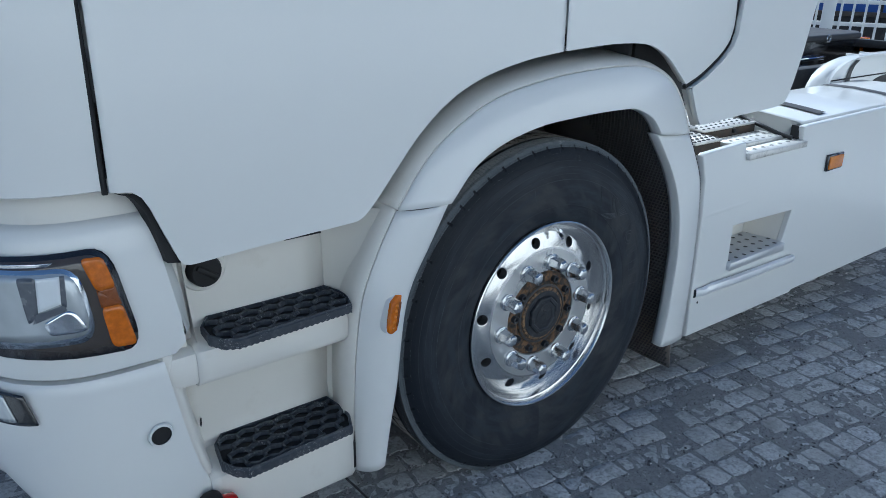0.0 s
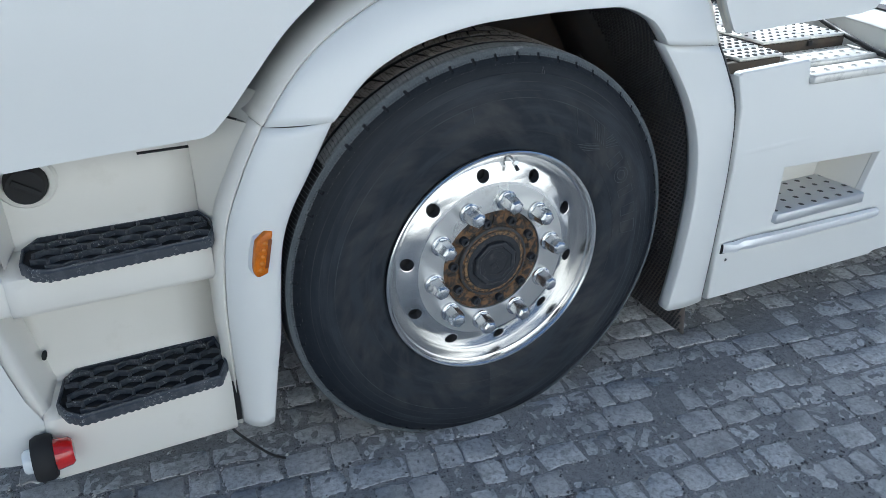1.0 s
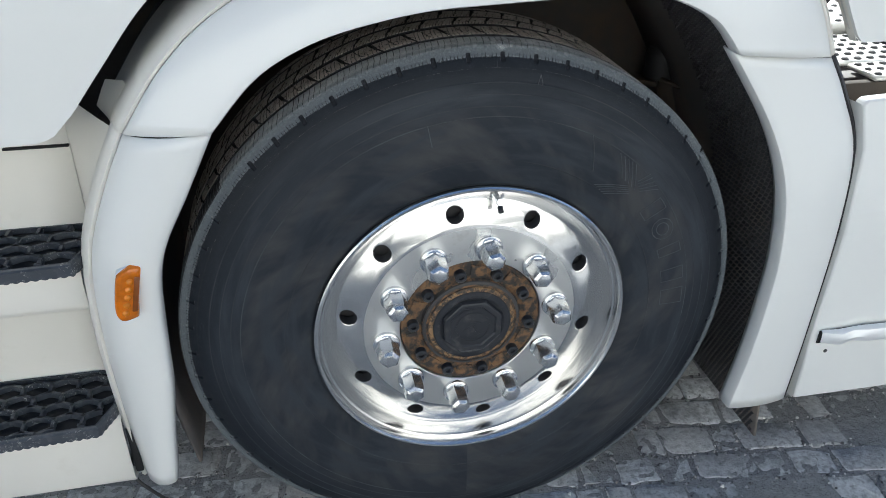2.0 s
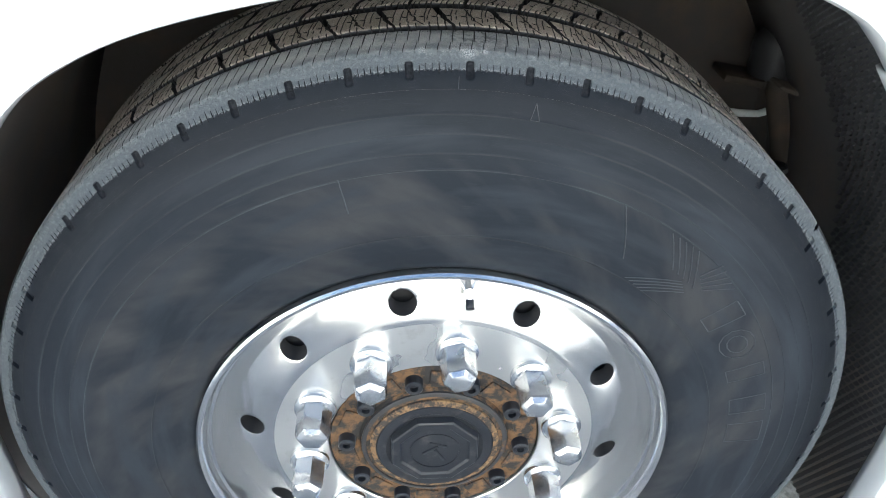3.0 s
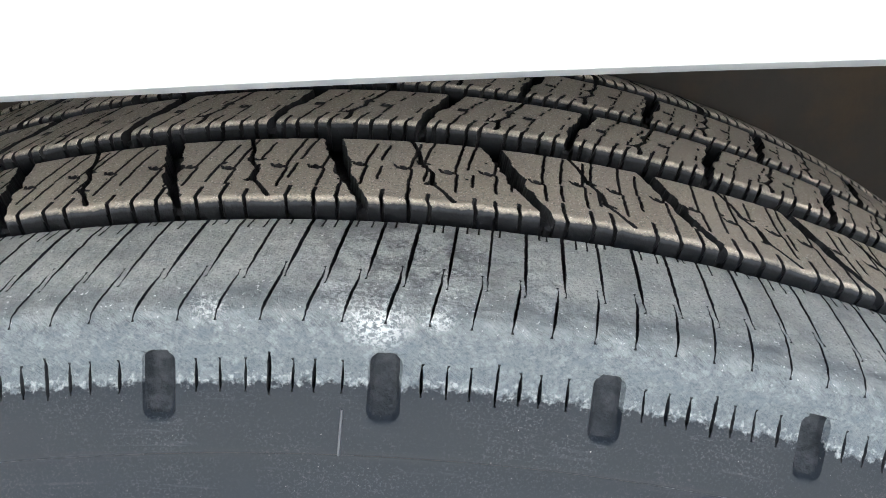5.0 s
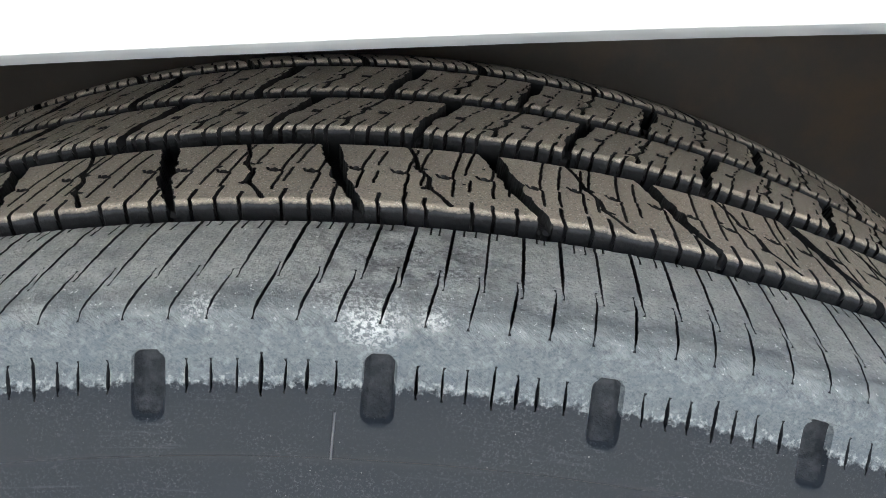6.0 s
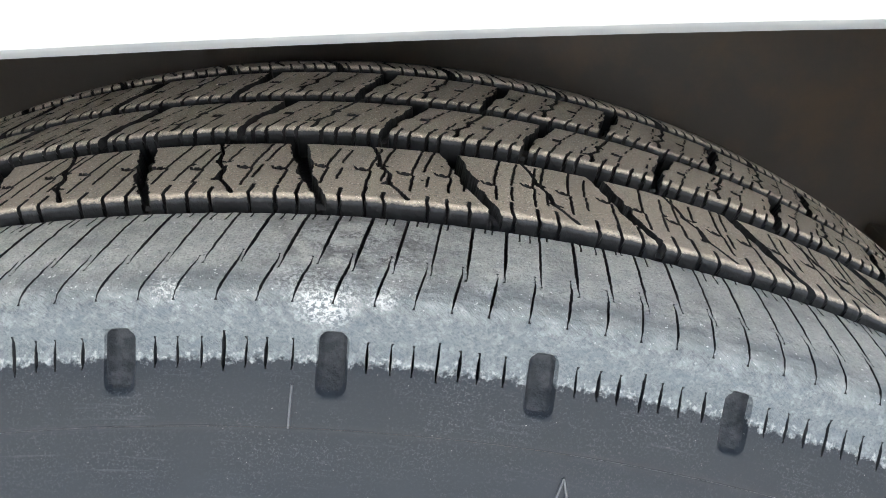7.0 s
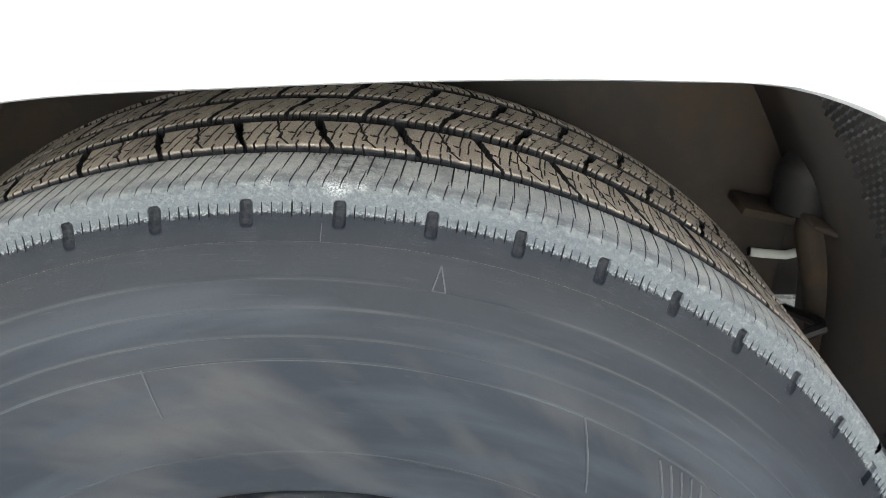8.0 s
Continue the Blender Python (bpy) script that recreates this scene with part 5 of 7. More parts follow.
part("deflector_seal", tube(curve_points([(0.5629, 0.0410, 1.1475), (0.6408, 0.0410, 1.1767), (0.7286, 0.0411, 1.2273), (0.7767, 0.0420, 1.2681), (0.8008, 0.0430, 1.3196), (0.7981, 0.0456, 1.4513), (0.7774, 0.0473, 2.0788)], 40), 0.008, 8), GAP, truck)
part("wing_gap_filler", prism([(0.40, 1.20), (0.43, 1.05), (0.60, 0.99), (0.675, 1.10), (0.66, 1.16), (0.90, 1.34), (0.90, 2.1), (0.80, 2.1), (0.78, 1.5), (0.40, 1.5)], 0.122, 0.134), GAP, truck, "black panel in the gap behind the wing")
_seal = curve_points([(-1.150, 0.086, 1.066), (-1.128, 0.084, 1.050), (-1.108, 0.082, 1.000), (-1.092, 0.080, 0.950), (-1.071, 0.080, 0.905)], 20)
_lip = curve_points([(-1.176, 0.090, 1.068), (-1.150, 0.084, 1.056), (-1.130, 0.078, 1.022), (-1.114, 0.075, 0.970), (-1.100, 0.074, 0.912)], 20)
part("corner_seal", loft([[(x + 0.006, 0.120, z) for x, y, z in _seal], _seal, _lip, [(x - 0.006, 0.110, z) for x, y, z in _lip]]), GAP, truck, "black rubber corner seal")
# cab body that closes the panels
shell = box(-1.42, 0.80, 0.135, 2.45, 1.30, 3.55, 0.12)
part("cab_body", shell, WHITE, truck, "white cab body")
part("cab_floor", box(-1.10, 0.62, 0.22, 2.3, 1.17, 1.31, 0.02), BLACK, truck)
part("far_deflector", box(0.70, 1.34, 2.40, 2.43, 1.05, 3.4, 0.01), WHITE, truck)
# black sheet added for the shade in the space above the wing
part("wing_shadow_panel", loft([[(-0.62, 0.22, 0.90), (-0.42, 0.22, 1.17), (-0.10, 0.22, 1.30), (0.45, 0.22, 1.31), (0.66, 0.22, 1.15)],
                                [(-0.62, 0.60, 0.90), (-0.42, 0.60, 1.17), (-0.10, 0.60, 1.30), (0.45, 0.60, 1.31), (0.66, 0.60, 1.15)]]), BLACK, truck, "black sheet put in for the shade above the wing")

# ---- steps ----
well_prof = curve_points([(0.225, 0.935), (0.216, 0.86), (0.208, 0.735)], 6).tolist() + [(0.204, 0.700), (0.195, 0.689), (0.110, 0.686), (0.094, 0.678), (0.089, 0.655), (0.090, 0.612), (0.098, 0.600), (0.112, 0.596),
             (0.196, 0.588), (0.204, 0.575), (0.208, 0.42), (0.202, 0.372), (0.192, 0.361), (0.100, 0.358), (0.084, 0.345), (0.079, 0.318), (0.078, 0.205), (0.084, 0.192), (0.12, 0.188)]
thicken(part("step_well", loft([[(x, y, z) for y, z in well_prof] for x in (-1.058, -1.03, -0.9, -0.75, -0.672)]), CREAM, truck, "cream-white step well with two recesses"), 0.004)
# side cheeks of the well
cheek_out = even(low_out, 20)
cheek_y = np.linspace(0.050, 0.098, 20)
part("well_cheek", loft([[(x - 0.004, y, z) for (x, z), y in zip(cheek_out, cheek_y)],
                         [(x - 0.010, y + 0.010, z) for (x, z), y in zip(cheek_out, cheek_y)],
                         [(-0.655 + 0.55 * (x + 0.655), y + 0.07, z) for (x, z), y in zip(cheek_out, cheek_y)],
                         [(-0.668 + 0.25 * (x + 0.655), 0.195, z) for (x, z), y in zip(cheek_out, cheek_y)],
                         [(-0.680, 0.222, z) for (x, z), y in zip(cheek_out, cheek_y)]]), CREAM, truck, "cream-white side of the step well")
upright_z = np.array([0.694, 0.66, 0.62, 0.569, 0.52, 0.466, 0.42, 0.385, 0.362, 0.350])
upright_out = np.interp(upright_z, [0.355, 0.38, 0.466, 0.569, 0.685], [-1.066, -1.075, -1.092, -1.111, -1.129])
upright_in = np.interp(upright_z, [0.350, 0.367, 0.436, 0.53, 0.69], [-1.004, -1.016, -1.036, -1.05, -1.06])
part("well_upright", loft([[(a - 0.012, 0.112, z) for a, z in zip(upright_out, upright_z)],
                           [(a - 0.001, 0.0935, z) for a, z in zip(upright_out, upright_z)],
                           [(a + 0.006, 0.0920, z) for a, z in zip(upright_out, upright_z)],
                           [(a + 0.017, 0.0960, z) for a, z in zip(upright_out, upright_z)],
                           [(a + 0.027, 0.110, z) for a, z in zip(upright_out, upright_z)],
                           [(b - 0.014, 0.186, z) for b, z in zip(upright_in, upright_z)],
                           [(b - 0.006, 0.200, z) for b, z in zip(upright_in, upright_z)],
                           [(b + 0.006, 0.212, z) for b, z in zip(upright_in, upright_z)]]), CREAM, truck, "cream-white sloping side beside the steps")
divider_end = [(0.195, 0.689), (0.110, 0.6865), (0.094, 0.679), (0.0885, 0.655), (0.0893, 0.618), (0.095, 0.604), (0.112, 0.596), (0.150, 0.592)]
part("well_divider", loft([[(x, y + dy, 0.642 + (z - 0.642) * k) for y, z in divider_end] for x, dy, k in ((-1.121, 0.004, 0.92), (-1.110, 0.001, 0.97), (-1.085, 0.0, 1.0), (-1.05, 0.0, 1.0), (-0.95, 0.0, 1.0), (-0.80, 0.0, 1.0), (-0.674, 0.0, 1.0))]), CREAM, truck, "cream-white ledge between the steps")
part("well_corner", prism([(-1.150, 0.655), (-1.064, 0.655), (-1.066, 0.80), (-1.068, 0.93), (-1.120, 1.005), (-1.160, 1.005)], 0.126, 0.134), CREAM, truck, "cream-white corner panel beside the steps")
part("well_backing", box(-1.150, -1.045, 0.150, 0.156, 0.640, 1.000, 0.002), CREAM, truck, "cream-white panel behind the headlight")
part("well_hole", moved(revolve([(0.0, 0.0), (0.0105, -0.0004), (0.0110, -0.0016)], 20), pose(-1.0344, 0.1840, 0.4447, 0, 0, 62)), GAP, truck, "small round black hole in the step well")
part("upper_cheek", loft([[(-1.060, 0.120, 0.905), (-1.055, 0.115, 0.80), (-1.050, 0.10, 0.70)], [(-1.030, 0.235, 0.905), (-1.030, 0.225, 0.80), (-1.030, 0.215, 0.70)]]), CREAM, truck)


def step_plate(z, pts, name_label):
    """A moulded step: an outline with a rim, and a honeycomb of ribs over a sunk floor."""
    pts = [(x - 0.012 * (x > -0.75), y) for x, y in pts]
    n = len(pts)
    cx, cy = sum(p[0] for p in pts) / n, sum(p[1] for p in pts) / n
    step = empty("step", truck)
    step["label"] = name_label
    inner_ = [(cx + (x - cx) * 0.970, cy + (y - cy) * 0.94) for x, y in pts]
    safe = [(cx + (x - cx) * 0.985, cy + (y - cy) * 0.96) for x, y in pts]
    bm = bmesh.new()
    rings = [[bm.verts.new((x, y, h)) for x, y in q] for q, h in ((pts, z - 0.025), (pts, z - 0.004), ([(cx + (x - cx) * 0.99, cy + (y - cy) * 0.98) for x, y in pts], z), (inner_, z), (inner_, z - 0.011))]
    for a, b in zip(rings, rings[1:]):
        for i in range(n):
            bm.faces.new((a[i], a[(i + 1) % n], b[(i + 1) % n], b[i]))
    bm.faces.new(rings[0][::-1])
    bmesh.ops.recalc_face_normals(bm, faces=bm.faces)
    part("step_frame", bm, STEP, step, "dark plastic step frame with scuffed edge", smooth=False)
    # the shade in the cells is put into the floor's black colour
    part("step_floor", slab(inner_, z - 0.024, z - 0.0098), GAP, step, "step floor under the grip ribs, blackened for shade", smooth=False)

    def inside(px, py):
        ok = True
        for i in range(n):
            (ax, ay), (bx, by) = safe[i], safe[(i + 1) % n]
            ok &= ((bx - ax) * (py - ay) - (by - ay) * (px - ax)) * wind > -0.0000
        return ok
    wind = 1 if sum(pts[i][0] * pts[(i + 1) % n][1] - pts[(i + 1) % n][0] * pts[i][1] for i in range(n)) > 0 else -1
    segs, w, hgt = [], 0.050, 0.0340
    for row_ in range(-2, 9):
        for c in range(-2, 14):
            ox = min(p[0] for p in pts) + c * w + (w / 2 if row_ % 2 else 0)
            oy = min(p[1] for p in pts) + row_ * hgt
            corner = [(ox - w / 2, oy + 0.0122), (ox - w * 0.08, oy + hgt - 0.0122), (ox + w * 0.08, oy + hgt - 0.0122), (ox + w / 2, oy + 0.0122), (ox + w / 2, oy - 0.0122)]
            for a, b in zip(corner, corner[1:]):
                if inside(*a) and inside(*b):
                    segs.append((a, b))
    bm = bmesh.new()
    for (ax, ay), (bx, by) in segs:
        d = Vector((bx - ax, by - ay, 0)).normalized()
        s = Vector((-d.y, d.x, 0))
        a, b = Vector((ax, ay, 0)) - d * 0.002, Vector((bx, by, 0)) + d * 0.002
        v = [bm.verts.new(p + s * o + Vector((0, 0, h))) for p in (a, b) for o, h in ((0.0040, z - 0.011), (0.0029, z + 0.0010), (-0.0029, z + 0.0010), (-0.0040, z - 0.011))]
        for j in range(3):
            bm.faces.new((v[j], v[j + 1], v[4 + j + 1], v[4 + j]))
    part("step_grip", bm, STEP, step, "honeycomb of raised grip ribs", smooth=False)["kind"] = "stuff"
    # scalloped lower front edge
    bm = bmesh.new()
    front = even([p for p in pts if p[1] < cy + 0.02], 150)
    rows_ = []
    for k, p in enumerate(front):
        wave = abs(math.sin(k * math.pi / 5))
        rows_.append([bm.verts.new((p[0], p[1] - o, h)) for o, h in ((0.0, z - 0.003), (0.0030, z - 0.0055), (0.0034, z - 0.014), (0.0030, z - 0.022 - 0.0035 * wave), (0.0, z - 0.023 - 0.0035 * wave))])
    for a, b in zip(rows_, rows_[1:]):
        for k in range(4):
            bm.faces.new((a[k], a[k + 1], b[k + 1], b[k]))
    bmesh.ops.recalc_face_normals(bm, faces=bm.faces)
    part("step_teeth", bm, STEP, step)["kind"] = "stuff"
    return step


step_plate(0.712, [(-0.660, 0.200), (-0.645, 0.150), (-0.643, 0.110), (-0.662, 0.062), (-0.975, 0.046), (-1.005, 0.062), (-1.024, 0.100), (-1.020, 0.158), (-0.990, 0.200)], "dark grey moulded plastic upper step")
step_plate(0.384, [(-0.668, 0.197), (-0.660, 0.130), (-0.662, 0.086), (-0.686, 0.034), (-0.985, 0.022), (-1.012, 0.046), (-1.028, 0.085), (-1.012, 0.168), (-0.985, 0.199)], "dark grey moulded plastic lower step")
part("filler_cap", joined(moved(revolve([(0.0, -0.032), (0.034, -0.030), (0.038, -0.022), (0.040, 0.0)], 28), pose(-0.985, 0.205, 0.830)),
                          moved(box(-0.028, 0.028, -0.038, -0.028, -0.006, 0.006, 0.002), pose(-0.985, 0.205, 0.830, 0, 35, 0))), GAP, truck, "black round filler cap")
part("filler_hollow", moved(revolve([(0.042, -0.006), (0.052, -0.004), (0.058, 0.004)], 28), pose(-0.985, 0.205, 0.830)), CREAM, truck)
part("apron_gap", box(-0.671, -0.657, 0.086, 0.098, 0.205, 0.322, 0.002), GAP, truck, "dark gap beside the step apron")
part("well_slot", box(-0.775, -0.672, 0.205, 0.2145, 0.8535, 0.8575, 0.001), GAP, truck, "thin dark slot in the step well")

# ---- front corner: bumper, headlight ----
plan = curve_points([(-1.128, 0.088), (-1.20, 0.088), (-1.28, 0.096), (-1.345, 0.122), (-1.405, 0.175), (-1.450, 0.255), (-1.475, 0.36), (-1.485, 0.70)], 40)


def corner_sheet(z_rows, x_cut=None, push=0.0):
    """A sheet round the front corner; z_rows: (height by plan position, inset)."""
    away = np.array([-1.05, 0.55])
    rows_ = []
    for zf, inset in z_rows:
        line = []
        for i, p in enumerate(plan):
            t = i / (len(plan) - 1)
            d = away - p
            d = d / np.linalg.norm(d)
            q = p + d * inset
            line.append((q[0] + (x_cut(zf(t)) if x_cut else 0.0) * (1 - t) ** 6, q[1], zf(t)))
        rows_.append(line)
    return rows_


def low_edge(t):
    return 0.222 + 0.20 * min(1, t * 2.2) ** 1.6


bump_rows = [(lambda t: low_edge(t) + 0.01, 0.06), (lambda t: low_edge(t), 0.03), (lambda t: low_edge(t) + 0.012, 0.008)]
for f in (0.12, 0.25, 0.4, 0.55, 0.7, 0.85, 0.93):
    bump_rows.append((lambda t, f=f: low_edge(t) + (0.682 - low_edge(t)) * f, -0.006 * math.sin(math.pi * f)))
bump_rows += [(lambda t: 0.676, 0.0), (lambda t: 0.683, 0.006), (lambda t: 0.684, 0.03)]


def slant(z):
    return float(np.interp(z, [0.20, 0.350, 0.380, 0.466, 0.569, 0.685], [0.085, 0.075, 0.056, 0.037, 0.018, 0.0]))


bumper = empty("bumper", truck)
part("bumper_shell", loft(corner_sheet(bump_rows, slant)), WHITE, bumper, "white painted bumper corner")
part("bumper_hole", joined(moved(revolve([(0.0, 0.0), (0.0215, -0.001), (0.0220, -0.0035)], 24), pose(-1.157, 0.0790, 0.516))), GAP, bumper, "round dark hole in the bumper")
part("hole_rim", moved(revolve([(0.0215, -0.0005), (0.0225, -0.0050), (0.0270, -0.0045), (0.0285, 0.0005)], 28), pose(-1.157, 0.0790, 0.516)), WHITE, bumper)
head_rows = []
for z, inset in ((0.694, 0.04), (0.692, 0.008), (0.697, 0.001), (0.72, -0.004), (0.78, -0.004), (0.86, 0.000), (0.94, 0.006), (0.985, 0.012), (1.005, 0.020), (1.014, 0.034), (1.020, 0.060)):
    head_rows.append((lambda t, z=z: z, inset))


def head_cut(z):
    return 0.055 - 0.045 * min(1, max(0, (z - 0.73) / 0.26)) - 0.03 * max(0, (0.725 - z) / 0.03)


head = empty("headlight", truck)
part("headlight_surround", loft(corner_sheet(head_rows, head_cut)), WHITE, truck, "white headlight surround")
part("surround_side", loft([[(-1.118 + 0.0, 0.105, 1.00), (-1.110, 0.098, 0.93), (-1.090, 0.094, 0.83), (-1.073, 0.090, 0.74), (-1.10, 0.090, 0.70)],
                            [(-1.095, 0.125, 1.00), (-1.088, 0.12, 0.93), (-1.066, 0.115, 0.83), (-1.058, 0.112, 0.74), (-1.09, 0.11, 0.70)],
                            [(-1.06, 0.23, 1.00), (-1.05, 0.23, 0.93), (-1.04, 0.23, 0.83), (-1.04, 0.23, 0.74), (-1.06, 0.23, 0.70)]]), WHITE, truck)
shelf_rows = [(lambda t: 1.016, 0.040), (lambda t: 1.035, 0.050), (lambda t: 1.060, 0.060), (lambda t: 1.085, 0.070)]
part("lamp_shelf", loft(corner_sheet(shelf_rows)), CREAM, truck, "cream-white hollow above the headlight")


def lamp_patch(u0, u1, z0, z1, inset, shift=0.0, n=14, m=8, round_=0.25):
    """A patch on the front corner's sheet with rounded corners. u: position along the corner, 0 to 1."""
    away = Vector((-1.05, 0.55))
    bm = bmesh.new()
    grid = []
    for j in range(m + 1):
        v = j / m
        line = []
        for i in range(n + 1):
            s = i / n
            # squeeze the corners
            e = abs(2 * s - 1) ** 6 * round_
            vv = 0.5 + (v - 0.5) * (1 - e)
            z = z0 + (z1 - z0) * vv
            u = u0 + (u1 - u0) * s + shift * vv
            k = max(0, min(1, u)) * (len(plan) - 1)
            a, b = plan[int(k)], plan[min(len(plan) - 1, int(k) + 1)]
            p = Vector(a + (b - a) * (k - int(k)))
            if u < 0:
                p = Vector((plan[0][0] - u * 0.95, plan[0][1]))
            d = (away - p).normalized()
            zi = float(np.interp(z, (0.72, 0.86, 0.94, 0.985), (-0.004, 0.0, 0.006, 0.012)))
            p = p + d * (inset + zi)
            line.append(bm.verts.new((p.x, p.y, z)))
        grid.append(line)
    for a, b in zip(grid, grid[1:]):
        for i in range(n):
            bm.faces.new((a[i], a[i + 1], b[i + 1], b[i]))
    bmesh.ops.recalc_face_normals(bm, faces=bm.faces)
    return bm


def lamp_quad(tl, tr, br, bl, inset, curl=0.1, n=14):
    """A patch between four corners (position along the front corner, height), its corners rounded off."""
    away = Vector((-1.05, 0.55))
    bm = bmesh.new()
    rim, quad = [], [Vector((p[0] * 1.4, p[1])) for p in (tl, tr, br, bl)]
    for i in range(4):
        a, p, b = quad[i - 1], quad[i], quad[(i + 1) % 4]
        cut = curl * 0.5 * min((a - p).length, (b - p).length)
        p0, p1 = p + (a - p).normalized() * cut, p + (b - p).normalized() * cut
        rim += [p0 * (1 - t) ** 2 + p * 2 * t * (1 - t) + p1 * t * t for t in (0, 0.2, 0.4, 0.6, 0.8, 1.0)]
        nxt = quad[(i + 2) % 4]
        q1 = b + (p - b).normalized() * curl * 0.5 * min((p - b).length, (nxt - b).length)
        rim += [p1 + (q1 - p1) * k / 6 for k in range(1, 6)]
    mid = sum(rim, Vector((0, 0))) / len(rim)
    rings = []
    for f in (1.0, 0.75, 0.5, 0.25, 0.08):
        line = []
        for q in rim:
            q = mid + (q - mid) * f
            u, z = q.x / 1.4, q.y
            k = max(0, min(1, u)) * (len(plan) - 1)
            a, b = plan[int(k)], plan[min(len(plan) - 1, int(k) + 1)]
            p = Vector(a + (b - a) * (k - int(k)))
            zi = float(np.interp(z, (0.72, 0.86, 0.94, 0.985), (-0.004, 0.0, 0.006, 0.012)))
            p = p + (away - p).normalized() * (inset + zi)
            line.append(bm.verts.new((p.x, p.y, z)))
        rings.append(line)
    for a, b in zip(rings, rings[1:]):
        for i in range(len(a)):
            bm.faces.new((a[i], a[(i + 1) % len(a)], b[(i + 1) % len(a)], b[i]))
    bm.faces.new(rings[-1])
    bmesh.ops.recalc_face_normals(bm, faces=bm.faces)
    return bm


for name, mat, inset, curl, corners, text in (
        ("lamp_bezel", LAMP_BLACK, -0.0065, 0.55, ((0.44, 0.962), (0.094, 0.970), (0.042, 0.740), (0.44, 0.758)), "glossy black headlight bezel"),
        ("lamp_cover", LAMP_BROWN, -0.0085, 0.55, ((0.44, 0.952), (0.104, 0.959), (0.054, 0.749), (0.44, 0.768)), "smoky brown lamp cover"),
        ("indicator_lens", AMBER, -0.0110, 0.5, ((0.158, 0.953), (0.108, 0.951), (0.088, 0.884), (0.131, 0.882)), "orange indicator lens"),
        ("indicator_frame", AMBER_BROWN, -0.0105, 0.0, ((0.131, 0.883), (0.090, 0.885), (0.080, 0.846), (0.125, 0.846)), "brown ribbed middle of the indicator"),
        ("indicator_lens", AMBER, -0.0110, 0.5, ((0.126, 0.847), (0.079, 0.847), (0.056, 0.753), (0.112, 0.757)), "orange indicator lens"),
        ("lamp_rim", CHROME, -0.0110, 0.75, ((0.40, 0.940), (0.162, 0.940), (0.136, 0.782), (0.40, 0.774)), "chrome rim of the headlight"),
        ("lamp_reflector", LAMP_GREY, -0.0130, 0.75, ((0.40, 0.931), (0.170, 0.931), (0.146, 0.796), (0.40, 0.790)), "hazy silvery headlight reflector"),
        ("lamp_pillar", LAMP_HAZE, -0.0150, 0.4, ((0.290, 0.926), (0.250, 0.926), (0.254, 0.846), (0.276, 0.832)), "dark projector housing"),
        ("lamp_inner", CLEAR, -0.0150, 0.04, ((0.249, 0.924), (0.200, 0.925), (0.204, 0.870), (0.252, 0.856)), "clear inner lens"),
        ("lamp_edge", LAMP_HAZE, -0.0155, 0.02, ((0.200, 0.926), (0.190, 0.926), (0.193, 0.862), (0.203, 0.868)), ""),
        ("lamp_foot", LAMP_HAZE, -0.0155, 0.05, ((0.258, 0.852), (0.197, 0.868), (0.194, 0.856), (0.266, 0.832)), ""),
        ("lamp_glint", CHROME, -0.0150, 0.7, ((0.246, 0.832), (0.186, 0.860), (0.152, 0.806), (0.235, 0.806)), "bright lower mirror of the lamp"),
        ("lamp_slot", CHROME, -0.0110, 0.05, ((0.40, 0.950), (0.212, 0.951), (0.224, 0.945), (0.40, 0.943)), "")):
    thicken(part(name, lamp_quad(*corners, inset, curl), mat, head, text), 0.002, 1.0)
fog = empty("fog_lamp", truck)
thicken(part("fog_bezel", lamp_patch(0.300, 0.62, 0.596, 0.672, -0.006, 0.03, round_=0.12), LAMP_BLACK, fog, "dark fog lamp surround"), 0.004, 1.0)
thicken(part("fog_lens", lamp_patch(0.352, 0.62, 0.602, 0.668, -0.010, 0.03, round_=0.12), LAMP_GREY, fog, "grey fog lamp lens"), 0.003, 1.0)
# upper front corner panel of the cab
up_rows = [(lambda t: 1.082, 0.026), (lambda t: 1.078, 0.004), (lambda t: 1.082, -0.004)]
for z in (1.10, 1.15, 1.25, 1.45, 1.8, 2.2):
    up_rows.append((lambda t, z=z: z, -0.008 + 0.004 * (z < 1.2)))
up = [[(min(x, -1.206) if i == 0 else x, y, z) for i, (x, y, z) in enumerate(line)] for line in corner_sheet(up_rows)]
up = [[(x, y, z) for x, y, z in line if x <= -1.203] for line in up]
short = min(len(line) for line in up)
part("front_corner_panel", loft([line[-short:] for line in up]), WHITE, truck, "white front corner panel of the cab")
# marker lamps
def lens_shell(outline, steps, tilt):
    """A domed lens over a closed outline: steps are (size, y) rings from the back to the front."""
    cx = sum(p[0] for p in outline) / len(outline)
    cz = sum(p[1] for p in outline) / len(outline)
    bm = bmesh.new()
    rings = [[bm.verts.new((cx + (x - cx) * k, y + (tilt * (x - cx) * k if y < 0.015 else 0), cz + (z - cz) * (1 - (1 - k) * 0.55))) for x, z in outline] for k, y in steps]
    n = len(outline)
    for a, b in zip(rings, rings[1:]):
        for q in range(n):
            bm.faces.new((a[q], a[(q + 1) % n], b[(q + 1) % n], b[q]))
    bm.faces.new(rings[-1])
    bmesh.ops.recalc_face_normals(bm, faces=bm.faces)
    return bm


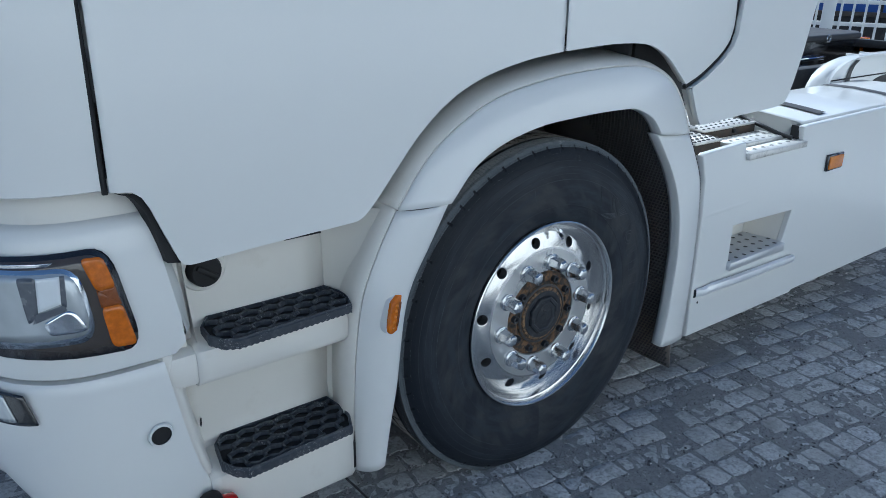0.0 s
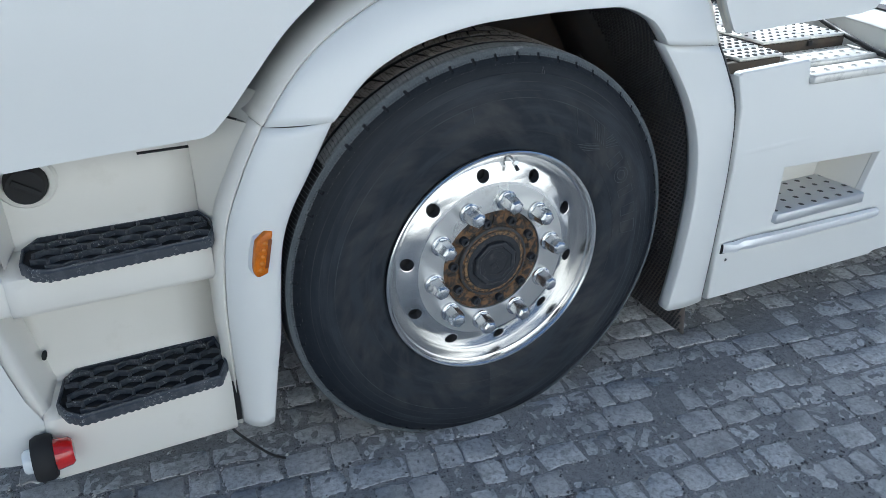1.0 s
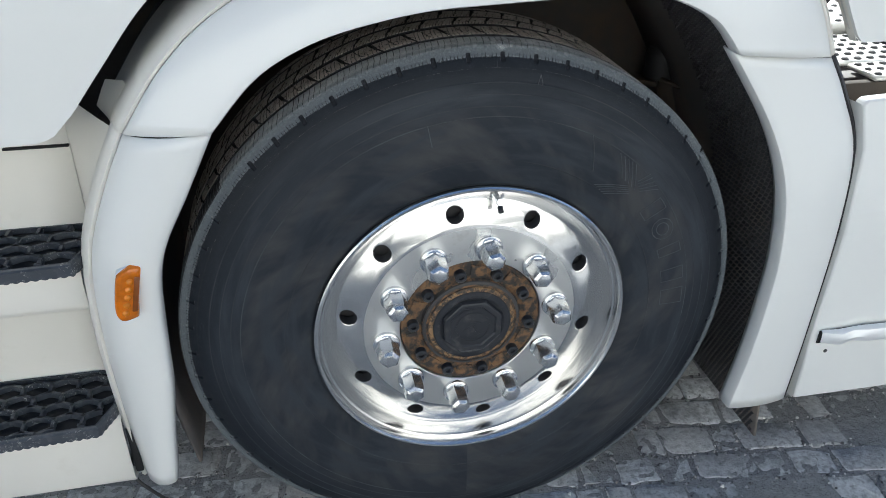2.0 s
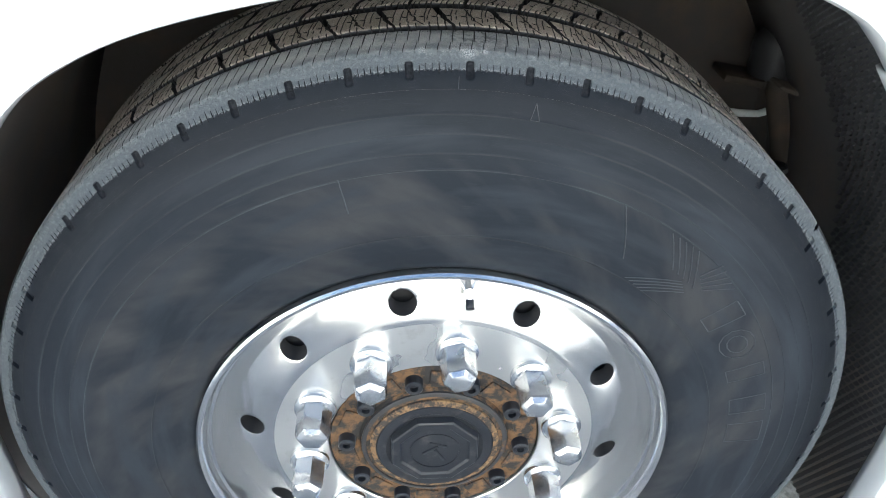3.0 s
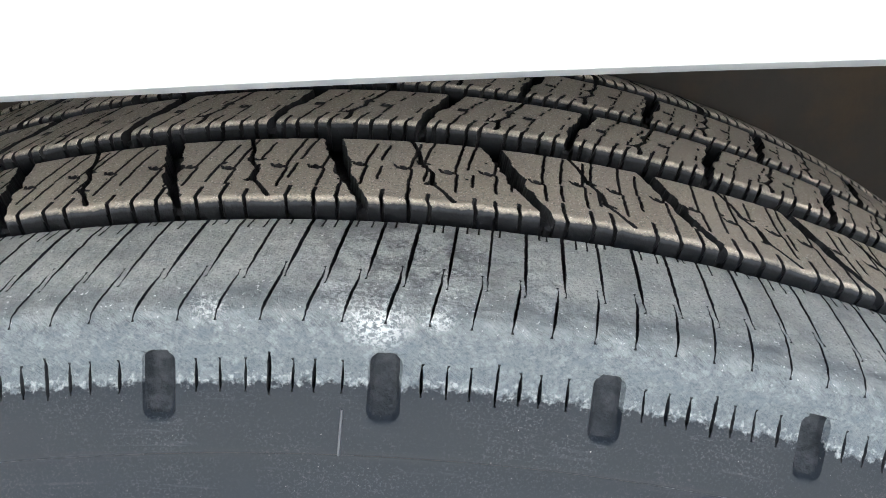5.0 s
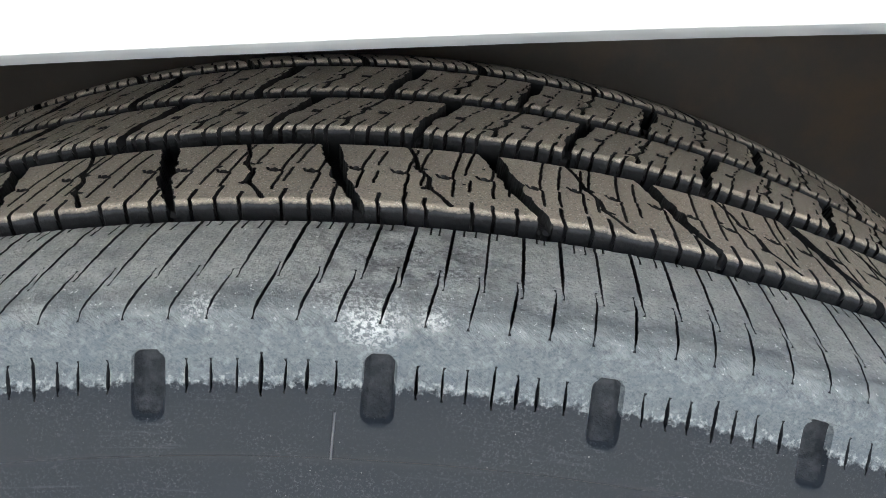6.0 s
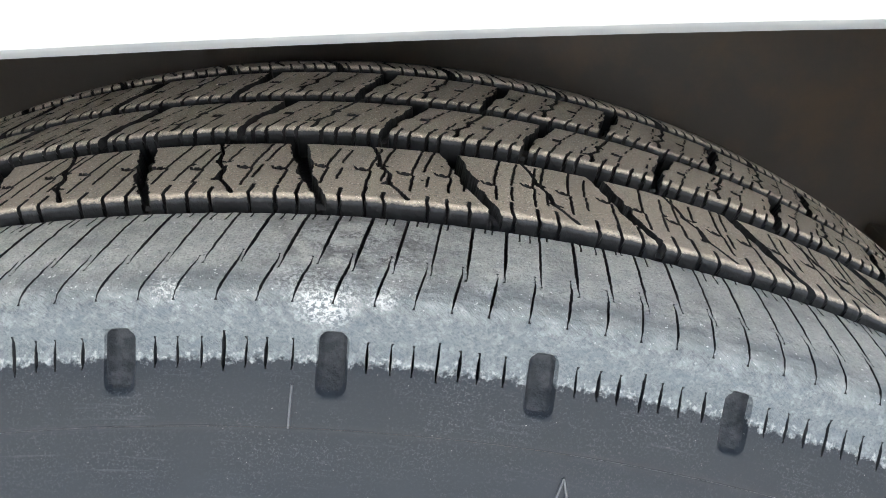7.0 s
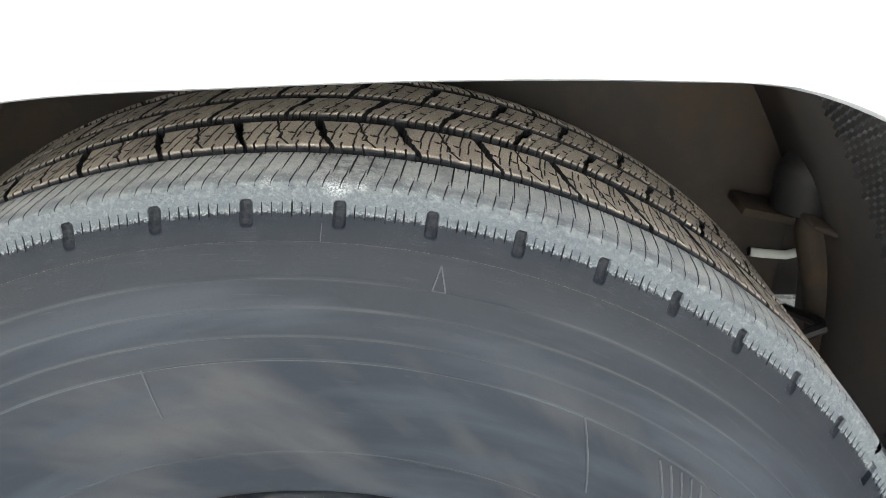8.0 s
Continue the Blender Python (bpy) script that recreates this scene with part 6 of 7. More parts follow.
marker = empty("side_marker_lamp", truck, pose(0.003, 0.002, -0.002))
lens_line = curve_points([(-0.5771, 0.7274), (-0.5629, 0.7249), (-0.5607, 0.7220), (-0.5682, 0.6938), (-0.5749, 0.6644), (-0.5791, 0.6359), (-0.5816, 0.6321), (-0.6008, 0.6300), (-0.6088, 0.6384), (-0.6110, 0.6552), (-0.6065, 0.6846), (-0.6008, 0.7090), (-0.5967, 0.7157), (-0.5771, 0.7274)], 48)
lens_line = [tuple(p)[:2] for p in lens_line][:-1]
part("marker_housing", lens_shell(lens_line, [(1.24, 0.0340), (1.13, 0.0200), (1.06, 0.0120), (1.045, 0.0110)], 0.30), WHITE, marker, "white moulded housing round the lens")
part("marker_seal", lens_shell(lens_line, [(1.02, 0.022), (1.045, 0.0125), (1.0, 0.0115)], 0.30), GAP, marker, "thin black seal round the lens")
part("marker_lens", lens_shell(lens_line, [(1.03, 0.0145), (1.0, 0.0050), (0.955, 0.0015), (0.86, -0.0005), (0.60, -0.0012)], 0.30), AMBER, marker, "orange side marker lens")
for k in range(5):
    part("marker_diode", moved(revolve([(0.0, -0.0040), (0.0035, -0.0034), (0.0058, -0.0010), (0.0068, 0.002)], 14), pose(-0.5960 + 0.0038 * k, -0.0034 + 0.0012 * k, 0.6470 + 0.0140 * k, 0, 0, 17)), AMBER_DARK, marker, "bright diode cell")
# brown strip that paints in the shaded right side of the lens
part("marker_strip", moved(box(-0.0042, 0.0042, -0.0012, 0.0012, -0.032, 0.032, 0.001), pose(-0.5755, 0.0022, 0.678, 0, 13, 17)), AMBER_BROWN, marker, "brown strip for the shaded edge of the lens")
outline = empty("outline_lamp", truck)
part("lamp_collar", moved(revolve([(0.028, 0.022), (0.044, 0.020), (0.049, 0.010), (0.049, -0.012), (0.044, -0.020), (0.028, -0.022)], 28), pose(-1.070, 0.045, 0.287, 0, 0, 90)), GAP, outline, "black rubber lamp collar")
part("red_lens", moved(revolve([(0.0, -0.058), (0.024, -0.056), (0.030, -0.050), (0.035, -0.014)], 24), pose(-1.070, 0.045, 0.287, 0, 0, 90)), RED, outline, "red lamp lens")
part("clear_lens", moved(revolve([(0.0, 0.040), (0.022, 0.039), (0.026, 0.034), (0.028, 0.012)], 24), pose(-1.070, 0.045, 0.287, 0, 0, 90)), CLEAR, outline, "clear lamp lens")
part("loose_cable", tube(curve_points([(-0.690, 0.16, 0.20), (-0.685, 0.11, 0.175), (-0.655, 0.10, 0.130), (-0.60, 0.11, 0.05), (-0.560, 0.125, 0.006)], 20), 0.0035, 6), CABLE, truck, "thin black loose cable")

# ---- side skirt and the deck behind the cab ----
skirt_out = [(0.752, 0.205), (0.745, 0.40), (0.745, 0.635), (0.726, 0.815), (0.695, 0.905), (0.705, 0.913), (0.950, 0.924), (0.957, 0.918), (0.972, 0.856), (1.374, 0.857), (1.362, 0.934), (1.40, 0.937), (2.07, 0.945), (4.2, 0.955), (4.2, 0.195), (1.515, 0.205), (1.497, 0.194)]
recess = [(0.958, 0.605), (1.385, 0.590), (1.343, 0.440), (0.963, 0.436)]
soften(part("side_skirt", prism(skirt_out, 0.020, 0.046, [recess]), WHITE, truck, "white side skirt behind the wheel", smooth=True), 0.005)
part("skirt_front_edge", loft([[(x - 0.002, 0.024, z) for x, z in skirt_out[:5]], [(x - 0.010, 0.09, z) for x, z in skirt_out[:5]]]), WHITE, truck)
part("recess_box", loft([[(x, 0.044, z) for x, z in recess + recess[:1]], [(x, 0.19, z) for x, z in [(0.985, 0.600), (1.34, 0.587), (1.32, 0.445), (0.985, 0.440), (0.985, 0.600)]]]), CREAM, truck)
part("recess_back", prism([(0.95, 0.62), (1.40, 0.62), (1.40, 0.42), (0.95, 0.42)], 0.185, 0.19), CREAM, truck)


def dotted_plate(x0, x1, y0, y1, z, nx, ny, label, thick=0.022, domes=0.0, mat=None, hole=0.0106):
    plate = empty("tread_plate", truck)
    plate["label"] = label
    soften(part("plate", box(x0, x1, y0, y1, z - thick, z, 0.003), mat or PLATE, plate), min(0.008, thick * 0.3), 3)
    dots, rims = [], []
    for i in range(nx):
        for j in range(ny):
            cx = x0 + (x1 - x0) * (i + 0.5 + (0.0 if ny == 1 or domes else 0.25 if j % 2 else -0.25)) / nx
            cy = y0 + (y1 - y0) * (j + 0.5) / ny
            face_up = pose(cx, cy, z, 90, 0, 0) @ pose(0, 0, 0, 180, 0, 0)
            if domes:
                dots.append(moved(revolve([(0.0, -0.6 * domes), (0.6 * domes, -0.52 * domes), (0.95 * domes, -0.2 * domes), (domes, 0.001)], 10), face_up))
                continue
            rims.append(moved(revolve([(hole * 1.40, 0.0), (hole * 1.26, -0.0018), (hole * 1.05, -0.0020), (hole, 0.001)], 12), face_up))
            dots.append(moved(revolve([(0.0, 0.0), (hole * 1.02, -0.0006)], 10), pose(0, 0, 0.0005) @ face_up))
    if rims:
        part("grip_rims", joined(*rims), mat or PLATE, plate)["kind"] = "stuff"
    part("grip_pattern", joined(*dots), DOT, plate)["kind"] = "stuff"


dotted_plate(0.953, 1.345, 0.003, 0.185, 0.462, 7, 4, "perforated aluminium step plate in the recess", 0.034, mat=STEP_ALU, hole=0.0092)
dotted_plate(0.968, 1.376, 0.004, 0.078, 0.880, 7, 1, "perforated aluminium deck edge step", 0.024, hole=0.0085)
dotted_plate(1.02, 1.345, 0.085, 0.200, 0.892, 7, 3, "perforated aluminium deck plate", 0.030, hole=0.0070)
dotted_plate(0.62, 0.968, 0.215, 0.400, 0.918, 12, 6, "aluminium deck plate with dark grip domes", 0.010, 0.0076)
dotted_plate(0.80, 0.970, 0.125, 0.212, 0.916, 6, 3, "aluminium deck plate with dark grip domes", 0.010, 0.0076)
# catwalk domes are dark all over, which paints in their shade
dotted_plate(0.975, 1.170, 0.206, 0.440, 0.928, 6, 7, "aluminium catwalk plate with grip domes darkened for their shade", 0.009, 0.0060)
dotted_plate(1.176, 1.322, 0.206, 0.440, 0.928, 4, 7, "aluminium catwalk plate with grip domes darkened for their shade", 0.009, 0.0060)
dotted_plate(0.74, 1.34, 0.46, 0.86, 0.925, 14, 9, "aluminium catwalk plate with grip domes darkened for their shade", 0.036, 0.0075)
part("plate_front", box(0.975, 1.330, 0.209, 0.226, 0.845, 0.918, 0.002), MUD, truck, "dark brown front of the catwalk plate")
part("plate_front", box(0.70, 0.965, 0.128, 0.146, 0.845, 0.905, 0.002), MUD, truck, "dark brown front of the deck plate")
soften(part("plate_bolt", box(1.164, 1.182, 0.200, 0.212, 0.900, 0.916, 0.002), GAP, truck, "dark bolt pocket in the catwalk front"), 0.002)
part("deck_support", joined(box(0.74, 1.40, 0.16, 0.86, 0.70, 0.845, 0.01)), STEEL, truck, "dark steel deck supports")
part("skirt_strip", loft([[(0.766, 0.018, 0.366), (0.800, 0.012, 0.365), (0.836, 0.014, 0.366), (0.862, 0.010, 0.366), (1.0, 0.010, 0.363), (1.440, 0.012, 0.357), (1.458, 0.018, 0.359)],
                          [(0.764, 0.012, 0.369), (0.800, -0.003, 0.368), (0.836, 0.004, 0.370), (0.862, -0.004, 0.370), (1.0, -0.004, 0.366), (1.440, -0.002, 0.360), (1.460, 0.012, 0.361)],
                          [(0.763, 0.011, 0.382), (0.800, -0.007, 0.383), (0.836, -0.001, 0.382), (0.862, -0.008, 0.385), (1.0, -0.007, 0.381), (1.440, -0.005, 0.373), (1.458, 0.012, 0.371)],
                          [(0.762, 0.012, 0.395), (0.800, -0.003, 0.396), (0.836, 0.006, 0.397), (0.862, -0.003, 0.400), (1.0, -0.003, 0.395), (1.440, -0.002, 0.384), (1.455, 0.012, 0.381)],
                          [(0.764, 0.018, 0.398), (0.800, 0.013, 0.399), (0.836, 0.015, 0.400), (0.862, 0.012, 0.403), (1.0, 0.012, 0.398), (1.440, 0.013, 0.387), (1.452, 0.018, 0.384)]]), TRIM, truck, "bent bright aluminium trim strip")
part("strip_gap", prism([(0.761, 0.3635), (0.862, 0.3638), (1.0, 0.3605), (1.459, 0.3545), (1.455, 0.380), (1.0, 0.393), (0.862, 0.397), (0.761, 0.394)], 0.0165, 0.022), GAP, truck, "dark gap behind the trim strip")
part("skirt_crease", loft([[(x, 0.0203 - b * (1 - abs(2 * k - 1)), z + 0.022 * (k - 0.5)) for x, z, b in ((0.750, 0.680, 0.0), (0.80, 0.681, 0.0016), (0.90, 0.683, 0.0018), (1.0, 0.686, 0.0010), (1.10, 0.688, 0.0))] for k in (0.0, 0.35, 0.5, 0.75, 1.0)]), WHITE, truck, "faint crease of the skirt")
refl = empty("side_reflector", truck)
soften(part("reflector_frame", box(1.590, 1.722, 0.008, 0.021, 0.722, 0.792, 0.003), LAMP_BLACK, refl), 0.002)
part("reflector_lens", box(1.599, 1.713, 0.003, 0.012, 0.730, 0.784, 0.002), AMBER_DARK, refl, "orange side reflector")
part("skirt_screws", joined(*[moved(revolve([(0.0, -0.003), (0.004, -0.002), (0.005, 0.001)], 8), pose(x, 0.020, z)) for x, z in ((0.792, 0.336),)]), DOT, truck)
# tank with its sloping white cover, straps
cover_prof = [(0.046, 0.935), (0.052, 0.946), (0.075, 0.950), (0.18, 0.960), (0.30, 0.968), (0.42, 0.966), (0.46, 0.958), (0.48, 0.93), (0.48, 0.70)]
thicken(part("tank_cover", loft([[(x, y, z + dz) for y, z in cover_prof] for x, dz in ((1.385, -0.004), (1.41, 0.0), (1.9, 0.004), (2.70, 0.004))]), WHITE, truck, "sunlit white tank cover"), 0.004)
end = bmesh.new()
end.faces.new([end.verts.new((1.392, y, z - 0.004)) for y, z in cover_prof + [(0.046, 0.70)]])
part("tank_end", end, WHITE, truck)
for x in (1.56, 2.30):
    line = [(y, z + 0.007) for y, z in cover_prof[2:7]]
    part("tank_strap", loft([[(x + d - 0.5 * (y - 0.075) * 0.0, y, z) for y, z in line] for d in (0.0, 0.07)]), BLACK, truck, "black tank strap")
part("deck_hose", tube(curve_points([(1.42, 0.46, 0.955), (1.385, 0.38, 0.950), (1.356, 0.31, 0.938), (1.346, 0.25, 0.925), (1.325, 0.18, 0.916), (1.330, 0.10, 0.895), (1.335, 0.05, 0.888)], 24), 0.0085, 10), CABLE, truck, "black hose across the deck")
part("hose_block", box(1.366, 1.389, 0.040, 0.078, 0.874, 0.934, 0.004), BLACK, truck)
part("coupling_cap_red", moved(revolve([(0.0, -0.030), (0.017, -0.026), (0.022, 0.0), (0.020, 0.026), (0.0, 0.030)], 18), pose(1.070, 0.42, 1.012, 80, 0, 10)), RED, truck, "red coupling cap on the cab's back")
for _x, _z in ((1.050, 1.040), (1.086, 0.978)):
    part("coupling_cap_orange", moved(revolve([(0.0, -0.014), (0.018, -0.012), (0.021, 0.0), (0.018, 0.010)], 16), pose(_x, 0.415, _z, 70, 0, 10)), AMBER, truck, "orange coupling cap")
part("cab_support", joined(box(0.66, 0.78, 0.30, 0.55, 0.92, 1.16, 0.02), tube([(0.72, 0.34, 0.90), (0.70, 0.30, 1.15)], 0.03, 14)), BLACK, truck, "black cab mount")

# rear wing, fifth wheel and frame
rear_arc = curve_points([(2.44, 0.60), (2.45, 0.82), (2.475, 0.92), (2.535, 1.005), (2.64, 1.052), (2.79, 1.075), (3.12, 1.078), (3.50, 1.070), (3.72, 1.01), (3.84, 0.85), (3.86, 0.60)], 40).tolist()
thicken(part("rear_wing", loft([[(x, y, z + d) for x, z in rear_arc] for y, d in ((0.50, -0.03), (0.515, -0.006), (0.54, 0.0), (0.58, -0.004), (0.61, -0.02))]), WHITE, truck, "white rounded rear wheel wing"), 0.006)
part("rear_wing_side", prism([(x, z) for x, z in rear_arc] + [(3.15 - 0.52 * math.cos(radians(a)), 0.44 + 0.52 * math.sin(radians(a))) for a in range(172, 6, -6)], 0.490, 0.506), WHITE, truck, "white side of the rear wheel wing")
for _x in (2.86, 3.02):
    part("wing_crease", tube([(_x, y, 1.074 + 0.004 * math.sin((y - 0.52) / 0.46 * math.pi)) for y in (0.505, 0.52, 0.55, 0.58, 0.60)], 0.007, 8), WHITE, truck, "moulded crease of the rear wing")
part("wing_strap", loft([[(x, y, z) for x, z in ((2.655, 0.94), (2.665, 1.00), (2.69, 1.035), (2.74, 1.062))] for y in (0.4860, 0.4862)] + [[(x + 0.05, y, z) for x, z in ((2.655, 0.94), (2.665, 1.00), (2.69, 1.035), (2.74, 1.062))] for y in (0.4862, 0.4864)]), BLACK, truck, "black strap on the rear wing")
part("wing_line", box(2.50, 3.60, 0.4860, 0.4895, 0.965, 0.972, 0.001), GAP, truck, "thin dark joint of the rear wing")
rear_wheel = empty("rear_wheel", truck, pose(3.15, 0.53, 0.50))
part("rear_tyre", revolve([(0.28, 0.0), (0.40, -0.03), (0.49, 0.0), (0.50, 0.03), (0.50, 0.27), (0.49, 0.30), (0.28, 0.30)], 64), BLACK, rear_wheel)
fifth = empty("fifth_wheel", truck)
part("coupling_plate", moved(box(-0.48, 0.48, -0.50, 0.50, -0.03, 0.03, 0.02), pose(4.70, 1.25, 0.99, 0, 5, 0)), BLACK, fifth, "black greasy coupling plate")
part("coupling_base", box(4.1, 5.0, 0.82, 1.7, 0.86, 0.96, 0.02), STEEL, fifth)
part("rear_frame_rail", box(-1.2, 5.2, 1.60, 1.68, 0.70, 0.98, 0.01), BLACK, truck)
part("black_rear_box", slab([(3.05, 1.02), (3.88, 1.02), (4.02, 1.10), (4.02, 1.58), (3.05, 1.58)], 0.74, 1.10), LAMP_BLACK, truck, "glossy black box on the frame")
soften(part("rear_box_lid", slab([(3.02, 1.00), (3.90, 1.00), (4.05, 1.09), (4.05, 1.60), (3.02, 1.60)], 1.085, 1.125), BLACK, truck, "black lid of the box on the frame"), 0.012, 3)
part("rear_box_badge", moved(revolve([(0.016, 0.0), (0.018, -0.004), (0.024, -0.004), (0.026, 0.0)], 20), pose(3.46, 1.0, 1.104)), CHROME, truck, "small round chrome ring on the lid")
for _k, (_x0, _x1, _z) in enumerate(((3.12, 3.42, 0.975), (3.10, 3.30, 0.925), (3.12, 3.36, 0.885))):
    part("rear_box_bracket", box(_x0, _x1, 0.985, 1.018, _z, _z + 0.022, 0.004), CHROME, truck, "bright bracket on the black box")
part("rear_beacon", joined(tube([(4.40, 1.20, 0.80), (4.40, 1.20, 1.02)], 0.012, 8), moved(box(-0.045, 0.045, -0.03, 0.03, -0.025, 0.025, 0.008), pose(4.40, 1.20, 1.035))), AMBER, truck, "orange lamp behind the frame")
part("air_pipes", joined(*[tube(curve_points([(1.5, 0.9 + 0.05 * k, 1.0), (1.9, 0.95 + 0.06 * k, 1.05), (2.4, 0.9 + 0.04 * k, 1.08)], 10), 0.015, 8) for k in range(5)]), PLATE, truck, "silvery pipes on the frame")

# ---- the yard ----
big = bmesh.new()
bmesh.ops.create_grid(big, x_segments=2, y_segments=2, size=400)
ground = part("ground", moved(big, pose(0, 0, -0.022)), YARD, None, smooth=False)
tagged(ground, "sunlit grey paved yard", "ground", kind="structure")
pave = tagged(empty("pavement"), "worn grey stone paving with gritty joints", "paving", kind="structure")
bx, by = np.linspace(-2.1, 3.1, 560), np.linspace(-1.7, 1.0, 300)
bed_v = []
for x in bx:
    for y in by:
        p = Vector((x, y, 0))
        bed_v.append((x, y, -0.0014 + 0.0034 * noise.noise(p * 5) + 0.0030 * noise.noise(p * 38) + 0.0016 * noise.noise(p * 95)))
bed_i, bed_j = np.meshgrid(np.arange(len(bx) - 1), np.arange(len(by) - 1), indexing="ij")
bed_i, bed_j = bed_i.ravel(), bed_j.ravel()
nb = len(by)
bed_f = np.stack([bed_i * nb + bed_j, (bed_i + 1) * nb + bed_j, (bed_i + 1) * nb + bed_j + 1, bed_i * nb + bed_j + 1], 1).tolist()
mesh_part("joint_bed", grid_mesh("joint_bed", bed_v, bed_f), GRIT, pave, "dark gritty joints")
bed = bmesh.new()
bmesh.ops.create_grid(bed, x_segments=40, y_segments=30, size=0.5)
for v in bed.verts:
    v.co.x, v.co.y, v.co.z = v.co.x * 12.0 + 1.4, v.co.y * 7.0 + 0.55, -0.012
part("outer_bed", bed, GRIT, pave)

# ---- fence and parked trailers in the distance ----


def fence():
    ob = tagged(empty("fence", None, pose(7.8, 3.2, 0, 0, 0, -64)), "white metal bar fence beside the yard", "fence")
    post = None
    for k in range(-2, 3):
        if post is None:
            post = part("post", box(-0.07, 0.07, -0.07, 0.07, -0.02, 2.1, 0.01), FENCE, ob)
            o = post
        else:
            o = new("post", post.data)
            o.parent = ob
        o.location = (0.05 + 2.4 * k, 0, 0)
    for z in (0.12, 0.91, 1.16, 1.95):
        part("rail", box(-4.9, 4.9, -0.022, 0.022, z, z + 0.045, 0.006), FENCE, ob)
    bar = None
    for k in range(76):
        if bar is None:
            bar = part("bar", box(-0.013, 0.013, -0.045, -0.023, 0.06, 2.05, 0.004), FENCE, ob)
            o = bar
        else:
            o = new("bar", bar.data)
            o.parent = ob
        o.location = (-4.85 + 0.129 * k, 0, 0)
    return ob


fence()


def trailer(m, cover):
    ob = tagged(empty("trailer", None, m), "parked trailer with a blue tarpaulin behind the fence", "trailer", group="parked trailers")
    part("tarpaulin", box(-4, 4, -1.2, 1.2, 0.92, 3.8, 0.06), cover, ob)
    part("trailer_frame", box(-4, 4, -1.1, 1.1, 0.55, 0.92, 0.03), BLACK, ob)
    part("light_bar", box(-4, 4, -1.24, -1.2, 0.88, 0.95, 0.01), STEEL, ob)
    for k in range(13):
        part("tarpaulin_strap", box(-3.9 + 0.65 * k, -3.84 + 0.65 * k, -1.225, -1.2, 0.95, 3.7, 0.004), BLACK, ob)
    for k in range(3):
        part("trailer_wheel", moved(revolve([(0.0, 0.0), (0.3, 0.0), (0.46, -0.02), (0.5, 0.03), (0.5, 0.3), (0, 0.3)], 32), pose(1.0 + 1.2 * k, -1.15, 0.5)), BLACK, ob)
    return ob


trailer(pose(11.4, 5.6, 0, 0, 0, -64), BLUE)
trailer(pose(15.4, -3.6, 0, 0, 0, -64), BLUE)

# ---- unseen white wall, added to bounce sunlight onto the truck ----
CLAD = material("white_bounce_cladding", (0.76, 0.75, 0.72), 0.55, vary=0.05, scale=1.5, bump=0.2, bump_scale=30)
bounce_wall = tagged(empty("bounce_wall_south", None, pose(0, -8.5, 0)), "unseen white wall added to bounce sunlight", "wall", kind="structure")
for k in range(12):
    part("bounce_panel", box(-24 + 4.5 * k, -19.52 + 4.5 * k, -0.15, 0.0, 0.25, 6.2, 0.02), CLAD, bounce_wall)
part("plinth", box(-24, 30, -0.15, 0.04, -0.02, 0.26, 0.02), YARD, bounce_wall)

# ---- paving stones ----


def stone(rng, x0, x1, y0, y1, z):
    """A worn sett: jittered outline, rounded top edge."""
    j = 0.0065
    w, h = x1 - x0, y1 - y0
    c = 0.10 * min(w, h)
    pts = [(x0 + c, y0), (x0 + w * 0.5, y0), (x1 - c, y0), (x1, y0 + c), (x1, y1 - c), (x1 - c, y1), (x0 + w * 0.5, y1), (x0 + c, y1), (x0, y1 - c), (x0, y0 + c)]
    pts = [(x + rng.uniform(-j, j) * 0.8, y + rng.uniform(-j, j) * 0.8) for x, y in pts]
    pts = [q for a, b in zip(pts, pts[1:] + pts[:1]) for q in (a, ((a[0] + b[0]) / 2 + rng.uniform(-0.003, 0.003), (a[1] + b[1]) / 2 + rng.uniform(-0.003, 0.003)))]
    cx, cy = (x0 + x1) / 2, (y0 + y1) / 2
    tx, ty = rng.uniform(-0.006, 0.006), rng.uniform(-0.006, 0.006)
    v = []
    for s, d in ((1.0, -0.022), (1.0, -0.0060), (0.962, -0.0022), (0.90, 0.0)):
        for x, y in pts:
            px, py = cx + (x - cx) * s, cy + (y - cy) * s
            v.append((px, py, z + d + (px - cx) * tx + (py - cy) * ty + rng.uniform(-0.0006, 0.0006)))
    n = len(pts)
    f = [(k * n + i, k * n + (i + 1) % n, (k + 1) * n + (i + 1) % n, (k + 1) * n + i) for k in range(3) for i in range(n)]
    f.append(tuple(3 * n + i for i in range(n)))
    return v, f


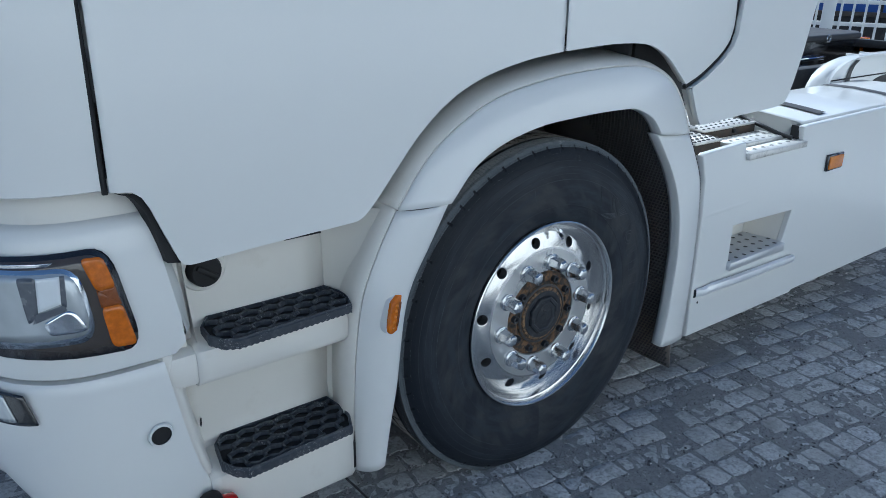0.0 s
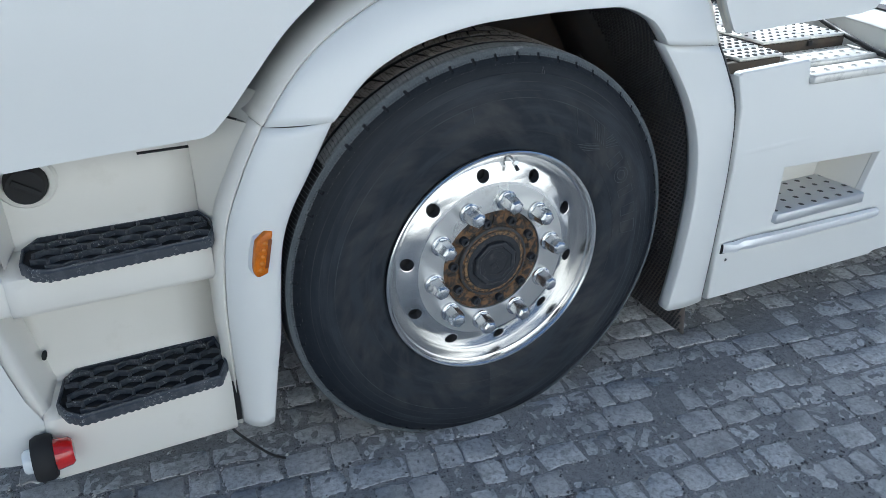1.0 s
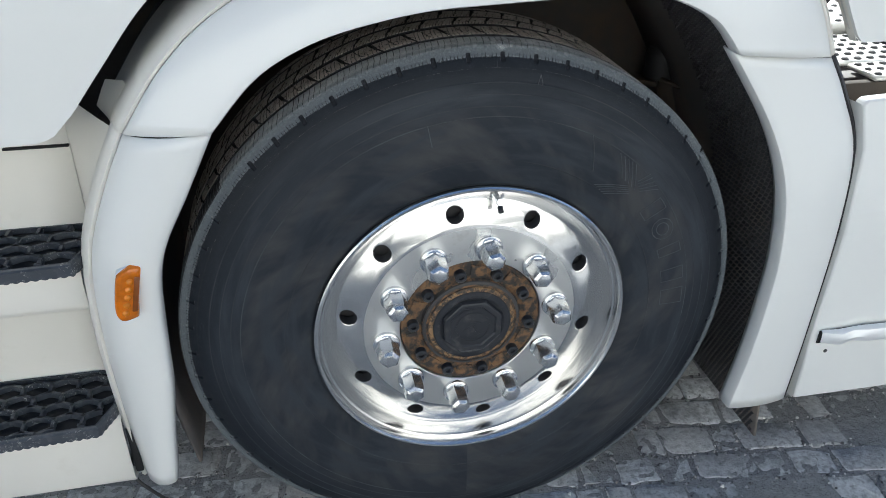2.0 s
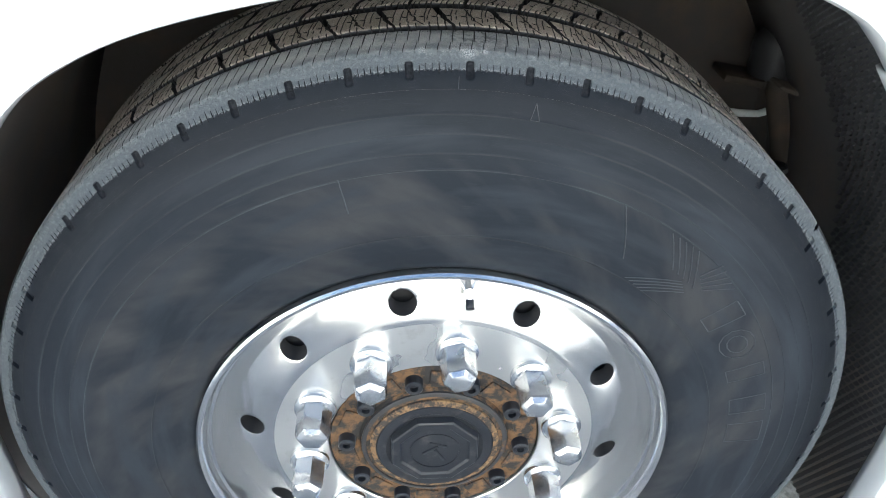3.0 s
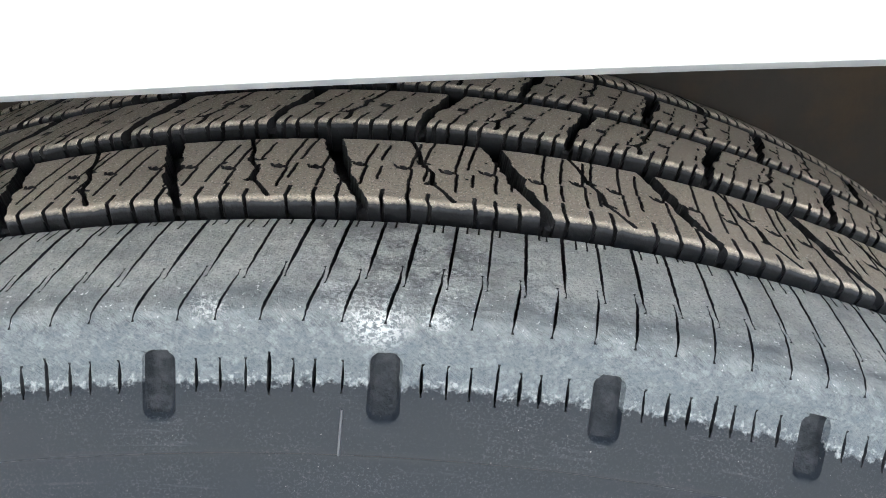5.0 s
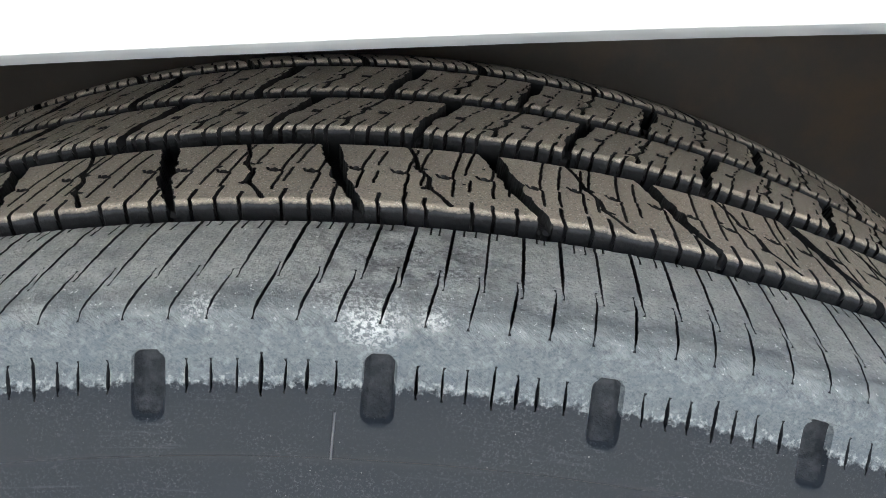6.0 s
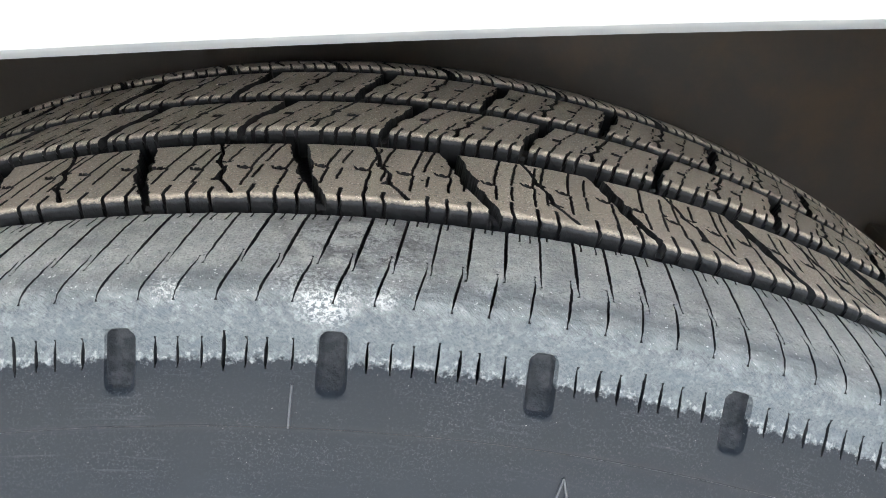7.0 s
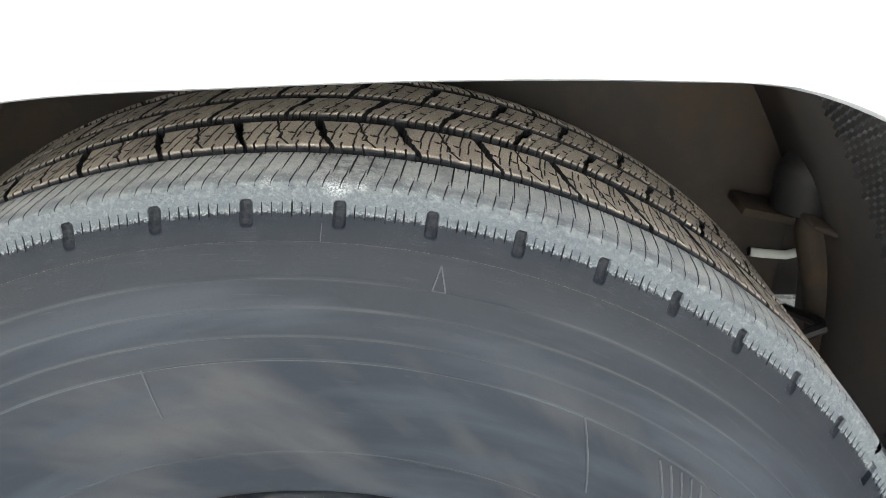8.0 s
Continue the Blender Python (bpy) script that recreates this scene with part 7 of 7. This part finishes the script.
rng = random.Random(21)
turn = pose(0, 0, 0, 0, 0, -7.5)
single, rest_v, rest_f, edges_of = 0, [], [], []
y = -2.1
while y < 3.2:
    h = rng.uniform(0.078, 0.100)
    x = -3.2 + rng.uniform(0, 0.1)
    while x < 6.0:
        w = rng.choice((0.070, 0.085, 0.095, 0.105, 0.125, 0.15)) * rng.uniform(0.92, 1.08)
        g = rng.uniform(0.0015, 0.0065)
        v, f = stone(rng, x + g, x + w - g, y + g, y + h - g, rng.uniform(-0.0030, 0.0020))
        v = [tuple(turn @ Vector(p)) for p in v]
        cx, cy = v[0][0], v[0][1]
        if -1.7 < cx < 2.6 and -1.3 < cy < 0.9:
            edges_of.append([p[:2] for p in v[:20:2]])
        if single < 300 and -0.75 < cx < 1.75 and -0.95 < cy < 0.42:
            me = grid_mesh("paver", v, f)
            mesh_part("paver", me, STONE, pave, smooth=True)
            single += 1
        else:
            o = len(rest_v)
            rest_v += v
            rest_f += [tuple(q + o for q in g_) for g_ in f]
        x += w
    y += h
others = mesh_part("paver_field", grid_mesh("paver_field", rest_v, rest_f), STONE, pave)
others["kind"] = "stuff"
# grit and chips lying about
rng = random.Random(5)
gv, gf = [], []


def chip(x, y_, s, z):
    o = len(gv)
    gv.extend([(x + s * rng.uniform(0.6, 1.2) * a, y_ + s * rng.uniform(0.6, 1.2) * c, z + s * d) for a, c, d in ((-1, 0, 0), (1, 0.2, 0), (0, 1, 0), (0, -1, 0), (0.1, 0, 0.9))])
    gf.extend([tuple(q + o for q in f) for f in ((0, 3, 4), (3, 1, 4), (1, 2, 4), (2, 0, 4))])


for i in range(3500):
    chip(rng.uniform(-1.6, 2.6), rng.uniform(-1.2, 0.9), rng.choice((0.0010, 0.0014, 0.0020, 0.0028)) * rng.uniform(0.7, 1.3), rng.uniform(-0.001, 0.0008))
for ring in edges_of:
    heap = rng.choice((6, 12, 22, 36))
    for i in range(heap):
        k = rng.randrange(10)
        (ax, ay), (bx, by) = ring[k], ring[(k + 1) % 10]
        t = rng.random()
        chip(ax + (bx - ax) * t + rng.gauss(0, 0.006), ay + (by - ay) * t + rng.gauss(0, 0.006), rng.choice((0.0018, 0.0028, 0.0040, 0.0056)) * rng.uniform(0.7, 1.3), rng.uniform(-0.0015, 0.0010))
CHIP = material("stone_chip", (0.30, 0.30, 0.30), 0.8, vary=0.4, scale=200)
_ge = CHIP.node_tree.nodes.new("ShaderNodeNewGeometry")
mixed(CHIP, ranged(CHIP, _ge.outputs["Random Per Island"], 0.45, 0.55), (0.075, 0.075, 0.08))
mixed(CHIP, ranged(CHIP, _ge.outputs["Random Per Island"], 0.90, 0.93), (0.62, 0.62, 0.60))
chips = mesh_part("stone_chips", grid_mesh("stone_chips", gv, gf), CHIP, pave, smooth=False)
chips["kind"] = "stuff"
